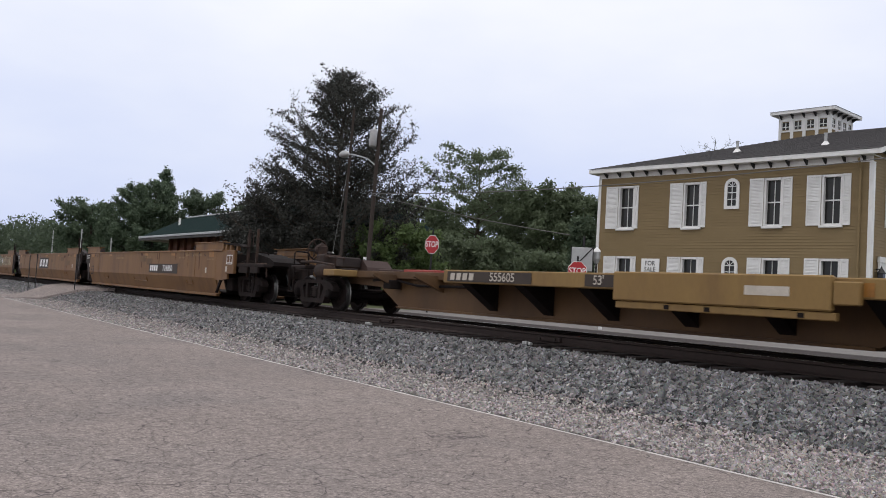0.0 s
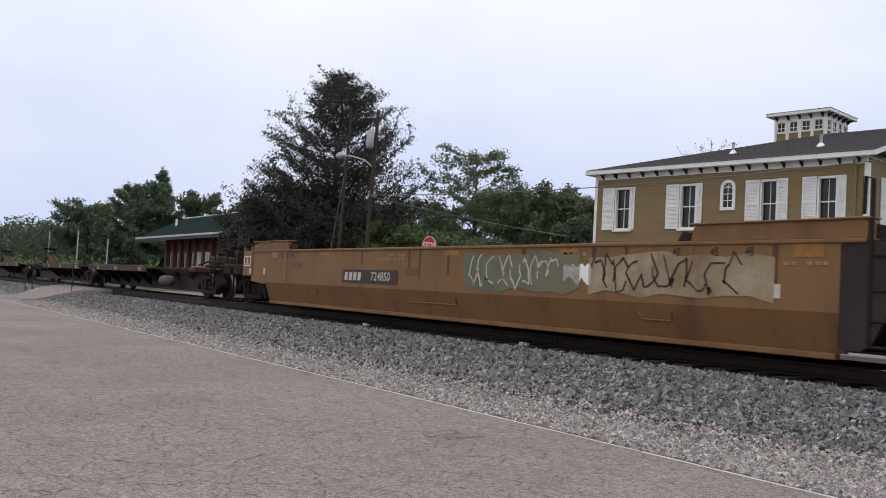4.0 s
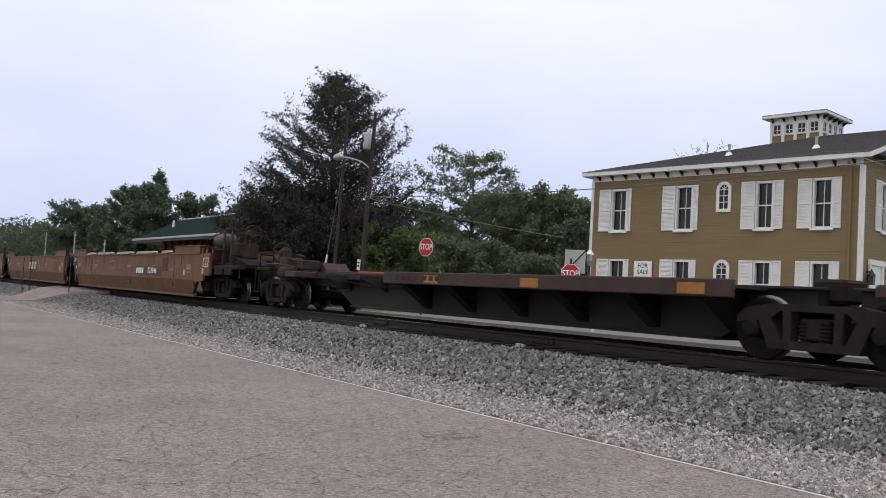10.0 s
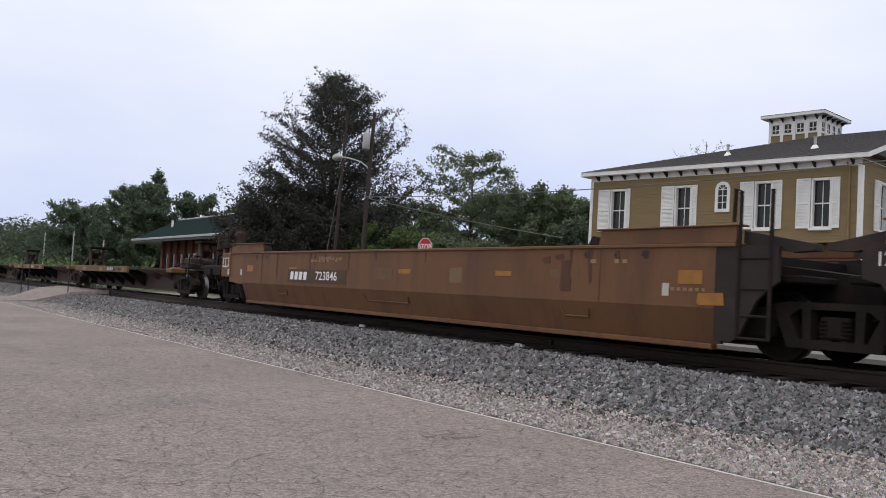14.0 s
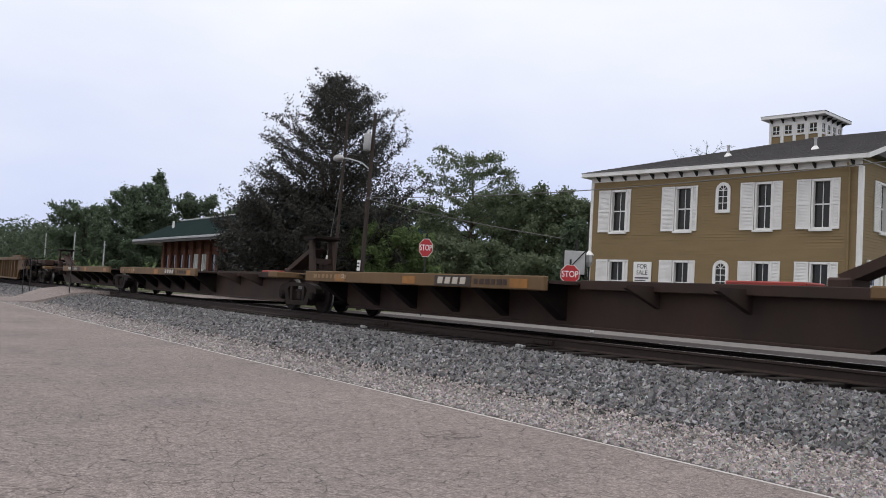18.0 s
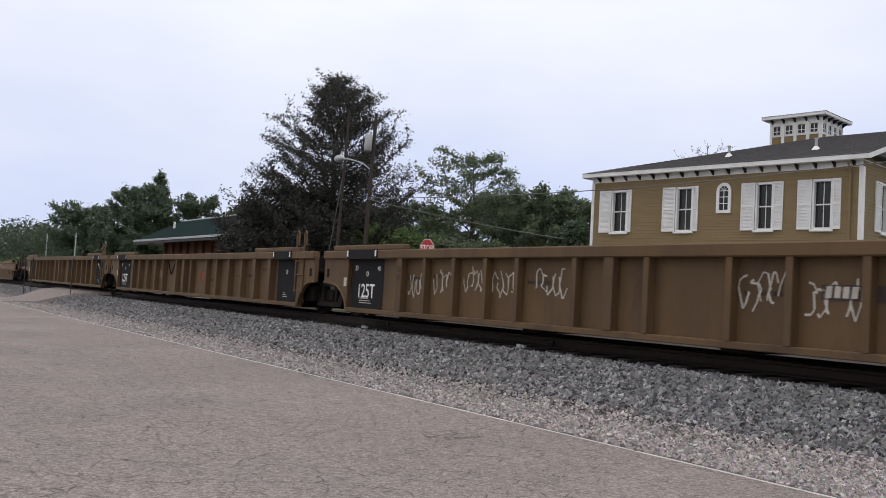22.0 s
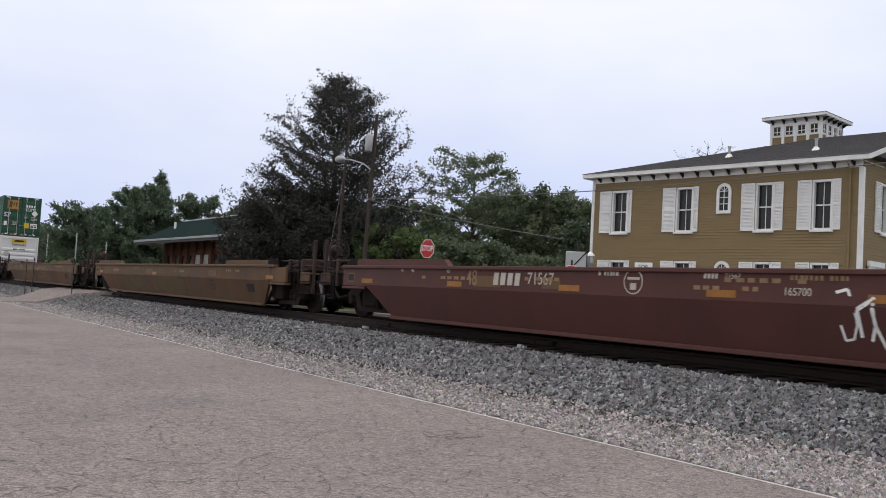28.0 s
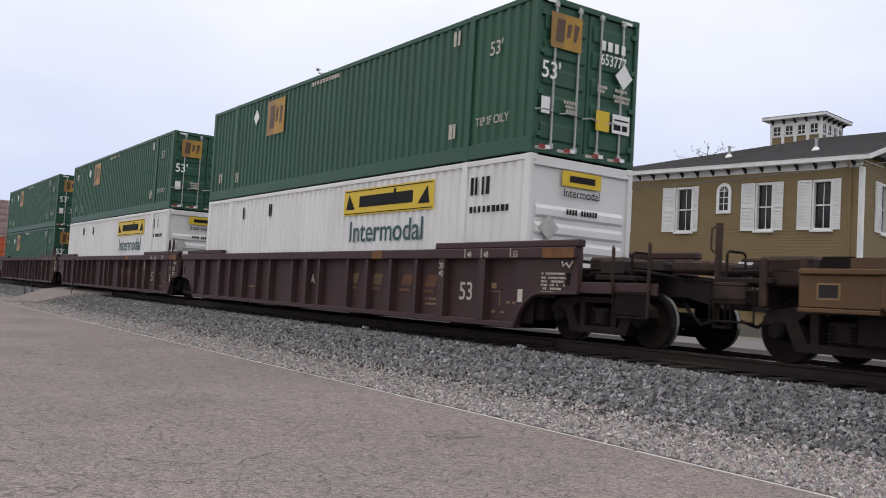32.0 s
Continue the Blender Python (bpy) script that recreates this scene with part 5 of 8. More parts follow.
RUST = surface("rust_streak_stain", (0.075, 0.032, 0.022), 0.8, second=(0.11, 0.05, 0.028), scale=4.0, amount=0.9, grain=0.3, bump=0.0, streak=4.0)
LOGO_TAN = surface("faded_tan_logo", (0.17, 0.105, 0.048), 0.7, second=(0.095, 0.055, 0.035), scale=6.0, amount=0.9, grain=0.3, bump=0.0)
LOGO_RUST = surface("faded_rust_logo", (0.15, 0.068, 0.03), 0.7, second=(0.085, 0.042, 0.03), scale=5.0, amount=0.9, grain=0.3, bump=0.0)
RAIL_ORANGE = surface("rust_orange_patch", (0.21, 0.085, 0.02), 0.7, second=(0.10, 0.05, 0.024), scale=4.0, amount=0.9, grain=0.3, bump=0.0)
PATCH_PALE = surface("pale_patch_paint", (0.20, 0.13, 0.075), 0.7, second=(0.16, 0.10, 0.055), scale=4.0, amount=0.7, grain=0.25, bump=0.0)
PATCH = surface("repainted_patch", (0.15, 0.085, 0.036), 0.65, second=(0.105, 0.055, 0.028), scale=3.0, amount=0.8, grain=0.25, bump=0.0)

MOVING = []          # (thing, x at 32 s, height)
WHEELS = []          # (wheelset, x in its truck, radius, x of the axle at 32 s)


def wheelset_mesh(radius):
    """Two wheels on an axle, turned in one piece; the treads are polished."""
    key = ("wheelset", radius)
    if key in STORE:
        return STORE[key]
    r = radius
    half = [(0.001, -0.98), (0.085, -0.98), (0.085, -0.835), (0.13, -0.835), (0.15, -0.785), (r - 0.13, -0.775), (r - 0.06, -0.82), (r - 0.012, -0.822),
            (r, -0.812), (r, -0.72), (r + 0.028, -0.70), (r + 0.024, -0.685), (r - 0.06, -0.69), (r - 0.12, -0.735), (0.15, -0.725), (0.085, -0.68)]
    prof = half + [(a, -b) for a, b in reversed(half)]
    g = Geo().lathe(prof, 28)
    me = g.mesh("wheelset", NEAR_BLACK)
    me.materials.append(TREAD)
    k = len(prof) - 1
    me.polygons.foreach_set("material_index", [1 if i % k in (8, 9, k - 9, k - 10) else 0 for i in range(len(me.polygons))])
    STORE[key] = me
    return me


def side_frame_geo(y, wb):
    """Cast three-piece truck side frame with two windows, journal boxes and a spring nest opening."""
    g = Geo()
    a, b = y - 0.09, y + 0.09
    h = wb / 2
    z = 0.0
    g.prism([(-h - 0.22, z + 0.06), (-h - 0.20, z + 0.18), (-h - 0.05, z + 0.27), (-0.62, z + 0.33), (0.62, z + 0.33), (h + 0.05, z + 0.27), (h + 0.20, z + 0.18), (h + 0.22, z + 0.06),
             (h + 0.02, z + 0.10), (h - 0.25, z + 0.10), (0.46, z + 0.24), (-0.46, z + 0.24), (-h + 0.25, z + 0.10), (-h - 0.02, z + 0.10)], a, b)
    g.prism([(-0.62, z - 0.25), (0.62, z - 0.25), (0.48, z - 0.14), (-0.48, z - 0.14)], a, b)
    for s in (-1, 1):
        g.prism([(s * (h - 0.30), z + 0.16), (s * (h - 0.12), z + 0.12), (s * 0.62, z - 0.25), (s * 0.44, z - 0.16)], a, b)
        g.prism([(s * 0.30, z + 0.30), (s * 0.42, z + 0.30), (s * 0.40, z - 0.20), (s * 0.29, z - 0.20)], a, b)
    return g


def add_truck(parent, x, s_at, radius, wb=1.8):
    """A two-axle truck under a car at x; s_at is its x at 32 s."""
    def bolster():
        return Geo().slab(-0.2, 0.2, -1.05, 1.05, -0.12, 0.16, 0.03).rod((0, 0, 0.15), (0, 0, 0.3), 0.3, n=14).slab(-0.75, 0.75, -0.12, 0.12, -0.2, -0.1, 0.02)
    truck = part("truck", bolster, GRIME, parent, "two-axle truck with cast side frames", at=pose(x, 0, radius), key=("bolster", wb))
    for s in (-1, 1):
        y = s * 1.0
        part("side_frame", lambda: side_frame_geo(y, wb), GRIME, truck, key=("frame", s, wb))
        part("spring_nest", lambda: Geo().lathe([(0.10, -0.15)] + [(0.10 if i % 2 else 0.075, -0.15 + i * 0.025) for i in range(1, 12)], 10, "z", (0.14, y - s * 0.02, -0.02))
             .lathe([(0.10, -0.15)] + [(0.10 if i % 2 else 0.075, -0.15 + i * 0.025) for i in range(1, 12)], 10, "z", (-0.14, y - s * 0.02, -0.02)), NEAR_BLACK, truck, key=("springs", s))
        for dx in (-wb / 2, wb / 2):
            part("bearing_cap", lambda: Geo().lathe([(0.0, -0.15 * 1), (0.10, -0.14), (0.13, -0.08), (0.13, 0.12)], 12), NEAR_BLACK, truck,
                 at=pose(dx, y, 0, 0, 0, 0 if s < 0 else 180), key=("bearing", 1))
    for dx in (-wb / 2, wb / 2):
        ws = new("wheelset", wheelset_mesh(radius))
        ws.parent = truck
        ws.matrix_basis = pose(dx, 0, 0)
        WHEELS.append((ws, dx, radius, s_at + dx))
    return truck


def both(fn):
    """The same shape mirrored to both sides of a car: calls fn(-1) and fn(1)."""
    for s in (-1, 1):
        fn(s)


def plate(parent, name, x0, x1, z0, z1, material, y, label="", t=0.006):
    return part(name, Geo().box(x0, x1, y - t, y, z0, z1), material, parent, label)


def stripes(parent, x0, x1, z, h, n, material, y, r, label="unreadable stencil marks"):
    """A row of short bars in place of writing that cannot be read."""
    g = Geo()
    w = (x1 - x0) / n
    for i in range(n):
        if r.random() < 0.85:
            g.box(x0 + i * w, x0 + i * w + w * r.uniform(0.45, 0.8), y - 0.005, y, z - h / 2, z + h / 2)
    if g.f:
        tagged(part("stencil", g, material, parent), label, kind="stuff")


def scrawl(parent, x, z, w, h, material, y, seed, label="sprayed graffiti strokes", knee=0.0, lean=0.0):
    """Looping spray strokes without letters. Below the knee the plate leans inward."""
    def at(p, q):
        return (p, y + lean * max(0.0, knee - q), q)
    r = random.Random(seed)
    g = Geo()
    n = 5
    for i in range(n):
        cx = x - w / 2 + w * (i + 0.5) / n
        pts = []
        a0 = r.uniform(0, 6)
        for j in range(7):
            a = a0 + j * r.uniform(0.5, 0.9)
            pts.append((cx + math.cos(a) * w / n * r.uniform(0.35, 0.75), z + math.sin(a) * h * r.uniform(0.25, 0.55)))
        for (p, q), (u, v) in zip(pts, pts[1:]):
            d = Vector((u - p, v - q))
            nrm = Vector((-d.y, d.x)).normalized() * h * r.uniform(0.016, 0.034)
            g.add([at(p - nrm.x, q - nrm.y), at(u - nrm.x, v - nrm.y), at(u + nrm.x, v + nrm.y), at(p + nrm.x, q + nrm.y)], [(0, 1, 2, 3)])
    tagged(part("graffiti", g, material, parent), label, kind="stuff")


def coupler(car, x, d):
    g = lambda: (Geo().slab(0.0, 0.75, -0.09, 0.09, 0.74, 0.98, 0.02).prism([(0.7, -0.14), (1.0, -0.16), (1.08, -0.05), (0.95, 0.02), (1.05, 0.1), (0.98, 0.18), (0.7, 0.14)], 0.72, 1.02, "z"))
    part("coupler", g, GRIME, car, "knuckle coupler", at=pose(x, 0, 0, 0, 0, 0 if d > 0 else 180), key="coupler")
    hose = lambda: Geo().tube([(0.3, -0.35, 0.85), (0.5, -0.36, 0.6), (0.7, -0.33, 0.42), (0.95, -0.25, 0.5)], 0.03, 6)
    part("air_hose", hose, BLACK_IRON, car, "hanging rubber air hose", at=pose(x, 0, 0, 0, 0, 0 if d > 0 else 180), key="hose")


def brake_gear(car, x, d, tall=1.9, big_tank=False):
    """Hand brake wheel on a stand, air tank, posts and piping on an end platform."""
    base = pose(x, 0, 0, 0, 0, 0) if d > 0 else pose(x, 0, 0) @ Matrix.Diagonal((-1, 1, 1, 1))
    stand = part("brake_stand", lambda: Geo().slab(-0.07, 0.07, -0.72, -0.5, 1.0, tall + 0.1, 0.02).lathe([(0.0, -0.02), (0.15, 0.0), (0.17, 0.06), (0.15, 0.16), (0.08, 0.2), (0.0, 0.2)], 14, "x", (0.0, -0.6, tall)).prism([(-0.34, 1.0), (-0.26, 1.0), (-0.04, tall - 0.2), (-0.1, tall - 0.2)], -0.68, -0.54), END_RUST, car, "hand brake stand", at=base, key=("bstand", tall))
    def wheel():
        g = Geo()
        n = 18
        c = Vector((0.3, -0.6, tall))
        pts = [c + Vector((0, math.cos(2 * math.pi * i / n) * 0.28, math.sin(2 * math.pi * i / n) * 0.28)) for i in range(n + 1)]
        g.tube(pts, 0.02, 6)
        for i in range(0, n, 3):
            g.rod(c, pts[i], 0.014, n=5)
        g.lathe([(0.0, -0.05), (0.1, -0.03), (0.11, 0.0), (0.0, 0.01)], 12, "x", tuple(c))
        g.rod(c - Vector((0.22, 0, 0)), c, 0.035, n=8)
        return g
    part("brake_wheel", wheel, END_RUST, stand, "spoked hand brake wheel", key=("bwheel", tall))
    if big_tank:
        tank = lambda: Geo().lathe([(0.0, -0.62), (0.13, -0.60), (0.2, -0.52), (0.22, -0.42), (0.22, 0.42), (0.2, 0.52), (0.13, 0.6), (0.0, 0.62)], 18, "x", (-1.05, -0.95, 1.93))
        part("air_tank", tank, TANK_GREY, car, "dusty maroon air reservoir", at=base, key="bigtank", smooth=True)
        for dx in (-1.5, -0.75):
            part("tank_saddle", lambda: Geo().slab(0.0, 0.15, -1.15, -0.75, 1.15, 1.75, 0.02), END_RUST, car, "rusty tank saddle", at=base @ pose(dx, 0, 0), key="saddle")
        part("tank_valve", lambda: Geo().slab(-0.5, 0.1, -1.0, -0.3, 1.4, 1.85, 0.03), END_RUST, car, "rusty valve block", at=base, key="tvalve")
    else:
        tank = lambda: Geo().lathe([(0.0, -0.4), (0.12, -0.38), (0.17, -0.3), (0.17, 0.3), (0.12, 0.38), (0.0, 0.4)], 14, "x", (-1.0, -1.0, 0.98))
        part("air_tank", tank, END_RUST, car, "dark air reservoir", at=base, key="tank", smooth=True)
    pipes = lambda: (Geo().tube([(-1.9, -1.2, 1.12), (-0.8, -1.2, 1.2), (0.2, -1.1, 1.2), (0.5, -0.5, 1.1)], 0.03, 6)
                     .tube([(-1.8, -0.9, 1.3), (-0.9, -0.85, 1.34), (-0.2, -0.6, 1.3), (0.0, -0.55, 1.5)], 0.025, 6)
                     .tube([(0.15, -0.6, tall - 0.1), (0.4, -0.75, tall - 0.35), (0.35, -0.8, 1.2)], 0.015, 5))
    part("brake_pipe", pipes, END_RUST, car, "bent brake pipes", at=base, key=("pipes", tall))
    for k, (x0, x1, y0, y1, z1) in enumerate(((-0.9, -0.45, -1.0, -0.5, 1.4), (-1.75, -1.35, -0.9, -0.4, 1.34), (-0.3, 0.2, 0.3, 0.8, 1.34))):
        part("valve_box", lambda: Geo().slab(x0, x1, y0, y1, 1.08, z1, 0.03), (END_RUST, DARK_END, END_RUST)[k], car, "dark valve box", at=base, key=("vbox", k))


def end_posts(car, x, d, top):
    """Two steel posts with a bent handrail beside the end platform."""
    base = pose(x, 0, 0) if d > 0 else pose(x, 0, 0) @ Matrix.Diagonal((-1, 1, 1, 1))
    for dx in (0.0, 0.62):
        part("end_post", lambda: Geo().slab(-0.032, 0.032, -1.27, -1.20, 0.72, top, 0.01), END_RUST, car, "upright steel end post", at=base @ pose(dx, 0, 0), key=("epost", top))
    part("handrail", lambda: Geo().tube([(-0.12, -1.24, 0.95), (-0.12, -1.24, top - 0.12), (0.3, -1.24, top - 0.1), (0.3, -1.24, top - 0.5)], 0.016, 6)
         .tube([(-0.9, -1.3, 1.12), (1.5, -1.3, 1.12), (1.55, -1.3, 0.75)], 0.02, 6), END_RUST, car, "bent handrail", at=base, key=("hrail", top))


def side_shell(x0, x1, zt, zb, zk, yo, yi, cut0=0.0, cut1=0.0):
    """One side of a well: an upright upper plate and a lower plate that leans inward below the knee zk. cut: slope of the lower corners."""
    def geo(s):
        g = Geo()
        t = 0.06
        for (za, ya, a0, a1), (zc, yc, b0, b1) in (((zt, yo, x0, x1), (zk, yo, x0, x1)), ((zk, yo, x0, x1), (zb, yi, x0 + cut0, x1 - cut1))):
            v = [(a0, s * ya, za), (a1, s * ya, za), (b1, s * yc, zc), (b0, s * yc, zc), (a0, s * (ya - t), za), (a1, s * (ya - t), za), (b1, s * (yc - t), zc), (b0, s * (yc - t), zc)]
            g.add(v, [(0, 1, 2, 3), (4, 7, 6, 5), (0, 4, 5, 1), (1, 5, 6, 2), (3, 2, 6, 7), (0, 3, 7, 4)])
        return g
    return geo


def well_core(car, paint, half, zt, b0=-8.3, b1=8.8):
    """Floor, cross bearers, end bulkheads and end platforms common to all wells."""
    part("well_floor", lambda: Geo().box(b0 + 0.1, b1 - 0.1, -1.18, 1.18, 0.2, 0.25), NEAR_BLACK, car, "well floor", key=("wfloor", b0, b1))
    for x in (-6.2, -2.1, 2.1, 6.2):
        part("cross_bearer", lambda: Geo().slab(-0.25, 0.25, -1.2, 1.2, 0.08, 0.2, 0.02), NEAR_BLACK, car, at=pose(x, 0, 0), key="bearer")
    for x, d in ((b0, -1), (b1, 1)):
        # near black rather than car paint: the gap's shade is in the colour
        part("bulkhead", lambda: Geo().prism([(-1.2, 0.25), (1.2, 0.25), (1.36, 0.78), (1.36, zt), (-1.36, zt), (-1.36, 0.78)], -0.05, 0.05, "x"), NEAR_BLACK, car, "end bulkhead", at=pose(x, 0, 0), key=("bulk", zt))
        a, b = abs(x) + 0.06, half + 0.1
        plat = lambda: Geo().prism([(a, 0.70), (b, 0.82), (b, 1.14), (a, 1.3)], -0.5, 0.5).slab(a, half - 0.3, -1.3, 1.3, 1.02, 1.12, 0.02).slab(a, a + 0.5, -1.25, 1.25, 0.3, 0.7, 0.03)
        part("end_platform", plat, NEAR_BLACK, car, "black end platform over the truck", at=pose(0, 0, 0, 0, 0, 0 if d > 0 else 180), key=("eplat", round(half, 1), x))


def lead_marks(car, seed, y, paint_dark, zt, marks=FADED):
    r = random.Random(seed)
    for i in range(4):
        x = r.uniform(-7, 6.5)
        stripes(car, x, x + r.uniform(0.6, 1.6), r.uniform(zt - 0.25, zt - 0.12), 0.06, 7, marks, y, r)
    for i in range(3):
        x, w = r.uniform(-7.5, 6.5), r.uniform(0.4, 0.9)
        z = r.uniform(0.85, zt - 0.35)
        plate(car, "patch", x, x + w, z, z + r.uniform(0.12, 0.25), PATCH, y, "faded repainted patch", 0.004)


def owner_bars(car, x0, x1, z0, z1, material, y):
    """Four plain blocks in place of an owner's mark."""
    g = Geo()
    w = (x1 - x0) / 4
    for i in range(4):
        g.prism([(x0 + i * w, z0), (x0 + i * w + w * 0.68, z0), (x0 + i * w + w * 0.8, z1), (x0 + i * w + w * 0.12, z1)], y - 0.012, y - 0.008)
    tagged(part("mark_block", g, material, car), "owner mark as plain slanted blocks", kind="stuff")


def high_well(name_label, front, rear, seed, number="", logo=False, brake=None, couple=(0, 0), letter="", letter_x=-2.88, pads=False, tag=False, paint=None, num_x=(1.05, 4.4),
              marks_z=1.34, extras=()):
    """A smooth-sided tan well unit with raised, darker ends. Places along it are taken from its middle."""
    paint = paint or TAN
    c, half = (front + rear) / 2, (front - rear) / 2
    car = thing("well_car", pose(c, TRACK_Y, 0), name_label, "freight car", "train of cars")
    MOVING.append((car, c, 0.0))
    r = random.Random(seed)
    zt, zh, zk, zb = 1.50, 1.745, 0.65, 0.17
    q = round(half, 2)
    X0, X1 = -half + (1.75 if couple[0] else 1.41), half - (1.72 if couple[1] else 1.47)
    shell = side_shell(X0, X1, zt, zb, zk, 1.475, 1.30, 0.0, 0.0)
    R0, R1 = (-half + 0.85, -half + 3.15), (half - 3.67, half - 1.15)
    for s in (-1, 1):
        part("side_panel", lambda: shell(s), paint, car, "tan side panel of the well", key=("hshell", s, q, couple))
        part("top_chord", lambda: Geo().slab(R0[0], R1[1], s * 1.45 - 0.055, s * 1.45 + 0.055, zt - 0.03, zt + 0.025, 0.012), paint, car, key=("hchord", s, q))
        part("bottom_sill", lambda: Geo().slab(X0 + 0.1, X1 - 0.1, s * 1.29 - 0.07, s * 1.29 + 0.05, 0.09, zb, 0.012), paint, car, key=("hsill", s, q, couple))
        for k, (a, b) in enumerate((R0, R1)):
            pts = [(a, zt + 0.03), (b, zt + 0.03), (b, zh), (a + 0.05, zh)] if k else [(a, zt + 0.03), (b, zt + 0.03), (b - 0.05, zh), (a, zh)]
            part("end_riser", lambda: Geo().prism(pts, s * 1.43 - 0.05, s * 1.43 + 0.05), paint, car, "raised end section", key=("riser", s, k, q))
            part("riser_cap", lambda: Geo().slab(a - 0.03, b + 0.06, s * 1.40 - 0.12, s * 1.40 + 0.11, zh, zh + 0.025, 0.008), paint, car, key=("rcap", s, k, q))
            cone = a - 0.12 if k else b + 0.12
            part("guide_cone", lambda: Geo().prism([(-0.12, zt + 0.03), (0.12, zt + 0.03), (0.06, zt + 0.15), (-0.02, zt + 0.17)], s * 1.40 - 0.08, s * 1.40 + 0.08), GRIME, car, "dark container guide", at=pose(cone, 0, 0), key=("cone", s))
        if couple[0]:
            rear_end = [(X0, 0.6), (X0, zt), (-half + 0.75, zt), (-half + 0.75, 0.66), (X0 - 0.35, 0.62)]
        else:
            rear_end = [(X0, 0.25), (X0, zt), (-half + 0.57, zt), (-half + 0.57, 1.08), (-half + 0.80, 1.02), (X0 - 0.12, 0.30)]
        part("end_plate", lambda: Geo().prism(rear_end, s * 1.44 - 0.03, s * 1.44 + 0.03), paint if couple[0] else DARK_END, car, "dark maroon tapering end plate", key=("hrend", s, q, couple))
        if couple[1]:
            front_end = [(X1, 0.6), (X1, zt), (half - 0.72, zt), (half - 0.72, 0.64), (X1 + 0.35, 0.60)]
        else:
            front_end = [(X1, 0.22), (X1, zt), (half - 0.52, zt - 0.02), (half - 0.52, 1.02), (half - 0.82, 0.78), (half - 1.08, 0.30), (half - 1.2, 0.22)]
        part("end_plate", lambda: Geo().prism(front_end, s * 1.44 - 0.03, s * 1.44 + 0.03), paint if couple[1] else DARK_END, car, "end plate with a sloping foot", key=("hfend", s, q, couple))
        for d, on in ((-1, couple[0]), (1, couple[1])):
            e = half - 0.5
            if not on:
                # top beam that slopes down to the shared truck
                part("end_beam", lambda: Geo().prism([(d * (e - 0.6), 1.69), (d * (e - 0.6), 1.52), (d * (e + 0.1), 1.40), (d * (e + 0.42), 1.42), (d * (e + 0.42), 1.50)], s * 1.30 - 0.09, s * 1.30 + 0.09), DARK_END, car, "dark sloping end beam", key=("hbeam", s, d, q))
            else:
                part("foot_brace", lambda: Geo().prism([(d * (half - 1.74), 0.2), (d * (half - 1.66), 0.2), (d * (half - 1.30), 0.60), (d * (half - 1.44), 0.60)], s * 1.40 - 0.03, s * 1.40 + 0.03), NEAR_BLACK, car, "dark foot brace", key=("fbrace", s, d, q))
                part("cap_plate", lambda: Geo().prism([(d * (half - 1.15), zh), (d * (half - 1.15), zh - 0.05), (d * (half + 0.1), zh - 0.13), (d * (half + 0.45), zh - 0.18), (d * (half + 0.45), zh - 0.14), (d * (half + 0.1), zh - 0.06)], s * 1.38 - 0.1, s * 1.38 + 0.1), NEAR_BLACK, car, "dark cap plate carried on stanchions", key=("capp", s, d, q))
                for dx in (1.0, 0.62, 0.1):
                    part("stanchion", lambda: Geo().slab(-0.06, 0.06, s * 1.40 - 0.05, s * 1.40 + 0.05, zt, zh - 0.04 - 0.06 * (1 - dx), 0.01), paint, car, at=pose(d * (half - dx), 0, 0), key=("stan", s, dx))
    well_core(car, paint, half, 1.42, -half + 1.25, half - 1.35)
    y = -1.478
    if not couple[1]:
        part("ladder", lambda: Geo().tube([(0, 0, 0.27), (0, 0, 2.2), (-0.09, 0, 2.24), (-0.1, 0, 1.8)], 0.028, 6).rod((0.47, 0, 0.27), (0.47, 0, 2.2), 0.028, n=6).rod((0, 0, 1.32), (0.47, 0, 1.32), 0.02, n=6).rod((0, 0, 0.92), (0.47, 0, 0.92), 0.02, n=6)
             .rod((0, 0, 0.57), (0.47, 0, 0.57), 0.02, n=6).rod((0, 0, 0.28), (0.47, 0, 0.28), 0.02, n=6), GRIME, car, "steel end ladder", at=pose(half - 1.1, -1.47, 0), key="hladder")
    for x, w in ((-1.1, 1.8), (5.3, 0.62), (-5.75, 0.62)):
        part("hook_bracket", lambda: Geo().tube([(0, 0, 0.13), (0.09, 0, 0.0), (w, 0.0, 0), (w + 0.02, 0, 0.14)], 0.016, 6), paint, car, "welded lifting bracket", at=pose(x, -1.402, 0.41, 20), key=("hook", w))
    part("seam", lambda: Geo().box(-0.012, 0.0, y - 0.006, y + 0.004, 0.66, zt), paint, car, "welded seam strip", at=pose(R1[0] + 0.05, 0, 0), key="seam")
    part("seam", lambda: Geo().box(-0.012, 0.0, y - 0.006, y + 0.004, 0.66, zt), paint, car, "welded seam strip", at=pose(R0[1] - 0.05, 0, 0), key="seam")
    for x, w, h in ((X0 + 0.35, 0.42, 0.17), (-4.95, 0.45, 0.09), (0.35, 0.47, 0.09), (3.6, 0.45, 0.09), (X1 - 0.62, 0.42, 0.19)):
        plate(car, "reflector", x, x + w, marks_z - h / 2 + 0.06, marks_z + h / 2 + 0.06, REFLECT, y, "worn orange reflector", 0.005)
    stripes(car, X1 - 0.75, X1 - 0.1, marks_z - 0.11, 0.045, 6, FADED, y, r)
    lead_marks(car, seed, y, NEAR_BLACK, zt)
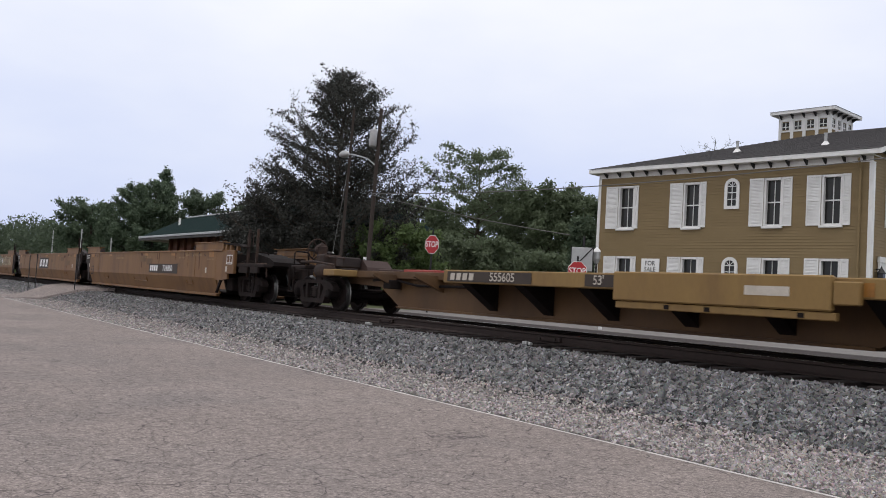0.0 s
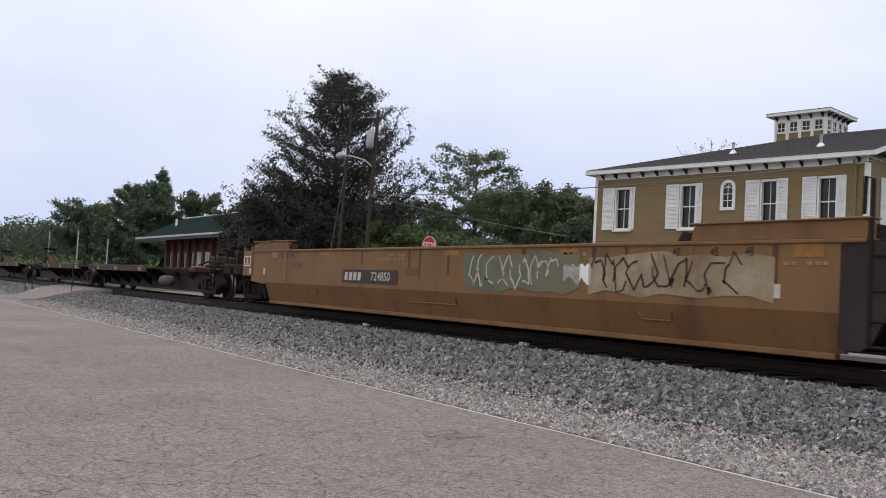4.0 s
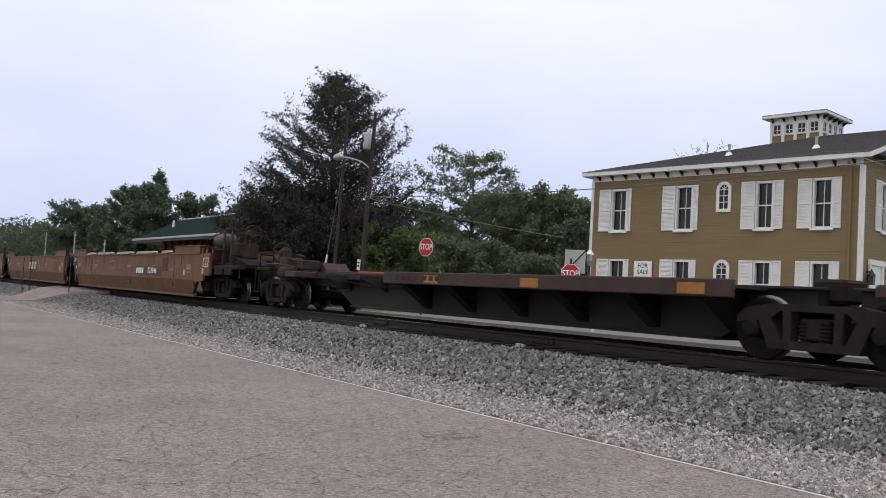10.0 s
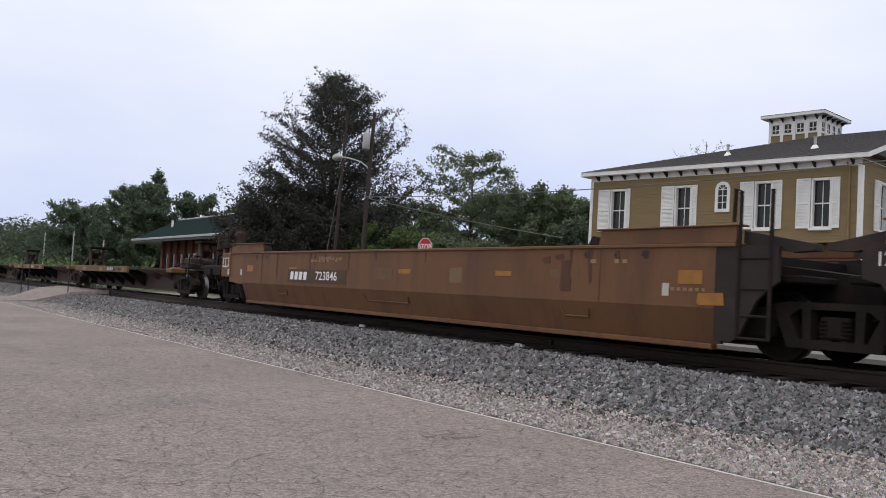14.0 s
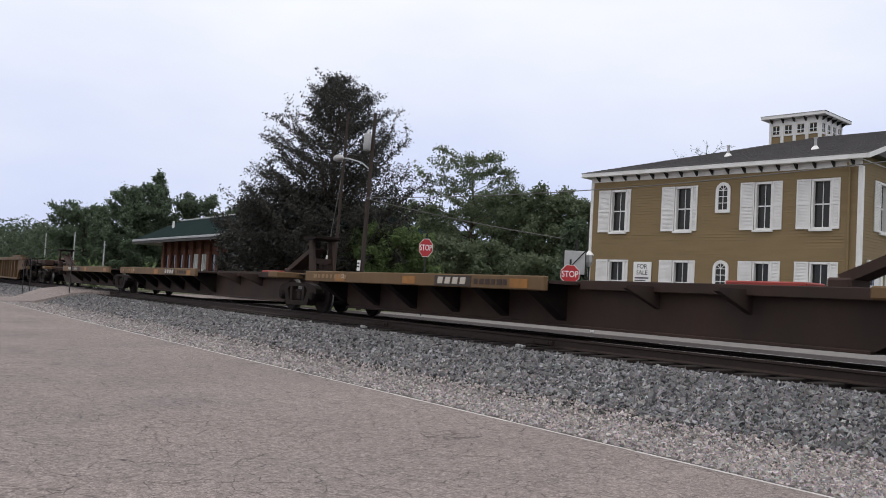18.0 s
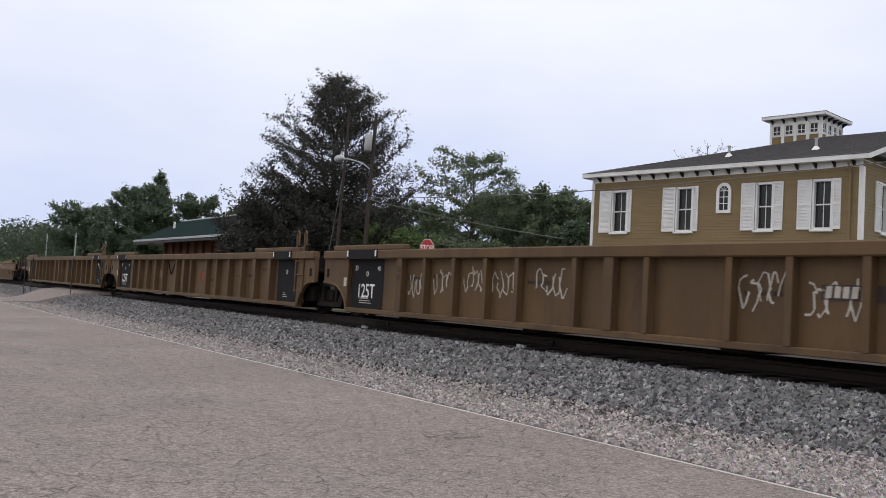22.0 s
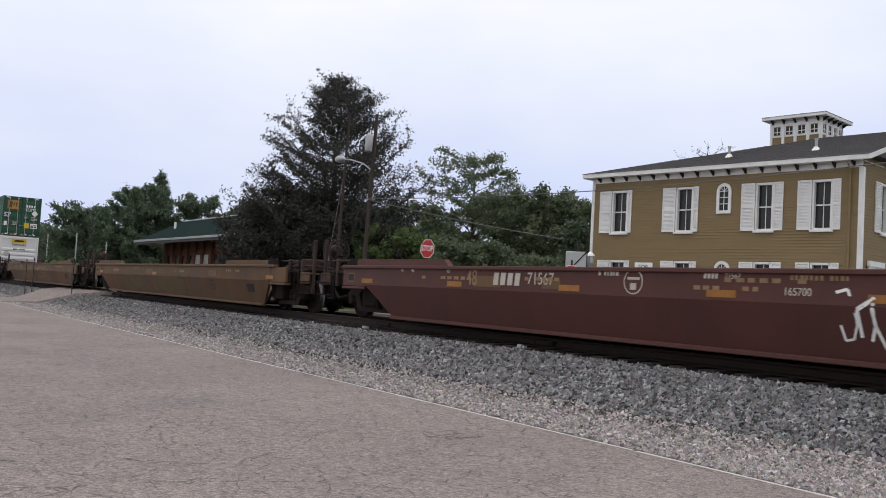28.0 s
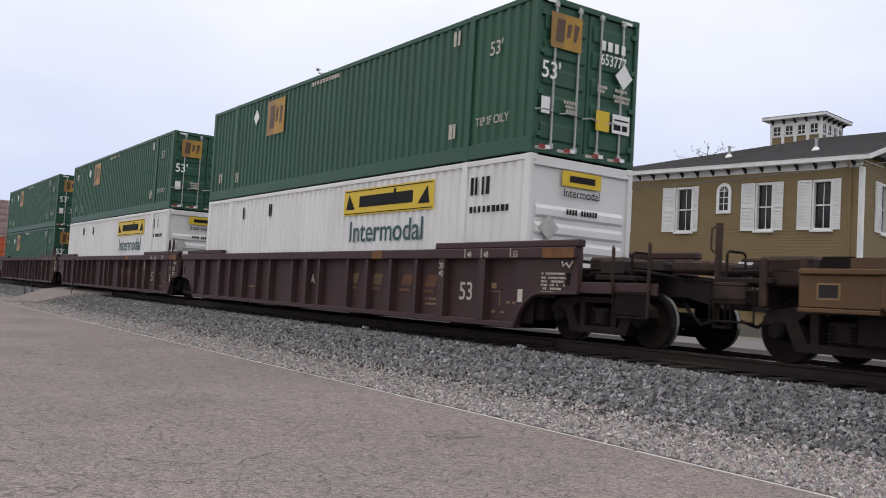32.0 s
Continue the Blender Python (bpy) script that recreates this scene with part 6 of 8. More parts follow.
    for i in range(9):
        # rust running down from the top chord
        x, w, z1 = r.uniform(-7.0, 7.6), r.uniform(0.03, 0.12), r.uniform(0.8, 1.3)
        run = [(x, zt - 0.04), (x + w, zt - 0.04), (x + w * 0.8, (zt + z1) / 2), (x + w * 0.9, z1 + 0.06), (x + w * 0.55, z1), (x + w * 0.35, z1 + 0.1), (x + w * 0.1, (zt + z1) / 2)]
        part("rust_streak", Geo().prism(run, y - 0.003, y + 0.002), RUST, car, "dark rust streak")
    for x, word in ((R0[1] + 0.25, "40"), (X0 + 1.0, "48"), (X0 + 1.35, "45"), (R1[0] + 0.4, "45"), (R1[0] + 0.95, "48"), (R1[0] - 0.25, "40")):
        write(word, 0.13, DARK_STENCIL, car, pose(x, y - 0.006, 1.37), "small dark painted length", 0.8)
    plate(car, "label", X1 - 0.9, X1 - 0.78, 0.79, 0.97, PALE, y, "small pale label", 0.004)
    plate(car, "label", X0 - 0.16, X0 - 0.04, 0.86, 1.03, PALE, -1.474, "small pale label", 0.004)
    if number:
        a, b = num_x
        plate(car, "number_panel", a, b, 0.73, 1.06, PANEL if paint is TAN else PANEL_TAN, y, "dark number panel")
        owner_bars(car, a + 0.15, a + 1.15, 0.80, 1.0, SIGN_WHITE, y)
        write(number, 0.21, SIGN_WHITE, car, pose((a + 1.3 + b - 0.15) / 2, y - 0.012, 0.90), "white car number", 1.3)
    if logo:
        plate(car, "logo_panel", -1.45, 1.24, 0.69, 1.29, PANEL, y, "dark logo panel")
        for x in (-1.27, -0.45, 0.37):
            part("logo_block", Geo().prism([(x, 0.79), (x + 0.52, 0.79), (x + 0.72, 1.19), (x + 0.2, 1.19)], y - 0.012, y - 0.008), SIGN_WHITE if paint is TAN else PALE, car, "white slanted logo block")
        part("logo_rule", Geo().box(-1.35, 1.15, y - 0.016, y - 0.0125, 0.90, 0.915).box(-1.35, 1.15, y - 0.016, y - 0.0125, 0.96, 0.975).box(-1.35, 1.15, y - 0.016, y - 0.0125, 1.02, 1.035), PANEL, car, "thin dark rules across the logo")
    if tag:
        write("53", 0.40, DARK_STENCIL, car, pose(-half + 2.02, y - 0.006, 0.70), "dark painted length", 1.0)
        write("125 T", 0.17, SIGN_WHITE, car, pose(-half + 0.98, -1.476, 1.30), "white stencilled tonnage", 0.9)
    if letter:
        write(letter, 0.24, DARK_STENCIL, car, pose(letter_x, y - 0.006, 0.90), "dark unit letter")
    for kind, x, z, w, h in extras:
        # spilled stains, pale patches and scribbles that set this unit apart
        if kind == "scribble":
            scrawl(car, x, z, w, h, INK, y - 0.008, seed * 3 + int(10 * w))
        else:
            pts = [(x, z + 0.03), (x + 0.04, z), (x + w, z + 0.01), (x + w - 0.02, z + h), (x + 0.02, z + h - 0.02)]
            part("patch", Geo().prism(pts, y - 0.005, y + 0.001), {"dark": RUST, "pale": PATCH_PALE, "yellow": REFLECT}[kind], car, {"dark": "dark stain", "pale": "pale patch", "yellow": "yellow reflector"}[kind])
    if pads:
        for x, w in ((-6.1, 0.85), (-4.2, 2.05), (-1.1, 1.85), (1.75, 2.05), (4.85, 0.7)):
            roll = lambda: Geo().prism([(0.0, 0.0), (w, 0.0), (w + 0.05, 0.05), (w - 0.02, 0.10), (0.10, 0.085)], -0.11, 0.09)
            part("pad", roll, TARP, car, "pale worn pad on the top chord", at=pose(x, -1.45, zt + 0.026), key=("pad", w))
    for d, on in ((-1, couple[0]), (1, couple[1])):
        if on:
            turned = pose(0, 0, 0) if d > 0 else Matrix.Diagonal((-1, 1, 1, 1))
            box = part("end_box", lambda: Geo().slab(half - 0.82, half - 0.16, -1.50, -1.40, 0.80, 1.50, 0.015), paint, car, "tan end box", at=turned, key=("hbox", d, q))
            e = half - 0.72
            part("panel_frame", lambda: Geo().box(e, e + 0.45, -1.51, -1.502, 1.34, 1.36).box(e, e + 0.45, -1.51, -1.502, 1.08, 1.1).box(e, e + 0.02, -1.51, -1.502, 1.1, 1.34).box(e + 0.43, e + 0.45, -1.51, -1.502, 1.1, 1.34).box(e + 0.24, e + 0.255, -1.51, -1.502, 1.14, 1.34).box(e, e + 0.45, -1.51, -1.502, 1.13, 1.14), SIGN_WHITE, box, "white square data frame", key=("pframe", q))
            plate(box, "label", half - 0.8, half - 0.66, 0.86, 1.02, PALE, -1.502, "small pale label", 0.004)
            part("end_housing", lambda: Geo().prism([(half - 0.14, 0.95), (half - 0.14, 1.46), (half + 0.5, 1.44), (half + 1.5, 1.30), (half + 1.9, 1.18), (half + 1.9, 1.08), (half + 0.3, 1.0)], -1.12, -0.3), NEAR_BLACK, car, "black end housing sloping to the coupler", at=turned, key=("ehouse", d, q))
            part("side_walk", lambda: Geo().slab(half - 0.1, half + 1.9, -1.42, -1.16, 1.02, 1.10, 0.01).slab(half + 0.1, half + 0.75, -1.44, -1.36, 0.84, 1.02, 0.01).slab(half + 0.95, half + 1.5, -1.44, -1.36, 0.84, 1.02, 0.01), GRIME, car, "side walkway with tan step plates", at=turned, key=("swalk", d, q))
            end_posts(car, d * (half + 0.3), d, 2.12)
    ends(car, c, half, front, rear, couple, brake, 0.46, 2.12, pads, 0.68)
    return car


def ends(car, c, half, front, rear, couple, brake, radius, brake_tall=2.12, big_tank=False, brake_out=1.2, rear_in=0.0):
    """Trucks, couplers and brake gear at the ends. couple: (rear, front) true where the unit ends in a coupler."""
    add_truck(car, rear + rear_in - c, rear + rear_in, 0.42 if couple[0] else radius)
    if couple[1]:
        add_truck(car, front - c, front, 0.42)
        coupler(car, half + 0.75, 1)
        part("draft_sill", lambda: Geo().slab(half - 0.4, half + 1.0, -0.3, 0.3, 0.72, 1.08, 0.03).slab(half + 0.1, half + 0.95, -1.3, 1.3, 1.02, 1.1, 0.015), GRIME, car, "end sill with walkway", key=("draft", 1, round(half, 1)))
    if couple[0]:
        coupler(car, -half - 0.75, -1)
        part("draft_sill", lambda: Geo().slab(-half - 1.0, -half + 0.4, -0.3, 0.3, 0.72, 1.08, 0.03).slab(-half - 0.95, -half - 0.1, -1.3, 1.3, 1.02, 1.1, 0.015), GRIME, car, "end sill with walkway", key=("draft", -1, round(half, 1)))
    if not couple[1]:
        part("pivot_casting", lambda: Geo().slab(half - 0.55, half - 0.05, -0.28, 0.28, 0.8, 1.12, 0.04), GRIME, car, "articulation casting", key=("pivot", round(half, 1)))
    for d, on in ((-1, couple[0]), (1, couple[1])):
        if on:
            hand = lambda: Geo().tube([(0.85, -1.25, 0.45), (0.85, -1.25, 1.42), (0.85, -1.2, 1.46), (0.85, -0.9, 1.46), (0.85, -0.85, 1.42), (0.85, -0.85, 1.05)], 0.02, 6)
            part("grab_iron", hand, NEAR_BLACK, car, "bent grab iron", at=pose(d * half, 0, 0) @ (Matrix() if d > 0 else Matrix.Diagonal((-1, 1, 1, 1))), key=("grab", d))
            part("step", lambda: Geo().box(0.7, 1.0, -1.32, -1.28, 0.4, 0.44).box(0.7, 0.73, -1.32, -1.28, 0.44, 1.05).box(0.97, 1.0, -1.32, -1.28, 0.44, 1.05), NEAR_BLACK, car, "hanging sill step", at=pose(d * half - (1.7 if d < 0 else 0), 0, 0), key=("step", 1))
    for d, on in ((-1, couple[0]), (1, couple[1])):
        if on and brake != d:
            base = pose(d * half, 0, 0) if d > 0 else pose(d * half, 0, 0) @ Matrix.Diagonal((-1, 1, 1, 1))
            part("lever_box", lambda: Geo().slab(-0.3, 0.5, -1.05, -0.55, 1.08, 1.4, 0.04), END_RUST, car, "rusty brake lever box", at=base, key=("lbox", d))
            part("brake_cylinder", lambda: Geo().lathe([(0.0, -0.35), (0.14, -0.34), (0.15, -0.3), (0.15, 0.2), (0.06, 0.28), (0.05, 0.6), (0.0, 0.61)], 12, "x", (0.7, -0.5, 1.24)), GRIME, car, "brake cylinder", at=base, key=("bcyl", d), smooth=True)
            part("brake_pipe", lambda: Geo().tube([(-0.9, -1.15, 1.1), (0.0, -1.18, 1.2), (0.9, -1.1, 1.18), (1.5, -0.6, 1.08)], 0.028, 6), GRIME, car, "bent brake pipe", at=base, key=("bpipe2", d))
    if brake:
        brake_gear(car, brake * (half + brake_out), brake, brake_tall, big_tank)


RIBS = (-7.05, -6.03, -5.1, -4.1, -3.1, -2.2, -0.76, 0, 0.76, 2.2, 3.1, 4.1, 5.1, 6.03, 7.05)


def ribbed_well(label, front, rear, seed, paint, couple=(0, 0), brake=None, number="", tags=True, graffiti=0, dark_panel=True, num_x=3.75, panels=(0,), red_logo=False):
    """A ribbed-side well unit with a heavy top rail and dark end data panels."""
    c, half = (front + rear) / 2, (front - rear) / 2
    car = thing("ribbed_well_car", pose(c, TRACK_Y, 0), label, "freight car", "train of cars")
    MOVING.append((car, c, 0.0))
    zt, q = 1.52, round(half, 2)
    X0, X1 = -half + (1.64 if couple[0] else 1.6), half - (1.64 if couple[1] else 1.0)
    shell = side_shell(X0, X1, zt, 0.2, 0.9, 1.36, 1.36)
    for s in (-1, 1):
        part("side_panel", lambda: shell(s), paint, car, "recessed side sheet", key=("rshell", s, q, couple))
        part("top_rail", lambda: Geo().slab(-half + 0.45, half - 0.12, s * 1.44 - 0.1, s * 1.44 + 0.1, zt - 0.17, zt + 0.02, 0.02), paint, car, "heavy top rail", key=("rtop", s, q))
        part("bottom_sill", lambda: Geo().slab(X0, X1, s * 1.42 - 0.09, s * 1.42 + 0.09, 0.14, 0.24, 0.012), paint, car, "bottom sill", key=("rsill", s, q, couple))
        for x in (RIBS[1:] if 0 in panels else RIBS) if dark_panel else RIBS[1:-1] + (-7.3, 7.32):
            wide = 0.2 if abs(x) > 5.5 or x == 0 else 0.1
            rib = lambda: Geo().prism([(-wide / 2, zt - 0.17), (wide / 2, zt - 0.17), (wide / 2, 0.25), (-wide / 2, 0.25)], s * 1.44 - 0.08, s * 1.44 + 0.08)
            part("rib", rib, paint, car, at=pose(x, 0, 0), key=("rib", s, wide))
        for a, b, k in ((-half + 0.9, -5.9, 0), (6.0 if dark_panel else 5.75, half - (1.0 if dark_panel else 0.06), 1)):
            part("end_riser", lambda: Geo().slab(a, b, s * 1.43 - 0.08, s * 1.43 + 0.08, zt + 0.02, zt + 0.14, 0.02), paint, car, "raised end section", key=("rriser", s, k, q, dark_panel))
        for d in (-1, 1):
            if d > 0:
                e = half - 0.1
                pts = [(X1, 0.2), (X1 + 0.1, 0.42), (X1 + 0.26, 0.60), (X1 + 0.46, 0.73), (X1 + 0.6, 0.77), (e, 0.79), (e, 1.42), (e - 0.1, zt), (X1, zt)]
            else:
                e = -half + 0.43
                pts = [(X0, 0.2), (X0 - 0.1, 0.42), (X0 - 0.28, 0.60), (X0 - 0.52, 0.73), (X0 - 0.8, 0.77), (e, 0.79), (e, 1.42), (e + 0.1, zt), (X0, zt)]
            gus = part("end_gusset", lambda: Geo().prism(pts, s * 1.42 - 0.05, s * 1.42 + 0.05), paint, car, "arched end plate over the truck", key=("rgus", s, d, q, couple))
            lip = pts[:6]
            part("arch_lip", lambda: Geo().tube([(x, s * 1.47, z) for x, z in lip], 0.03, 6), paint, gus, "rolled arch edge", key=("rlip", s, d, q, couple))
            part("lift_slot", lambda: Geo().slab(-0.05, 0.05, s * 1.475 - 0.006, s * 1.475 + 0.006, 0.92, 1.12, 0.004), NEAR_BLACK, gus, "dark lifting slot", at=pose(half - 0.32 if d > 0 else -half + 0.62, 0, 0), key=("rslot", s))
            # added dark plate: closes the arch opening and hides the container end
            part("inner_web", lambda: Geo().box(min(d * 7.6, d * (half - 1.3)), max(d * 7.6, d * (half - 1.3)), s * 1.325 - 0.008, s * 1.325 + 0.008, 0.24, 1.42), NEAR_BLACK, car, "black inner web", key=("rweb", s, d, q))
    well_core(car, paint, half, 1.44, -half + 1.75, half - (1.7 if couple[1] else 1.1))
    y = -1.367
    plate(car, "label", X0 - 0.17 if dark_panel else X1 + 0.06, X0 - 0.04 if dark_panel else X1 + 0.19, 0.72 if dark_panel else 0.60, 0.92 if dark_panel else 0.82, PALE, -1.473, "small white label", 0.004)
    if dark_panel:
        for a, b in [((X0 + 0.05, X0 + 1.42), (half - 2.47, half - 1.34))[k] for k in panels]:
            panel = plate(car, "data_panel", a, b, 0.19, 1.35, SLATE, y, "dark data panel")
            g = Geo()
            rr = random.Random(seed)
            for i in range(3):
                z = 0.36 + i * 0.05
                g.box(a + 0.38, b - 0.48 - 0.06 * i, y - 0.012, y - 0.008, z, z + 0.016)
            part("stencil", g, PALE, car, "unreadable white data lines")
            plate(car, "data_panel", a, b, 1.345, 1.545, SLATE, -1.546, "dark data panel on the rail")
            for x in (a + 0.02, b - 0.1):
                plate(car, "white_bar", x, x + 0.05, 1.40, 1.53, SIGN_WHITE, -1.56, "white end mark")
            part("seal", Geo().lathe([(0.03, -0.004), (0.055, -0.004), (0.06, 0.0)], 16, "y", ((a + b) / 2, y - 0.008, 1.02)), PALE, car, "round white seal")
        if 0 in panels:
            write("125T", 0.32, SIGN_WHITE, car, pose(X0 + 0.70, y - 0.014, 0.62), "white stencilled tonnage", 0.85)
            write("53", 0.11, SIGN_WHITE, car, pose(X0 + 0.25, y - 0.014, 1.14), "white stencilled length", 0.9)
            write("48", 0.1, SIGN_WHITE, car, pose(X0 + 1.24, y - 0.014, 1.14), "white stencilled length", 0.9)
        else:
            write("48", 0.13, SIGN_WHITE, car, pose(half - 2.1, y - 0.014, 1.14), "white stencilled length", 0.9)
    if tags and dark_panel:
        write("53", 0.32, DARK_STENCIL, car, pose(half - 3.05, y - 0.008, 0.74), "painted length", 0.9)
    if tags:
        for word, z in (("20", 1.12 if dark_panel else 1.21), ("40", 0.94 if dark_panel else 1.06)):
            write(word, 0.12, DARK_STENCIL if dark_panel else PALE, car, pose(-6.03 if dark_panel and 0 in panels else 6.03, -1.528, z), "small painted length", 0.9)
    if red_logo:
        for i in range(3):
            x = 1.08 + i * 0.35
            part("logo_block", Geo().prism([(x, 0.69), (x + 0.27, 0.69), (x + 0.33, 0.95), (x + 0.06, 0.95)], y - 0.006, y - 0.001), FADED_RED, car, "faded red slanted logo block")
    if not dark_panel:
        write("53", 0.35, PALE, car, pose(6.68, y - 0.008, 0.73), "pale painted length", 0.95)
        for x, mat in ((2.0, LOGO_TAN), (3.05, LOGO_TAN), (4.28, LOGO_RUST), (5.18, LOGO_RUST)):
            logo = part("logo_block", Geo().prism([(x + 0.06, 0.80), (x + 0.46, 0.80), (x + 0.56, 1.04), (x + 0.16, 1.04)], y - 0.006, y - 0.001), mat, car, "faded slanted logo block")
            part("logo_rule", Geo().box(x, x + 0.42, y - 0.006, y - 0.001, 0.68, 0.74), mat, logo, "faded rule under the logo")
        write("A", 0.24, PALE, car, pose(0.18, y - 0.006, 0.86), "pale unit letter")
        for x, word in ((6.95, "48"), (7.46, "48"), (8.3, "53")):
            write(word, 0.11, PALE, car, pose(x, -1.545, 1.42), "small pale length", 0.9)
            plate(car, "white_bar", x - 0.14, x - 0.12, 1.36, 1.53, PALE, -1.545, "thin pale mark")
        for x0, x1 in ((9.02, half - 0.14), (3.36, 3.78)):
            plate(car, "rail_patch", x0, x1, 1.36, 1.52, RAIL_ORANGE, -1.545, "rust-orange patch on the rail", 0.003)
        part("stencil", Geo().box(7.34, 7.72, y - 0.006, y - 0.002, 0.76, 0.775).box(7.34, 7.355, y - 0.006, y - 0.002, 0.5, 0.76).box(7.705, 7.72, y - 0.006, y - 0.002, 0.5, 0.76).box(7.45, 7.6, y - 0.006, y - 0.002, 0.82, 0.92), FADED, car, "faint square test mark")
        for k, (x1, z) in enumerate(((9.52, 1.10), (9.58, 1.03), (9.5, 0.97), (9.55, 0.91), (9.45, 0.85), (9.3, 0.79))):
            stripes(car, 8.95, x1, z, 0.036, 11, PALE, -1.474, random.Random(seed + k))
        part("rope_hook", lambda: Geo().tube([(half - 0.45, -1.5, 1.3), (half - 0.4, -1.52, 1.22), (half - 0.33, -1.52, 1.28), (half - 0.26, -1.52, 1.2), (half - 0.2, -1.5, 1.3)], 0.014, 5), PALE, car, "pale bent hook", key=("rhook", q))
    if number:
        plate(car, "number_panel", num_x, num_x + 1.5, 0.83, 1.02, PANEL, y, "dark number panel")
        owner_bars(car, num_x + 0.06, num_x + 0.5, 0.86, 1.0, PALE, y)
        write(number, 0.15, PALE, car, pose(num_x + 1.08, y - 0.012, 0.93), "white car number", 0.85)
    r = random.Random(seed)
    if dark_panel:
        for i in range(6):
            x = RIBS[r.randrange(1, 6)] * r.choice((-1, 1))
            stripes(car, x + 0.15, x + 0.75, r.uniform(0.5, 1.15), 0.06, 7, DARK_STENCIL, y, r)
    else:
        for x, z in ((5.3, 0.56), (5.3, 0.46), (7.5, 0.4), (7.9, 0.58), (-3.9, 0.6)):
            stripes(car, x, x + 0.42, z, 0.045, 7, FADED, y, r)
    for i in range(graffiti):
        scrawl(car, (-5.5, -4.55, -3.55, -1.45, -2.65, 2.65, 3.6, 0.4)[i % 8], r.uniform(0.8, 1.0), 0.75, 0.5, PALE, y - 0.006, seed * 10 + i)
    if red_logo:
        part("chain", lambda: Geo().tube([(-0.4, 0, 0.48), (-0.2, 0, 0.2), (-0.04, 0, 0.02), (0, 0, 0), (0.04, 0, 0.02), (0.2, 0, 0.2), (0.4, 0, 0.48)], 0.022, 6), NEAR_BLACK, car, "hanging dark chain", at=pose(-1.5, -1.42, 0.84), key="vhook")
        plate(car, "patch", -3.0, -2.5, 0.70, 1.06, PATCH_PALE, y, "pale square patch", 0.004)
    if couple[1]:
        for dx, z0, z1 in ((0.65, 0.8, 1.52), (1.38, 0.46, 1.56)):
            part("ladder_rail", lambda: Geo().slab(-0.022, 0.022, -1.475, -1.43, z0, z1, 0.008).tube([(-0.05, -1.43, z1 - 0.06), (-0.03, -1.45, z1 + 0.01), (0.0, -1.45, z1 + 0.02)], 0.012, 5), END_RUST, car, "worn steel ladder rail", at=pose(half + dx, 0, 0), key=("lrail", dx))
        part("hanging_step", lambda: Geo().tube([(0.68, -1.45, 0.86), (0.68, -1.45, 0.46), (1.36, -1.45, 0.46)], 0.018, 6).box(0.68, 1.36, -1.47, -1.44, 0.82, 0.85).box(0.72, 1.33, -1.44, -1.425, 0.5, 0.8), NEAR_BLACK, car, "hanging stirrup step with a back plate", at=pose(half, 0, 0), key="rstirrup")
        part("sloped_sill", lambda: Geo().prism([(-0.1, 1.24), (1.0, 1.16), (2.05, 0.98), (2.05, 0.66), (1.3, 0.82), (0.2, 0.78)], -0.55, 0.55).prism([(0.3, 1.26), (1.2, 1.2), (1.2, 1.3), (0.3, 1.36)], -0.95, 0.95), DARK_END, car, "sloped draft sill", at=pose(half, 0, 0), key="rslope")
        part("end_gear", lambda: Geo().slab(1.3, 2.0, -0.9, 0.4, 1.18, 1.36, 0.04), END_RUST, car, "rusty end gear housing", at=pose(half, 0, 0), key="rgear")
        part("valve_box", lambda: Geo().slab(0.1, 0.6, -1.2, -0.5, 1.1, 1.36, 0.04), DARK_END, car, "dark valve box", at=pose(half, 0, 0), key="rvalve")
    else:
        part("ladder", lambda: Geo().tube([(0, 0, 0.5), (0, 0, 2.0), (0.06, 0, 2.06), (0.12, 0, 2.0), (0.12, 0, 1.7)], 0.025, 6).tube([(0.42, 0, 0.5), (0.42, 0, 2.0), (0.48, 0, 2.06), (0.54, 0, 2.0), (0.54, 0, 1.7)], 0.025, 6)
             .rod((0, 0, 1.3), (0.42, 0, 1.3), 0.02, n=6).rod((0, 0, 0.95), (0.42, 0, 0.95), 0.02, n=6).rod((0, 0, 0.55), (0.42, 0, 0.55), 0.02, n=6), paint, car, "end ladder with looped grab rails", at=pose(half - 1.13, -1.50, 0), key="rladder")
    for d, on in ((-1, couple[0]), (1, couple[1])):
        if on:
            if d < 0:
                end_posts(car, d * (half + 0.9), d, 1.42)
            part("end_step", lambda: Geo().slab(half - 0.1, half + 1.5, -1.42, -1.36, 0.80, 0.98, 0.01), paint, car, "end side sill", at=pose(0, 0, 0) if d > 0 else Matrix.Diagonal((-1, 1, 1, 1)), key=("rest", d, q))
    ends(car, c, half, front, rear, couple, brake, 0.46)
    return car


LEAN = 19.4          # degrees by which the lower plates of the low wells lean inward


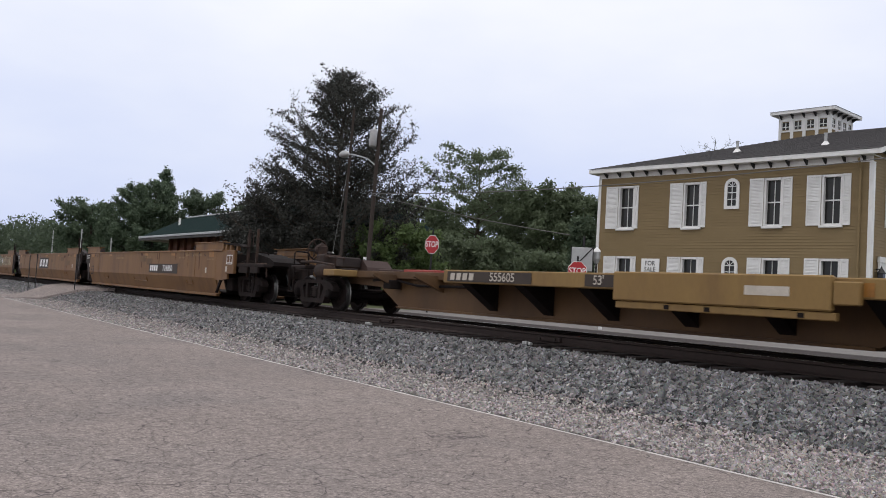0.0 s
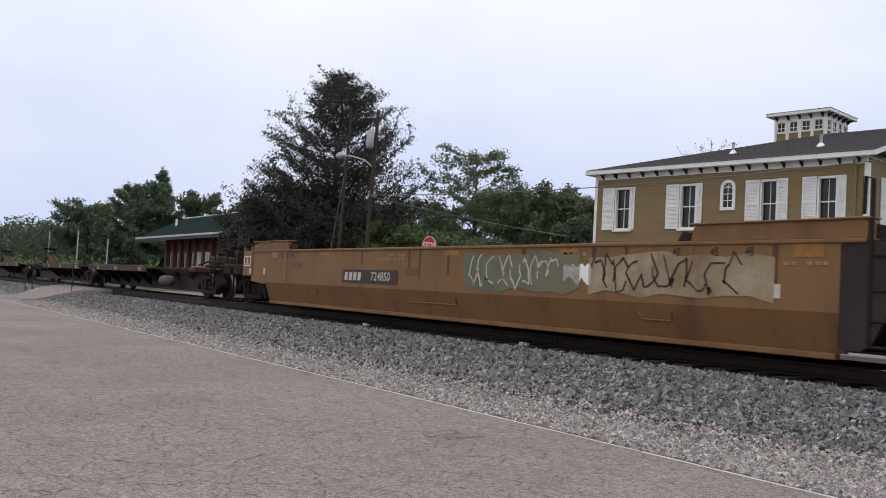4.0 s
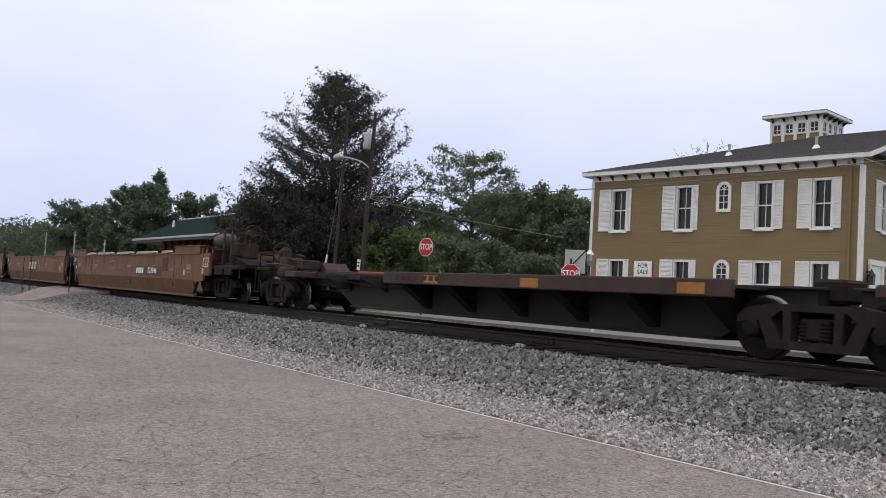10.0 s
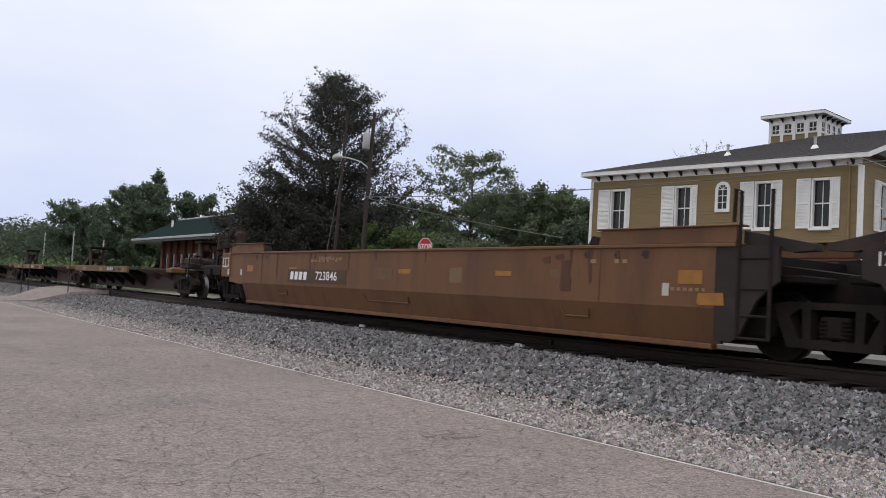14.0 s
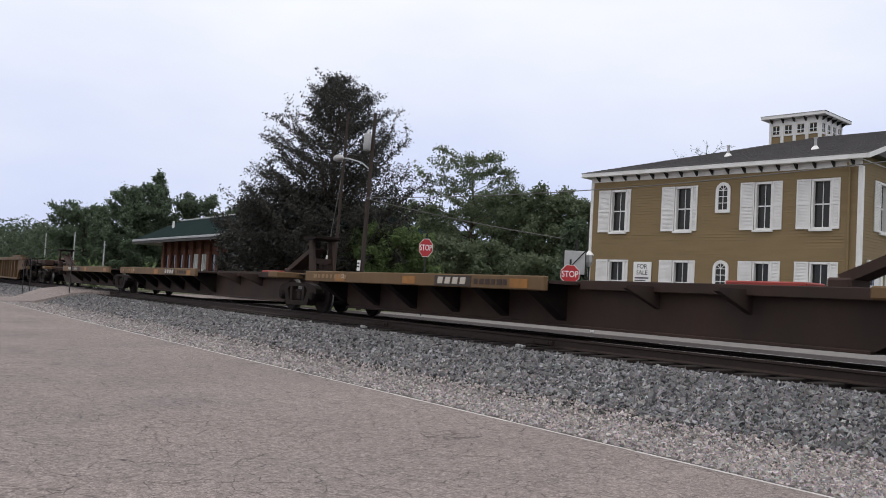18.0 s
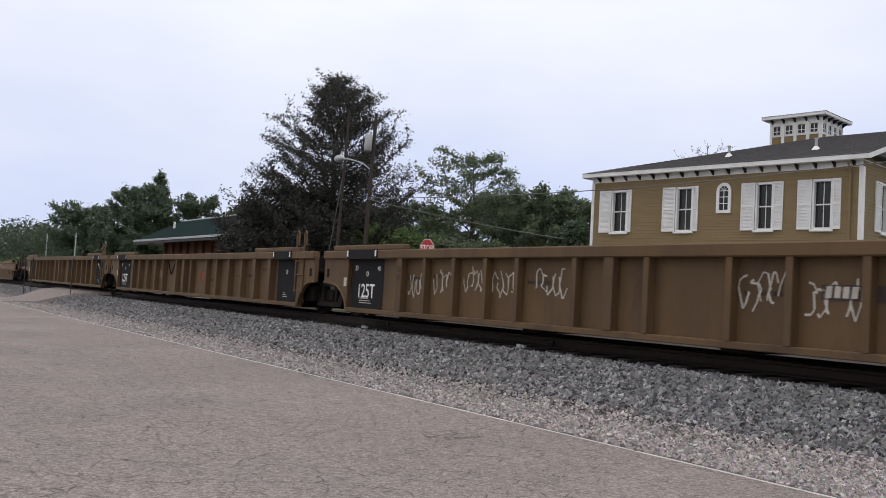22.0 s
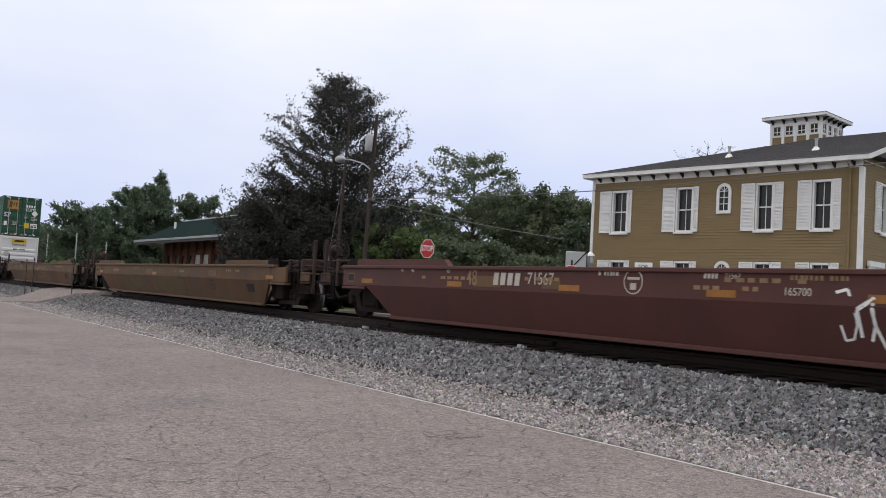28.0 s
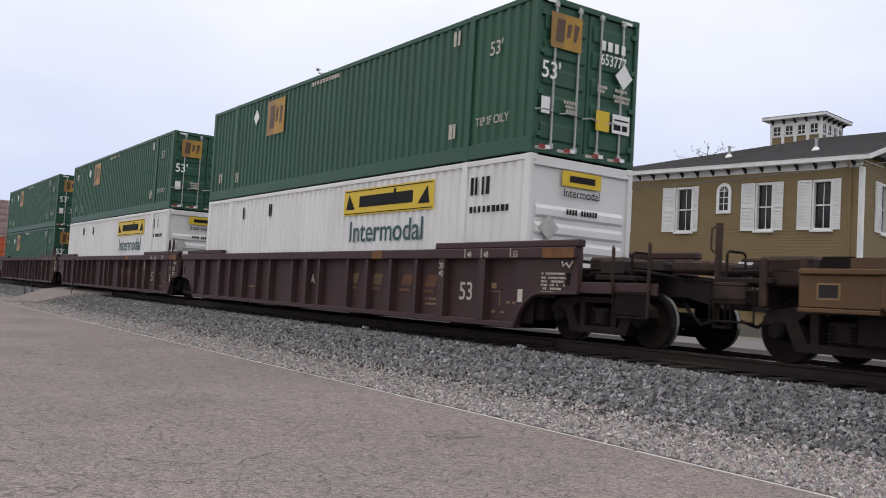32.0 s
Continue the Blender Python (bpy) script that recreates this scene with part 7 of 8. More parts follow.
def low_well(label, front, rear, seed, paint, number="", brake=None, marks=FADED, big53=False, tags=(), tag_mat=None, fields=(), field_mat=None, word=""):
    """A single low smooth well car with sloped lower ends and a coupler at each end."""
    c, half = (front + rear) / 2, (front - rear) / 2
    car = thing("low_well_car", pose(c, TRACK_Y, 0), label, "freight car", "train of cars")
    MOVING.append((car, c, 0.0))
    zt, zh = 1.185, 1.345
    shell = side_shell(-8.75, 9.45, zt, 0.14, 0.78, 1.475, 1.25, 0.85, 0.75)
    for s in (-1, 1):
        part("side_panel", lambda: shell(s), paint, car, "smooth side panel", key=("lshell", s))
        part("top_chord", lambda: Geo().slab(-9.78, 9.78, s * 1.45 - 0.07, s * 1.45 + 0.07, zt - 0.04, zt + 0.03, 0.012), paint, car, key=("lchord", s))
        part("bottom_sill", lambda: Geo().slab(-7.9, 8.7, s * 1.25 - 0.07, s * 1.25 + 0.04, 0.07, 0.14, 0.012), paint, car, key=("lsill", s))
        for a, b, k in ((-9.12, -5.52, 0), (6.15, 9.32, 1)):
            pts = [(a, zt + 0.03), (b, zt + 0.03), (b, zh), (a + 0.15, zh)] if k else [(a, zt + 0.03), (b, zt + 0.03), (b - 0.15, zh), (a, zh)]
            part("end_riser", lambda: Geo().prism(pts, s * 1.43 - 0.06, s * 1.43 + 0.06), paint, car, "raised end section", key=("lriser", s, k))
        for d in (-1, 1):
            a, b = (9.45, 10.44) if d > 0 else (8.75, 9.8)
            part("end_beam", lambda: Geo().slab(min(d * a, d * b), max(d * a, d * b), s * 1.43 - 0.04, s * 1.43 + 0.04, 0.74, 1.14, 0.012).slab(min(d * a, d * b), max(d * a, d * b), s * 1.4 - 0.09, s * 1.4 + 0.09, 0.68, 0.735, 0.01), paint, car, "stepped end beam", key=("lbeam", s, d))
            part("end_brace", lambda: Geo().prism([(d * (a - 0.7), 0.18), (d * (a - 0.6), 0.18), (d * (a - 0.02), 0.7), (d * (a - 0.16), 0.7)], s * 1.22 - 0.03, s * 1.22 + 0.03), NEAR_BLACK, car, "dark end brace", key=("lbrace", s, d))
            k = 9.12 if d < 0 else 9.32
            part("corner_block", lambda: Geo().prism([(d * k, 1.2), (d * (k + 0.42), 1.2), (d * (k + 0.36), 1.36), (d * k, 1.36)], s * 1.43 - 0.06, s * 1.43 + 0.06), NEAR_BLACK, car, "black corner block", key=("lcorner", s, d))
            rail = lambda: Geo().slab(min(d * 9.75, d * 10.8), max(d * 9.75, d * 10.8), s * 1.25 - 0.03, s * 1.25 + 0.03, 1.31, 1.355, 0.01).slab(min(d * 9.8, d * 10.5), max(d * 9.8, d * 10.5), s * 1.0 - 0.2, s * 1.0 + 0.2, 1.0, 1.22, 0.03)
            part("end_rail", rail, END_RUST, car, "rusty rail over the end gear", key=("lrail", s, d))
            for p in ((10.28, 11.05) if d > 0 else (9.84, 10.44)):
                part("end_stub", lambda: Geo().slab(-0.055, 0.055, s * 1.27 - 0.04, s * 1.27 + 0.04, 0.72, 1.37, 0.015), END_RUST, car, "short rusty upright", at=pose(d * p, 0, 0), key=("lstub", s))
    well_core(car, paint, half, 1.15, -8.6, 9.3)
    part("square_panel", Geo().box(7.75, 8.25, -0.008, -0.002, -0.36, -0.12), DARK_END, car, "dark square panel", at=pose(0, -1.476, 0.78, LEAN))
    y = -1.478
    for x in ((0.55,) if word else (-8.89, -5.55, -2.35, 0.62, 2.91, 5.8, 9.0) if paint is not OLD_YELLOW else (-8.89, -1.2, 9.2)):
        plate(car, "reflector", x, x + 0.48, 0.82, 0.92, REFLECT, y, "yellow-orange reflector", 0.005)
    r = random.Random(seed)
    lead_marks(car, seed, y, NEAR_BLACK, zt, marks)
    if number:
        owner_bars(car, -4.1, -3.3, 0.88, 1.1, PALE, y + 0.004)
        write(number, 0.21, PALE, car, pose(-2.82, y - 0.004, 1.0), "pale car number", 0.95)
        ring = Geo().lathe([(0.17, -0.006), (0.19, -0.006), (0.19, 0.0)], 22, "y", (-0.72, y - 0.002, 1.0))
        part("seal", ring, PALE, car, "round pale emblem ring")
        part("stencil", Geo().box(-0.84, -0.6, y - 0.006, y - 0.002, 1.03, 1.07).box(-0.78, -0.66, y - 0.006, y - 0.002, 0.88, 0.98), PALE, car, "unreadable emblem lines")
        owner_bars(car, 0.57, 0.82, 1.07, 1.14, PALE, y + 0.004)
        write(number, 0.075, PALE, car, pose(1.04, y - 0.004, 1.105), "small pale car number", 1.0)
        write("165700", 0.1, PALE, car, pose(2.0, y - 0.004, 0.92), "pale load limit", 0.95)
        stripes(car, 1.9, 2.7, 1.1, 0.06, 12, FADED, y - 0.002, r)
        stripes(car, -1.45, -0.95, 1.12, 0.07, 8, PALE, y - 0.002, r)
        for x, word in ((-5.53, "40"), (-7.2, "45"), (-6.8, "48")):
            write(word, 0.09, PALE, car, pose(x, y - 0.004, 1.12), "small pale length", 0.9)
    if big53:
        write("53", 0.34, FADED if paint is OXIDE else DARK_STENCIL, car, pose(5.0, -1.40, 0.56, LEAN), "faded painted length", 0.9)
    if word:
        write(word, 0.3, FADED, car, pose(-4.75, y - 0.006, 0.99), "pale chalked word", 0.8)
    for i, (x, z, w, h) in enumerate(tags):
        scrawl(car, x, z, w, h, tag_mat or PALE, y - 0.008, seed * 7 + i, knee=0.78, lean=0.352)
    for x0, x1, z0, z1 in fields:
        tilt = 0 if z0 > 0.7 else LEAN
        z0, z1 = z0 - 0.78, z1 - 0.78
        pts = [(x0, z0 + 0.1), (x0 + 0.15, z0), (x0 + (x1 - x0) * 0.45, z0 + 0.05), (x1 - 0.2, z0), (x1, z0 + 0.15), (x1 - 0.1, z1), (x0 + (x1 - x0) * 0.6, z1 - 0.06), (x0 + 0.2, z1 - 0.03)]
        part("graffiti_field", Geo().prism(pts, -0.006, -0.001), field_mat, car, "dull sprayed graffiti patch", at=pose(0, -1.476, 0.78, tilt))
    a = -9.55
    part("square_frame", Geo().box(a, a + 0.3, -1.476, -1.472, 1.02, 1.04).box(a, a + 0.3, -1.476, -1.472, 0.84, 0.86).box(a, a + 0.02, -1.476, -1.472, 0.86, 1.02).box(a + 0.28, a + 0.3, -1.476, -1.472, 0.86, 1.02), PATCH_PALE if paint is OXIDE else FADED, car, "pale square outline")
    plate(car, "square_panel", a + 0.02, a + 0.28, 0.86, 1.02, DARK_END, -1.472, "dark square panel", 0.003)
    for x, d in ((11.57, 1), (-11.22, -1)):
        post = part("end_post", lambda: Geo().slab(-0.042, 0.042, -1.25, -1.17, 0.5, 1.86, 0.012), END_RUST, car, "tall rusty end post", at=pose(x, 0, 0), key="tallpost")
        part("post_handle", lambda: Geo().tube([(-0.05, -1.23, 1.8), (-0.11, -1.23, 1.78), (-0.12, -1.23, 1.5), (-0.06, -1.23, 1.44)], 0.014, 6), END_RUST, post, "bent grab handle", key="tallhandle")
        a, b = (11.1, 11.6) if d > 0 else (-11.18, -10.66)
        part("end_step", Geo().slab(a, b, -1.36, -1.05, 0.98, 1.03, 0.01).slab(a, b, -1.36, -1.32, 0.74, 0.975, 0.01), OLD_YELLOW if d > 0 else END_RUST, car, "worn step plate at the end")
        part("hanging_step", lambda: Geo().tube([(0, -1.4, 0.98), (0, -1.4, 0.5), (0.7, -1.4, 0.5), (0.7, -1.4, 0.98)], 0.018, 6).box(0, 0.7, -1.42, -1.385, 0.78, 0.81), NEAR_BLACK, car, "hanging stirrup step", at=pose(a, 0, 0), key="stirrup")
    ends(car, c, half, front, rear, (1, 1), 1, 0.42, 1.63, brake_out=1.5, rear_in=0.74)
    return car


def spine(label, front, rear, seed, paint, sill, flip=False, couple=(0, 0), brake=None, number="", tank=False, num_x=-0.3, folded=False, trough=False):
    """A skeletal spine unit: deep centre sill, a wheel deck on one half and a fold-up trailer hitch at the other end."""
    c, half = (front + rear) / 2, (front - rear) / 2
    car = thing("spine_car", pose(c, TRACK_Y, 0), label, "freight car", "train of cars")
    MOVING.append((car, c, 0.0))
    f = -1 if flip else 1
    turn = pose(0, 0, 0, 0, 0, 180 if flip else 0)
    h = half
    k0, k1 = (2.4, 3.3) if couple[0] else (1.05, 1.85)
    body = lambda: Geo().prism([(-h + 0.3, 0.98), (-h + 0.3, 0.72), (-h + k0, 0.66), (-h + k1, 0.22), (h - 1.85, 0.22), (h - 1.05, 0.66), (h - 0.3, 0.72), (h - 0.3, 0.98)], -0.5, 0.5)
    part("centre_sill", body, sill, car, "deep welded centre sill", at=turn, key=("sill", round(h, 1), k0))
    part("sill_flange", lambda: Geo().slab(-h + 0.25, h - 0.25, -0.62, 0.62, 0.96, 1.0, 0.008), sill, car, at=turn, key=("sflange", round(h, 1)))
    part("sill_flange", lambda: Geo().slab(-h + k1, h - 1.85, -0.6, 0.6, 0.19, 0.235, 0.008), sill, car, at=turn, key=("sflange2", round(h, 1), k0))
    d0, d1 = (-1.5, 7.55) if h > 8.2 else (-1.9, h - 1.0)
    for s in (-1, 1):
        part("deck_rail", lambda: Geo().slab(d0, d1, s * 1.34 - 0.05, s * 1.34 + 0.05, 0.80, 1.05, 0.015), paint, car, "side rail of the wheel deck", at=turn, key=("drail", s, round(d1, 1)))
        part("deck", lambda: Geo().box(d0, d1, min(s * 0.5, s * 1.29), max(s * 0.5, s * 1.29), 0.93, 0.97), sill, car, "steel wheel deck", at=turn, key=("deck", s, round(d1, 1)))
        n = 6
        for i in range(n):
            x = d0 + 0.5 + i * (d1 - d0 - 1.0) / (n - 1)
            # brackets widened and near black, matching dark slanted patches below the deck
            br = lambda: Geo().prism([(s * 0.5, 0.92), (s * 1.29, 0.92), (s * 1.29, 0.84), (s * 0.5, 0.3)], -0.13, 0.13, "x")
            part("deck_bracket", br, NEAR_BLACK, car, at=turn @ pose(x, 0, 0), key=("dbr", s))
        for x in (-4.9, -3.2):
            part("outrigger", lambda: Geo().prism([(s * 0.5, 0.95), (s * 1.25, 0.95), (s * 1.25, 0.9), (s * 0.5, 0.6)], -0.05, 0.05, "x"), sill, car, at=turn @ pose(x, 0, 0), key=("outr", s))
        part("cross_bolster", lambda: Geo().slab(-h + 0.9, -h + 1.5, min(s * 0.4, s * 1.28), max(s * 0.4, s * 1.28), 0.86, 1.02, 0.02), paint, car, at=turn, key=("cbol", s, round(h, 1)))
    # hitch: two uprights, a plate on top and a long diagonal strut
    if not folded:
        hx = -h + (0.42 if couple[0] else 0.85 if flip else 1.2)
        up = lambda: (Geo().prism([(-0.27, 1.0), (0.05, 1.0), (0.16, 1.95), (-0.04, 1.95)], -0.34, -0.26).prism([(-0.27, 1.0), (0.05, 1.0), (0.16, 1.95), (-0.04, 1.95)], 0.26, 0.34)
                      .slab(0.3, 0.55, -0.45, -0.2, 1.0, 1.34, 0.04).slab(-0.1, 0.0, -0.26, 0.26, 1.3, 1.45, 0.01))
        hitch = part("hitch_stand", up, SPINE_SILL if paint in (YELLOW, BRIGHT_YELLOW) else SPINE_DARK, car, "upright trailer hitch stand", at=turn @ pose(hx, 0, 0), key="hstand")
        part("hitch_plate", lambda: Geo().prism([(-0.34, 2.0), (-0.1, 1.95), (0.25, 1.95), (0.42, 1.98), (0.46, 2.02), (0.4, 2.05), (-0.34, 2.06)], -0.38, 0.38), NEAR_BLACK, hitch, "hitch head plate", key="hplate")
        strut = lambda: (Geo().prism([(0.1, 1.72), (0.18, 1.82), (1.72, 1.20), (1.62, 1.08)], -0.2, -0.12).prism([(0.1, 1.72), (0.18, 1.82), (1.72, 1.20), (1.62, 1.08)], 0.12, 0.2)
                         .prism([(0.16, 1.70), (0.18, 1.74), (1.68, 1.12), (1.65, 1.07)], -0.12, 0.12).slab(1.5, 1.85, -0.26, 0.26, 1.0, 1.16, 0.03))
        part("hitch_strut", strut, SPINE_SILL if paint in (YELLOW, BRIGHT_YELLOW) else SPINE_DARK, hitch, "diagonal channel strut of the hitch", key="hstrut")
    else:
        part("hitch_stand", lambda: Geo().prism([(0.0, 1.0), (0.5, 1.0), (0.45, 1.12), (0.2, 1.3), (0.0, 1.3)], -0.36, 0.36), SPINE_DARK, car, "trailer hitch folded flat", at=turn @ pose(-h + 1.0, 0, 0), key="hfold")
        part("hitch_strut", lambda: Geo().slab(0.9, 1.5, -0.3, 0.3, 1.0, 1.09, 0.03), SPINE_DARK, car, "folded hitch strut", at=turn @ pose(-h + 1.0, 0, 0), key="hfoldstrut")
    part("hitch_rail", lambda: Geo().slab(-h + 2.95, -h + 4.3, -0.24, 0.24, 1.0, 1.09, 0.02), RED_PART, car, "faded red hitch guide rail", at=turn, key=("hrail", round(h, 1)))
    part("sill_rail", lambda: Geo().slab(-h + 1.2, -1.6, -0.66, -0.58, 0.86, 1.02, 0.01).slab(-h + 1.2, -1.6, 0.58, 0.66, 0.86, 1.02, 0.01), sill, car, "side flange of the centre sill", at=turn, key=("srail", round(h, 1)))
    if tank:
        part("air_tank", lambda: Geo().lathe([(0.0, -0.5), (0.14, -0.48), (0.2, -0.4), (0.2, 0.4), (0.14, 0.48), (0.0, 0.5)], 16, "x", (-3.3, 0.95, 0.5)), TANK_GREY, car, "dusty grey air reservoir", at=turn, key="stank", smooth=True)
    part("pipe", lambda: Geo().tube([(-6.0, -0.58, 0.8), (-5.2, -0.62, 0.86), (-4.0, -0.62, 0.72), (-2.0, -0.6, 0.74), (-1.5, -0.58, 0.62)], 0.03, 6).slab(-5.1, -4.8, -0.85, -0.55, 0.62, 0.82, 0.02), NEAR_BLACK, car, "brake pipe and valve", at=turn, key="spipe")
    y = -1.395
    a, b = (d0, d1) if f > 0 else (-d1, -d0)
    r = random.Random(seed)
    for x in (a + 1.6, a + 4.6, b - 0.9):
        plate(car, "reflector", x, x + 0.48, 0.83, 0.99, REFLECT, y, "worn orange reflector", 0.005)
    if number:
        plate(car, "number_panel", num_x, num_x + 2.5, 0.83, 1.02, PANEL, y, "dark number strip")
        owner_bars(car, num_x + 0.1, num_x + 0.9, 0.86, 0.99, PALE, y)
        write(number, 0.16, PALE, car, pose(num_x + 1.7, y - 0.012, 0.925), "pale car number", 1.1)
    else:
        stripes(car, a + 0.5, a + 2.2, 0.93, 0.09, 8, FADED if paint in (YELLOW, BRIGHT_YELLOW) else SPINE_SILL, y - 0.001, r)
        if paint in (YELLOW, BRIGHT_YELLOW):
            plate(car, "logo_panel", a + 5.8, a + 7.0, 0.82, 1.02, PANEL, y, "dark logo strip")
            owner_bars(car, a + 5.9, a + 6.9, 0.86, 0.99, PALE, y)
            stripes(car, a + 7.1, a + 8.3, 0.92, 0.1, 7, DARK_STENCIL, y - 0.001, r)
            write("53", 0.1, PALE, car, pose(a + 2.0, y - 0.012, 0.94), "pale painted length")
    if trough:
        part("drop_deck", lambda: Geo().slab(2.76, 6.3, -1.50, -1.40, 0.64, 1.07, 0.02), BRIGHT_YELLOW, car, "bright yellow dropped deck side")
        part("drop_flange", lambda: Geo().slab(2.8, 6.35, -1.47, -1.38, 0.53, 0.63, 0.012), BRIGHT_YELLOW, car, "yellow lower flange of the dropped deck")
        for x in (3.75, 4.45, 5.85):
            part("flange_slot", lambda: Geo().box(0, 0.09, -1.476, -1.471, 0.55, 0.61), NEAR_BLACK, car, "dark slot in the flange", at=pose(x, 0, 0), key="fslot")
        part("deck_end", lambda: Geo().slab(6.32, 6.65, -1.50, -1.40, 0.72, 1.0, 0.015), BRIGHT_YELLOW, car, "yellow deck end block")
        plate(car, "patch", 5.1, 5.75, 0.80, 0.92, PALE, -1.502, "pale patch on the yellow deck side", 0.003)
        plate(car, "number_panel", 2.05, 2.74, 0.83, 1.02, PANEL, y, "dark length panel")
        write("53'", 0.15, PALE, car, pose(2.36, y - 0.012, 0.925), "pale painted length")
    ends(car, c, half, front, rear, couple, brake, 0.42, 1.55, False, 0.55)
    return car


# ---------------------------------------------------------------- containers
def corrugated(length, z0, z1, y, pitch=0.272, depth=0.036):
    """A corrugated side sheet in the plane y (outer face), ridges upright."""
    pts, x = [], -length
    n = int(length / pitch)
    p = length / n
    g = Geo()
    for i in range(n):
        a = -length + i * p
        pts += [(a, y), (a + p * 0.36, y), (a + p * 0.5, y + depth), (a + p * 0.86, y + depth)]
    pts.append((0.0, y))
    for (xa, ya), (xb, yb) in zip(pts, pts[1:]):
        g.add([(xa, ya, z0), (xb, yb, z0), (xb, yb, z1), (xa, ya, z1)], [(0, 1, 2, 3)])
    return g


CL, CW, CH = 16.154, 2.591, 2.896


def container(label, front, z, paint, look_kind, seed):
    """A 53-foot container whose door end, facing the way of travel, is at front; it stands at height z."""
    box = thing("container", pose(front, TRACK_Y, z), label, "container", "stacked containers")
    MOVING.append((box, front, z))
    w = CW / 2
    k = paint.name
    for s in (-1, 1):
        sheet = lambda: corrugated(CL - 0.2, 0.17, CH - 0.1, -w + 0.015)
        part("side_wall", sheet, paint, box, "corrugated side wall", at=Matrix.Translation((-0.1, 0, 0)) if s < 0 else Matrix.Translation((-0.1, 0, 0)) @ Matrix.Diagonal((1, -1, 1, 1)), key=("csheet", s))
        part("top_rail", lambda: Geo().slab(-CL, 0, s * (w - 0.035) - 0.035, s * (w - 0.035) + 0.035, CH - 0.11, CH - 0.005, 0.01), paint, box, key=("ctr", s))
        part("bottom_rail", lambda: Geo().slab(-CL, 0, s * (w - 0.035) - 0.035, s * (w - 0.035) + 0.035, 0.02, 0.2 if look_kind != "green" else 0.3, 0.01), paint, box, key=("cbr", s, look_kind == "green"))
        for x in (-0.09, -1.98, -CL + 1.98, -CL + 0.09):
            part("post", lambda: Geo().slab(-0.09, 0.09, s * (w - 0.045) - 0.05, s * (w - 0.045) + 0.048, 0.0, CH, 0.012), paint, box, "corner post", at=pose(x, 0, 0), key=("cpost", s))
            for zz in (0.0, CH - 0.118):
                part("corner_casting", lambda: Geo().slab(-0.095, 0.095, s * (w - 0.08) - 0.083, s * (w - 0.08) + 0.083, 0, 0.118, 0.012), paint, box, at=pose(x, 0, zz), key=("ccast", s))
    part("roof", lambda: Geo().box(-CL + 0.05, -0.05, -w + 0.05, w - 0.05, CH - 0.06, CH - 0.02), paint, box, "roof sheet", key="croof")
    part("base", lambda: Geo().box(-CL + 0.05, -0.05, -w + 0.05, w - 0.05, 0.06, 0.16), NEAR_BLACK, box, "underframe", key="cbase")
    part("front_wall", lambda: Geo().box(-CL + 0.02, -CL + 0.06, -w + 0.07, w - 0.07, 0.1, CH - 0.05), paint, box, key="cfront")
    y = -w + 0.008
    if look_kind == "white":
        # plain end with horizontal pressed ribs
        part("end_wall", lambda: Geo().box(-0.09, -0.06, -w + 0.1, w - 0.1, 0.1, CH - 0.1), paint, box, key="cendw")
        for i in range(6):
            part("end_rib", lambda: Geo().prism([(-0.06, 0.0), (-0.015, 0.05), (-0.015, 0.17), (-0.06, 0.24)], -w + 0.2, w - 0.2), paint, box, at=pose(0, 0, 0.22 + i * 0.31), key="cendrib")
        part("end_header", lambda: Geo().slab(-0.07, -0.005, -w + 0.1, w - 0.1, CH - 0.2, CH - 0.02, 0.01), paint, box, key="cendh")
        part("end_sill", lambda: Geo().slab(-0.07, -0.005, -w + 0.1, w - 0.1, 0.02, 0.2, 0.01), paint, box, key="cends")
        plate(box, "label", -6.85, -3.0, CH - 0.86, CH - 0.25, LOGO_YELLOW, y, "yellow name panel")
        part("name_block", Geo().box(-6.1, -3.8, y - 0.012, y - 0.008, CH - 0.68, CH - 0.42).prism([(-6.72, CH - 0.72), (-6.3, CH - 0.72), (-6.6, CH - 0.36)], y - 0.012, y - 0.008).prism([(-3.6, CH - 0.72), (-3.15, CH - 0.72), (-3.25, CH - 0.36)], y - 0.012, y - 0.008), SLATE, box, "dark name as a plain bar")
        part("name_rule", Geo().box(-6.8, -3.05, y - 0.012, y - 0.008, CH - 0.83, CH - 0.81).box(-6.8, -3.05, y - 0.012, y - 0.008, CH - 0.30, CH - 0.28), SLATE, box, "thin dark frame lines")
        write("Intermodal", 0.5, TEAL, box, pose(-4.92, y - 0.008, CH - 1.27), "large dark lettering", 1.06)
        part("end_label", Geo().box(-0.005, 0.0, -0.52, 0.46, CH - 0.50, CH - 0.22), LOGO_YELLOW, box, "yellow end panel")
        part("name_block", Geo().box(0.002, 0.006, -0.34, 0.3, CH - 0.42, CH - 0.30), SLATE, box, "dark name as a plain bar")
        write("Intermodal", 0.16, SLATE, box, pose(0.012, -0.03, CH - 0.63, 0, 0, 90), "dark lettering", 0.95)
        g = Geo()
        for k in range(11):
            if k != 4:
                g.box(0.0, 0.006, -0.38 + k * 0.072, -0.335 + k * 0.072, CH - 1.02, CH - 0.92)
        tagged(part("stencil", g, SLATE, box), "unreadable dark number", kind="stuff")
        part("placard_holder", Geo().prism([(-1.04, 1.6), (-0.8, 1.36), (-0.56, 1.6), (-0.8, 1.84)], 0.0, 0.012, "x"), PLACARD_GREY, box, "worn diamond placard holder")
        r = random.Random(seed)
        for x in (-13.2, -11.3, -1.75, -1.4, -4.6):
            stripes(box, x, x + 0.28, CH - 0.5, 0.34, 2, SLATE, y - 0.002, r)
        stripes(box, -1.75, -0.5, CH - 0.95, 0.12, 9, SLATE, y - 0.002, r)
    else:
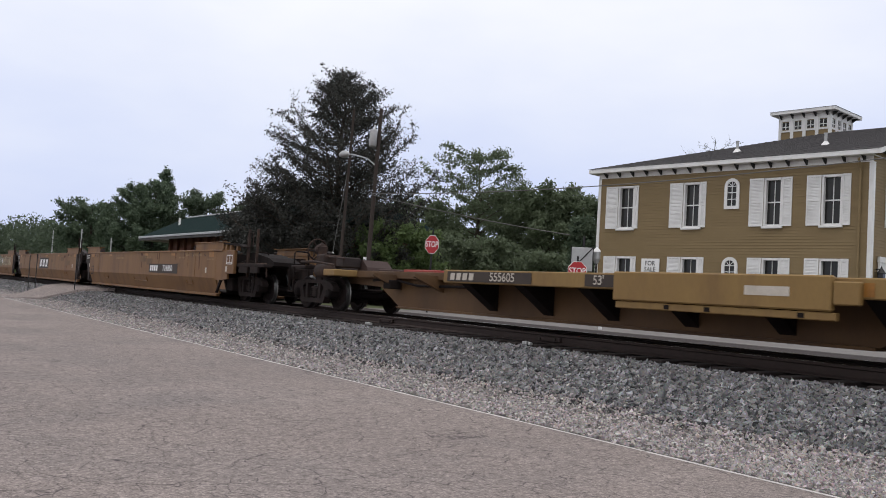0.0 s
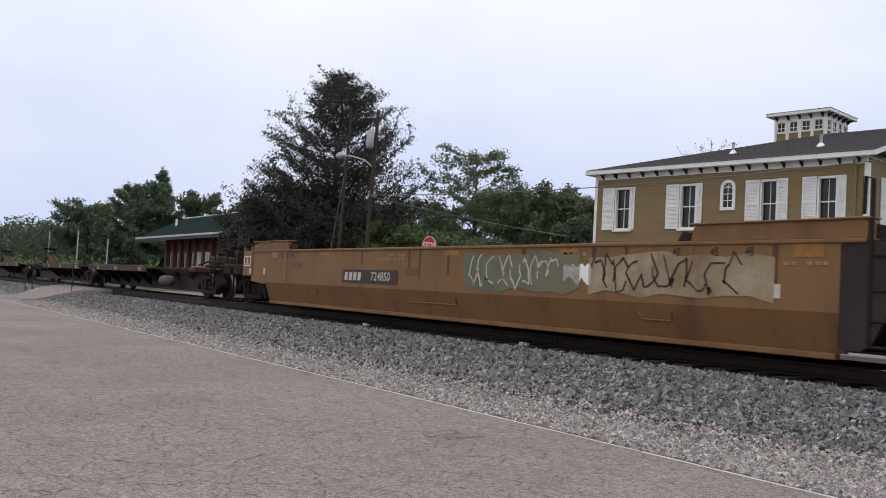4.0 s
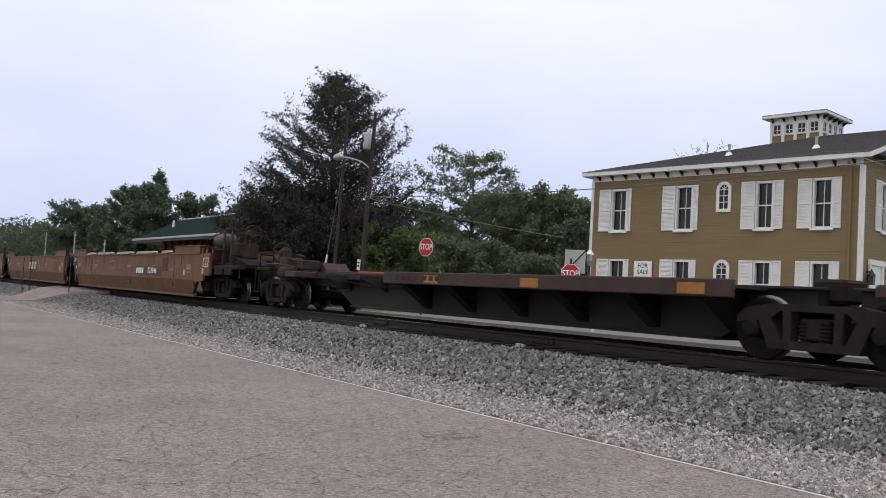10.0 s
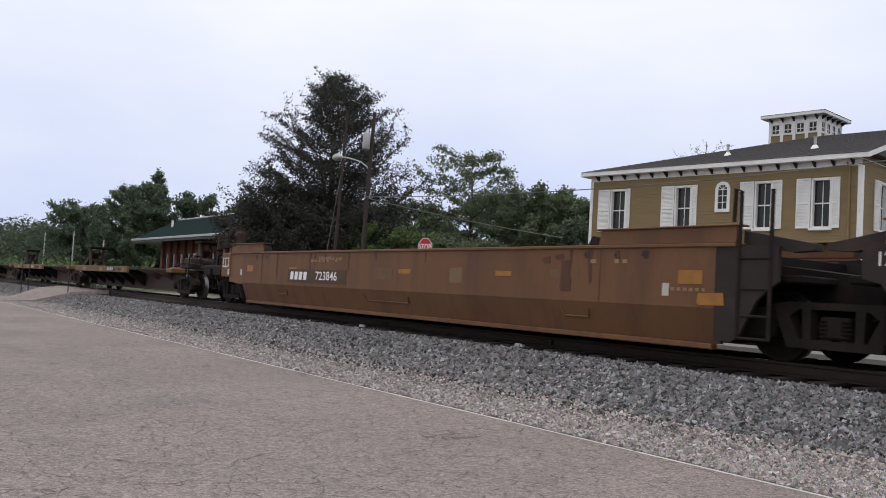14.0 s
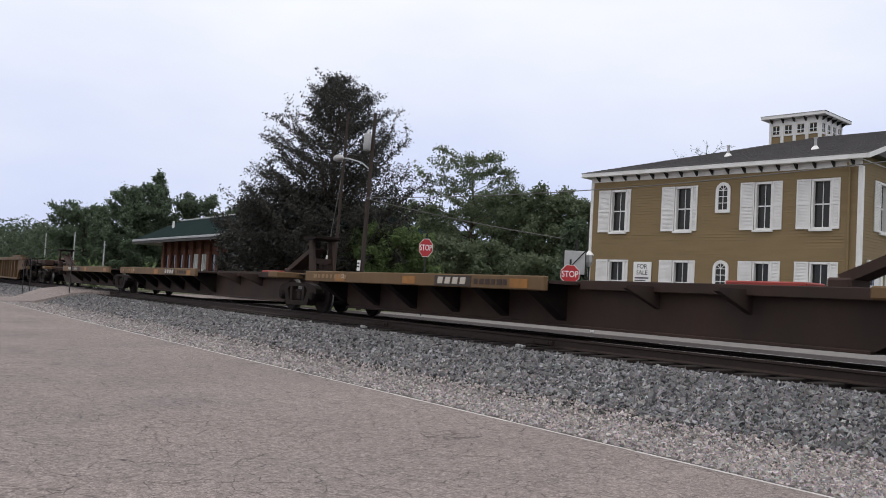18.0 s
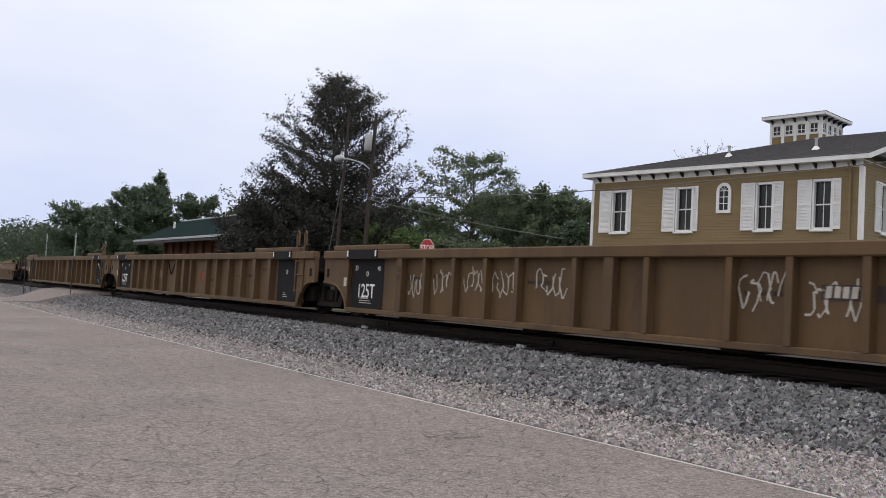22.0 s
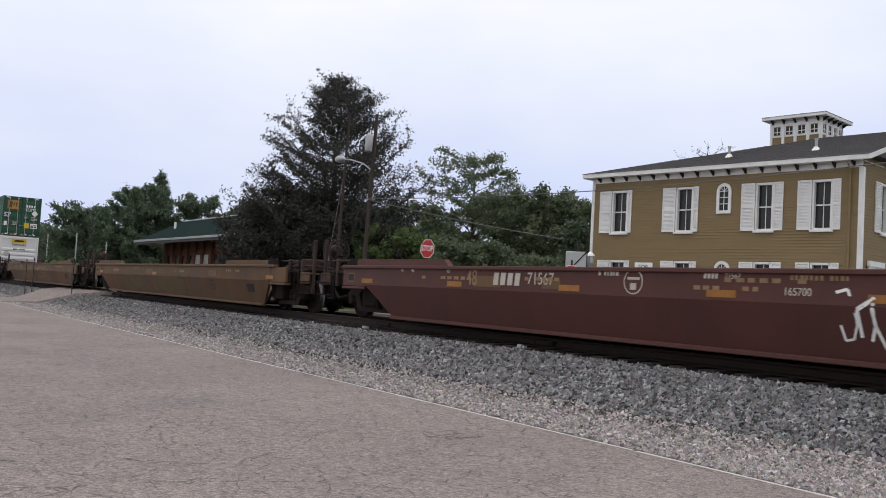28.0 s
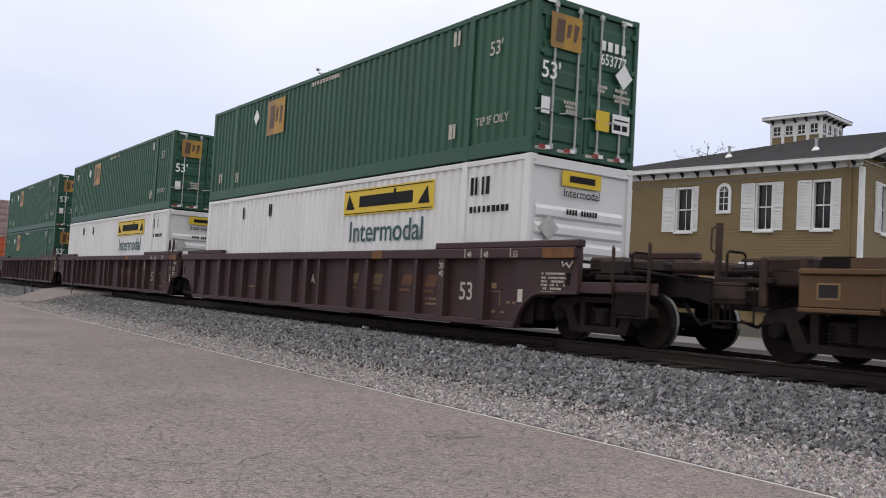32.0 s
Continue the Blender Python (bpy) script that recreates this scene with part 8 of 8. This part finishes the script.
        # doors with four locking rods
        for d in (-1, 1):
            door = part("door", lambda: Geo().slab(-0.085, -0.045, min(d * 0.012, d * (w - 0.1)), max(d * 0.012, d * (w - 0.1)), 0.14, CH - 0.13, 0.01), paint, box, "steel door leaf", key=("cdoor", d))
            for i in range(5):
                part("door_rib", lambda: Geo().prism([(-0.045, 0.0), (-0.018, 0.04), (-0.018, 0.28), (-0.045, 0.34)], min(d * 0.1, d * (w - 0.2)), max(d * 0.1, d * (w - 0.2))), paint, door, at=pose(0, 0, 0.25 + i * 0.5), key=("cdrib", d))
            for yy in (0.28, 0.86):
                part("lock_rod", lambda: Geo().rod((0.0, 0, 0.1), (0.0, 0, CH - 0.08), 0.022, n=8).slab(-0.03, 0.03, -0.05, 0.05, 0.1, 0.2, 0.01).slab(-0.03, 0.03, -0.05, 0.05, CH - 0.2, CH - 0.1, 0.01), GALV, door, "galvanised locking rod", at=pose(0.01, d * yy, 0), key="crod")
                part("rod_handle", lambda: Geo().tube([(0.03, 0, 0.78), (0.045, -0.22, 0.8), (0.03, -0.42, 0.76)], 0.016, 5), GALV, door, "locking handle", at=pose(0.01, d * yy, 0), key="chandle")
            for zz in (0.35, 1.1, 1.85, 2.55):
                part("hinge", lambda: Geo().slab(-0.04, 0.02, d * (w - 0.14) - 0.06, d * (w - 0.14) + 0.06, -0.05, 0.05, 0.01), paint, door, at=pose(0, 0, zz), key=("chinge", d))
        part("door_header", lambda: Geo().slab(-0.09, 0.0, -w + 0.1, w - 0.1, CH - 0.125, CH - 0.01, 0.01), paint, box, key="cdhead")
        part("door_sill", lambda: Geo().slab(-0.09, 0.0, -w + 0.1, w - 0.1, 0.01, 0.13, 0.01), paint, box, key="cdsill")
        for yy, zz in ((-1.08, 0.1), (-0.55, 0.1), (0.15, 0.1), (0.72, 0.1), (-0.95, CH - 0.1), (0.95, CH - 0.1)):
            part("tape", lambda: Geo().box(0.002, 0.006, -0.14, 0.14, -0.03, 0.03), SIGN_WHITE if zz > 1 else PALE, box, "reflective tape strip", at=pose(0, yy, zz), key=("ctape", zz > 1))
        if look_kind == "green":
            ZD = 0.02
            def logo(at, sc):
                part("logo_frame", lambda: Geo().box(-0.52, 0.52, -0.006, 0.0, -0.45, 0.45), LOGO_BROWN, box, "brown and yellow logo square", at=at @ Matrix.Diagonal((sc, 1, sc, 1)), key="lgf")
                part("logo_field", lambda: Geo().box(-0.1, 0.515, -0.008, -0.0065, -0.445, 0.445), LOGO_GOLD, box, "golden half of the logo square", at=at @ Matrix.Diagonal((sc, 1, sc, 1)), key="lgg")
                for k, pts in enumerate((((-0.36, -0.28), (-0.1, -0.28), (-0.06, 0.30), (-0.32, 0.30)), ((0.0, -0.16), (0.12, -0.10), (0.16, 0.24), (0.02, 0.2)), ((0.24, -0.2), (0.32, -0.2), (0.42, 0.22), (0.26, 0.26)))):
                    part("logo_block", lambda: Geo().prism(pts, -0.014, -0.009), LOGO_DARK, box, "dark brown logo block", at=at @ Matrix.Diagonal((sc, 1, sc, 1)), key=("lgb", k))
            logo(pose(-11.25, y, CH - 0.74), 1.12)
            logo(pose(0.03, -0.62, CH - 0.62, 0, 0, 90), 0.72)
            part("placard", Geo().prism([(-12.85, 2.31), (-12.65, 2.55), (-12.45, 2.31), (-12.65, 2.07)], y - 0.006, y), SIGN_WHITE, box, "white diamond placard")
            part("placard", Geo().prism([(0.64, 1.72), (0.87, 1.48), (1.10, 1.72), (0.87, 1.96)], 0.056, 0.06, "x"), SIGN_WHITE, box, "white diamond placard")
            write("53'", 0.28, PALE, box, pose(-1.17, y - 0.004, 2.09), "white painted length", 0.9)
            write("53'", 0.32, SIGN_WHITE, box, pose(0.05, -0.96, ZD + 1.48, 0, 0, 90), "white painted length", 0.9)
            write("653777", 0.22, SIGN_WHITE, box, pose(0.055, 0.58, ZD + 1.94, 0, 0, 90), "white container number", 0.75)
            part("stencil", Geo().box(0.05, 0.054, 0.26, 0.36, ZD + 2.12, ZD + 2.3).box(0.05, 0.054, 0.42, 0.54, ZD + 2.12, ZD + 2.3).box(0.05, 0.054, 0.6, 0.7, ZD + 2.12, ZD + 2.3).box(0.05, 0.054, 0.78, 0.88, ZD + 2.12, ZD + 2.3), SIGN_WHITE, box, "white owner mark as plain bars")
            part("label", Geo().box(0.05, 0.054, 0.19, 0.54, ZD + 0.59, ZD + 0.97), LOGO_YELLOW, box, "yellow door label")
            label = part("label", Geo().box(0.05, 0.054, 0.62, 1.08, ZD + 0.6, ZD + 0.96), SIGN_WHITE, box, "white door label")
            part("stencil", Geo().box(0.055, 0.057, 0.66, 1.04, ZD + 0.84, ZD + 0.87).box(0.055, 0.057, 0.66, 0.84, ZD + 0.66, ZD + 0.77).box(0.055, 0.057, 0.88, 1.02, ZD + 0.66, ZD + 0.77), SLATE, label, "dark unreadable label lines")
            part("label", Geo().box(0.05, 0.054, -1.16, -0.96, ZD + 0.7, ZD + 1.0), SIGN_WHITE, box, "white door label")
            g = Geo()
            for zz, a, b in ((1.42, 0.2, 0.46), (1.34, 0.2, 0.42), (1.42, 0.66, 1.0), (1.3, 0.62, 1.08), (1.22, 0.66, 1.06), (0.98, -0.62, -0.3), (0.9, -0.58, -0.34), (0.82, -0.56, -0.32)):
                k = a
                while k < b - 0.04:
                    g.box(0.05, 0.054, k, k + 0.045, ZD + zz - 0.03, ZD + zz + 0.03)
                    k += 0.065
            tagged(part("stencil", g, PALE, box), "unreadable white door marks", kind="stuff")
            for yy in (-1.02, -0.42, 0.3, 0.86):
                part("tape", lambda: Geo().box(0.05, 0.053, -0.14, 0.0, -0.035, 0.035), RED_PART, box, "red reflective tape", at=pose(0, yy, ZD + 0.1), key="tapered")
                part("tape", lambda: Geo().box(0.05, 0.053, 0.0, 0.12, -0.035, 0.035), SIGN_WHITE, box, "white reflective tape", at=pose(0, yy, ZD + 0.1), key="tapewhite")
            write("TIP IF OILY", 0.17, PALE, box, pose(-1.2, y - 0.004, 0.72), "white painted words", 0.9)
            r = random.Random(seed)
            stripes(box, -9.05, -7.48, CH - 0.2, 0.1, 10, PALE, y - 0.002, r)
            for x, zz in ((-2.6, CH - 0.35), (-2.6, 0.65), (-15.2, CH - 0.6), (-15.4, 0.7), (-14.0, 0.62)):
                stripes(box, x, x + 0.3, zz, 0.3, 2, PALE, y - 0.002, r)
    return box


# ---------------------------------------------------------------- make-up of the train, first to last
# yellow spine car whose last units are in view at the start
spine("dirty yellow articulated spine car, empty", 486.79, 469.89, 40, YELLOW, SPINE_SILL, flip=True)
spine("dirty yellow spine car end unit with dark number strip, empty", 469.89, 453.51, 41, BRIGHT_YELLOW, OLD_YELLOW, number="555605", couple=(1, 0), brake=-1, num_x=-1.75, trough=True, folded=True)
# tan three-unit well car
high_well("tan well car unit with a dark number panel, empty", 449.16, 429.53, 51, number="724850", couple=(0, 1), letter="", tag=True, num_x=(1.05, 4.4))
high_well("tan well car unit with a dark logo panel, empty", 429.53, 410.36, 52, logo=True, letter="C", tag=True, extras=(("pale", 2.4, 0.86, 0.5, 0.12), ("pale", 2.6, 0.66, 0.9, 0.1), ("dark", 5.2, 1.28, 0.3, 0.12)))
graf = high_well("tan well car unit half covered with grey graffiti, empty", 410.36, 390.48, 53, couple=(1, 0))
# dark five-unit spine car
spine("dark maroon spine car unit with a grey air tank, empty", 386.84, 370.55, 61, SPINE_DARK, SPINE_SHADED, flip=True, couple=(0, 1), tank=True, folded=True)
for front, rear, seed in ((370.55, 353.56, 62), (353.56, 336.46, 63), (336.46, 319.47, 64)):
    spine("dark maroon spine car unit, empty", front, rear, seed, SPINE_DARK, SPINE_SHADED)
spine("dark maroon spine car end unit, empty", 319.47, 303.38, 65, SPINE_DARK, SPINE_SHADED, couple=(1, 0), brake=-1, folded=True)
# second tan three-unit well car
high_well("faded tan well car unit with pads on its top chord, empty", 299.34, 279.81, 71, number="723846", couple=(0, 1), brake=1, letter="B", letter_x=1.05, pads=True, tag=True, paint=TAN_RED, num_x=(1.5, 4.68), marks_z=1.0, extras=(("scribble", -2.95, 1.28, 1.1, 0.3), ("dark", 4.85, 0.9, 0.62, 0.48), ("pale", -2.2, 0.92, 0.75, 0.1), ("pale", -5.0, 0.88, 0.35, 0.18), ("dark", -5.6, 0.78, 0.2, 0.62), ("pale", 5.6, 0.9, 0.5, 0.12)))
high_well("faded tan well car unit with a dark logo panel, empty", 279.81, 260.49, 72, logo=True, letter="C", tag=True, paint=TAN_RED, marks_z=1.0, extras=(("yellow", 7.2, 0.68, 0.45, 0.18), ("pale", 1.6, 0.9, 0.5, 0.16), ("dark", 6.3, 0.7, 0.2, 0.4), ("pale", 2.0, 0.76, 0.6, 0.06)))
high_well("faded tan well car unit with a dark number panel, empty", 260.49, 240.87, 73, number="723846", couple=(1, 0), brake=-1, paint=TAN_RED, num_x=(-5.0, -1.9), marks_z=1.0, extras=(("yellow", 8.05, 0.68, 0.45, 0.18), ("dark", 4.85, 1.24, 0.2, 0.12), ("dark", 5.15, 1.3, 0.22, 0.1), ("pale", 2.2, 0.86, 0.4, 0.3), ("dark", 5.3, 0.8, 0.25, 0.5)))
# yellow five-unit spine car
spine("weathered yellow spine car unit, empty", 236.52, 220.48, 81, YELLOW, SPINE_SILL, flip=True, couple=(0, 1))
for front, rear, seed in ((220.48, 203.29, 82), (203.29, 186.09, 83), (186.09, 168.89, 84)):
    spine("weathered yellow spine car unit, empty", front, rear, seed, YELLOW, SPINE_SILL, flip=True)
spine("weathered yellow spine car end unit with a dark number strip, empty", 168.89, 152.30, 85, YELLOW, SPINE_SILL, couple=(1, 0), number="654658", tank=True)
# ribbed yellow three-unit well car
ribbed_well("ribbed yellow well car unit, empty", 148.41, 128.58, 91, RIB_YELLOW, couple=(0, 1), number="786975", graffiti=7, num_x=3.45)
ribbed_well("ribbed yellow well car unit with dark data panels, empty", 128.58, 108.90, 92, RIB_YELLOW, panels=(0, 1), red_logo=True)
ribbed_well("ribbed yellow well car unit with a number panel, empty", 108.90, 89.33, 93, RIB_YELLOW, couple=(1, 0), number="786975", num_x=-5.7, panels=(1,))
# single low well cars
DULL_GOLD = surface("dull_gold_overspray", (0.18, 0.115, 0.042), 0.75, second=(0.13, 0.078, 0.03), scale=2.5, amount=0.9, fine=25.0, grain=0.3, bump=0.0)
MOSS = surface("green_grey_graffiti", (0.112, 0.074, 0.032), 0.75, second=(0.085, 0.058, 0.028), scale=1.5, amount=0.8, fine=25.0, grain=0.3, bump=0.0)
FIELDS = ((-4.6, -1.8, 0.80, 1.16), (-5.0, -2.1, 0.20, 0.74), (-1.4, 2.3, 0.18, 0.72), (-1.0, 3.0, 0.80, 1.1))
low_well("low yellow well car with white graffiti, empty", 85.28, 65.05, 101, YELLOW, brake=1, tags=((-2.0, 0.82, 1.3, 0.5), (-0.4, 0.95, 1.2, 0.35), (1.1, 0.95, 1.2, 0.3), (2.7, 0.98, 1.3, 0.3), (4.7, 1.04, 0.9, 0.2)))
low_well("low oxide-red well car with pale lettering and graffiti, empty", 60.60, 40.97, 109, OXIDE, number="71567", big53=True, tags=((3.1, 0.66, 1.2, 0.75),), tag_mat=SIGN_WHITE)
low_well("low dirty yellow-brown well car, empty", 37.28, 17.45, 103, OLD_YELLOW, big53=True, tags=((0.5, 0.95, 1.4, 0.3), (-3.0, 0.9, 1.6, 0.4)), tag_mat=PATCH, fields=FIELDS, field_mat=MOSS)
low_well("low dirty yellow-brown well car with faint graffiti, empty", 13.51, -6.88, 104, OLD_YELLOW, brake=1, tags=((-2.95, 0.55, 1.3, 0.4), (1.1, 0.55, 1.1, 0.45), (2.4, 0.55, 1.2, 0.45)), tag_mat=FADED, word="SLY", fields=((-2.2, -1.1, 0.83, 1.1), (2.0, 3.0, 0.80, 1.06)), field_mat=DULL_GOLD)
# brown ribbed three-unit well car with stacked containers
ribbed_well("ribbed mineral-brown well car unit under stacked containers", -10.32, -30.15, 111, BROWN, couple=(0, 1), dark_panel=False)
ribbed_well("ribbed mineral-brown well car unit under stacked containers", -30.15, -49.97, 112, BROWN, dark_panel=False)
ribbed_well("ribbed mineral-brown well car unit under stacked containers", -49.97, -69.70, 113, BROWN, couple=(1, 0), dark_panel=False)
ribbed_well("ribbed mineral-brown well car under orange containers", -73.75, -93.57, 114, BROWN, couple=(0, 1), dark_panel=False)
for front, low, high in ((-11.95, "white", "green"), (-32.27, "white", "green"), (-52.20, "green", "green"), (-75.97, "orange", "grey")):
    paints = {"white": WHITE_BOX, "green": GREEN_BOX, "orange": ORANGE_BOX, "grey": GREY_BOX}
    names = {"white": "white corrugated 53-foot container with a yellow name panel, in the well", "green": "dark green corrugated 53-foot container",
             "orange": "orange corrugated 53-foot container in the well", "grey": "faded grey-red corrugated 53-foot container"}
    container(names[low], front, 0.36, paints[low], low, int(-front))
    container(names[high] + " stacked on another", front, 0.36 + CH + 0.012, paints[high], high, int(-front) + 1)
# grey, green and cream graffiti over the leading half of one tan unit
SPRAY_CREAM = surface("cream_spray_paint", (0.36, 0.30, 0.20), 0.7, second=(0.22, 0.16, 0.09), scale=1.6, amount=1.0, fine=20.0, grain=0.3, bump=0.0, stain=(0.17, 0.10, 0.05), stain_scale=1.3, stain_amount=0.8)
SPRAY_GREEN = surface("grey_green_spray_paint", (0.15, 0.15, 0.10), 0.7, second=(0.09, 0.11, 0.085), scale=2.2, amount=1.0, fine=20.0, grain=0.3, bump=0.0, stain=(0.19, 0.14, 0.08), stain_scale=1.3, stain_amount=0.7)


def spray_field(parent, x0, x1, z0, z1, material, seed, label):
    """A sprayed field with a bulging, uneven outline on the upright plate."""
    r = random.Random(seed)
    n = 9
    top = [(x0 + (x1 - x0) * i / n, z1 - r.uniform(0, 0.12)) for i in range(n + 1)]
    low = [(x0 + (x1 - x0) * i / n, z0 + r.uniform(0, 0.16)) for i in range(n, -1, -1)]
    part("graffiti", Geo().prism(top + low, -1.484, -1.4785), material, parent, label)


spray_field(graf, 1.0, 4.1, 0.68, 1.46, SPRAY_GREEN, 5, "grey-green sprayed graffiti letters")
spray_field(graf, 4.3, 7.6, 0.68, 1.40, SPRAY_CREAM, 6, "cream sprayed graffiti letters")
spray_field(graf, 3.72, 4.35, 0.86, 1.22, SIGN_WHITE, 7, "small white sprayed tag")
for i, (x, w) in enumerate(((1.8, 1.2), (3.0, 1.2), (5.0, 1.3), (6.4, 1.5))):
    scrawl(graf, x, 1.06, w, 0.6, PALE if i < 2 else DARK_STENCIL, -1.488, 60 + i)
plate(graf, "number_panel", -3.75, -1.35, 0.74, 1.04, PANEL, -1.478, "dark number panel")
owner_bars(graf, -3.65, -2.85, 0.80, 0.98, PALE, -1.478)
write("724850", 0.19, PALE, graf, pose(-2.05, -1.490, 0.89), "pale car number", 1.05)


def motions():
    for ob, x, z in MOVING:
        walk(ob, [(t, pose(x + SPEED * (t - 32), TRACK_Y, z)) for t in (0, 8, 16, 24, 32)])
    for ob, dx, radius, x in WHEELS:
        # the wheel turns while it is in view, from 80 m out until it has passed
        t0 = max(0.0, 32 + (-62 - x) / SPEED)
        t1 = min(32.0, 32 + (-3 - x) / SPEED)
        f0, f1 = math.ceil(t0 * FPS), math.floor(t1 * FPS)
        if f1 <= f0:
            walk(ob, [(0, pose(dx, 0, 0)), (32, pose(dx, 0, 0))])
            continue
        step = math.degrees(SPEED / radius) / FPS
        rows = [(i / FPS, pose(dx, 0, 0, 0, ((i - f0) * step) % 360, 0)) for i in range(f0, f1 + 1)]
        if f0 > 0:
            rows.insert(0, (0, pose(dx, 0, 0)))
        if f1 < 32 * FPS:
            rows.append((32, rows[-1][1]))
        walk(ob, rows)


build_trees()
stones("ballast_stones", 74000, lambda r, n: bank(r, n, 8.5, 10.02, -110, -4.0, 2.3), (0.026, 0.058), BALLAST_STONE, "loose dark grey ballast stones on the bank", 3)
stones("pale_gravel", 74000, lambda r, n: bank(r, n, 6.97, 8.95, -110, -3.2, 2.6), (0.015, 0.039), GRAVEL_STONE, "loose pale gravel beside the road", 4)
motions()
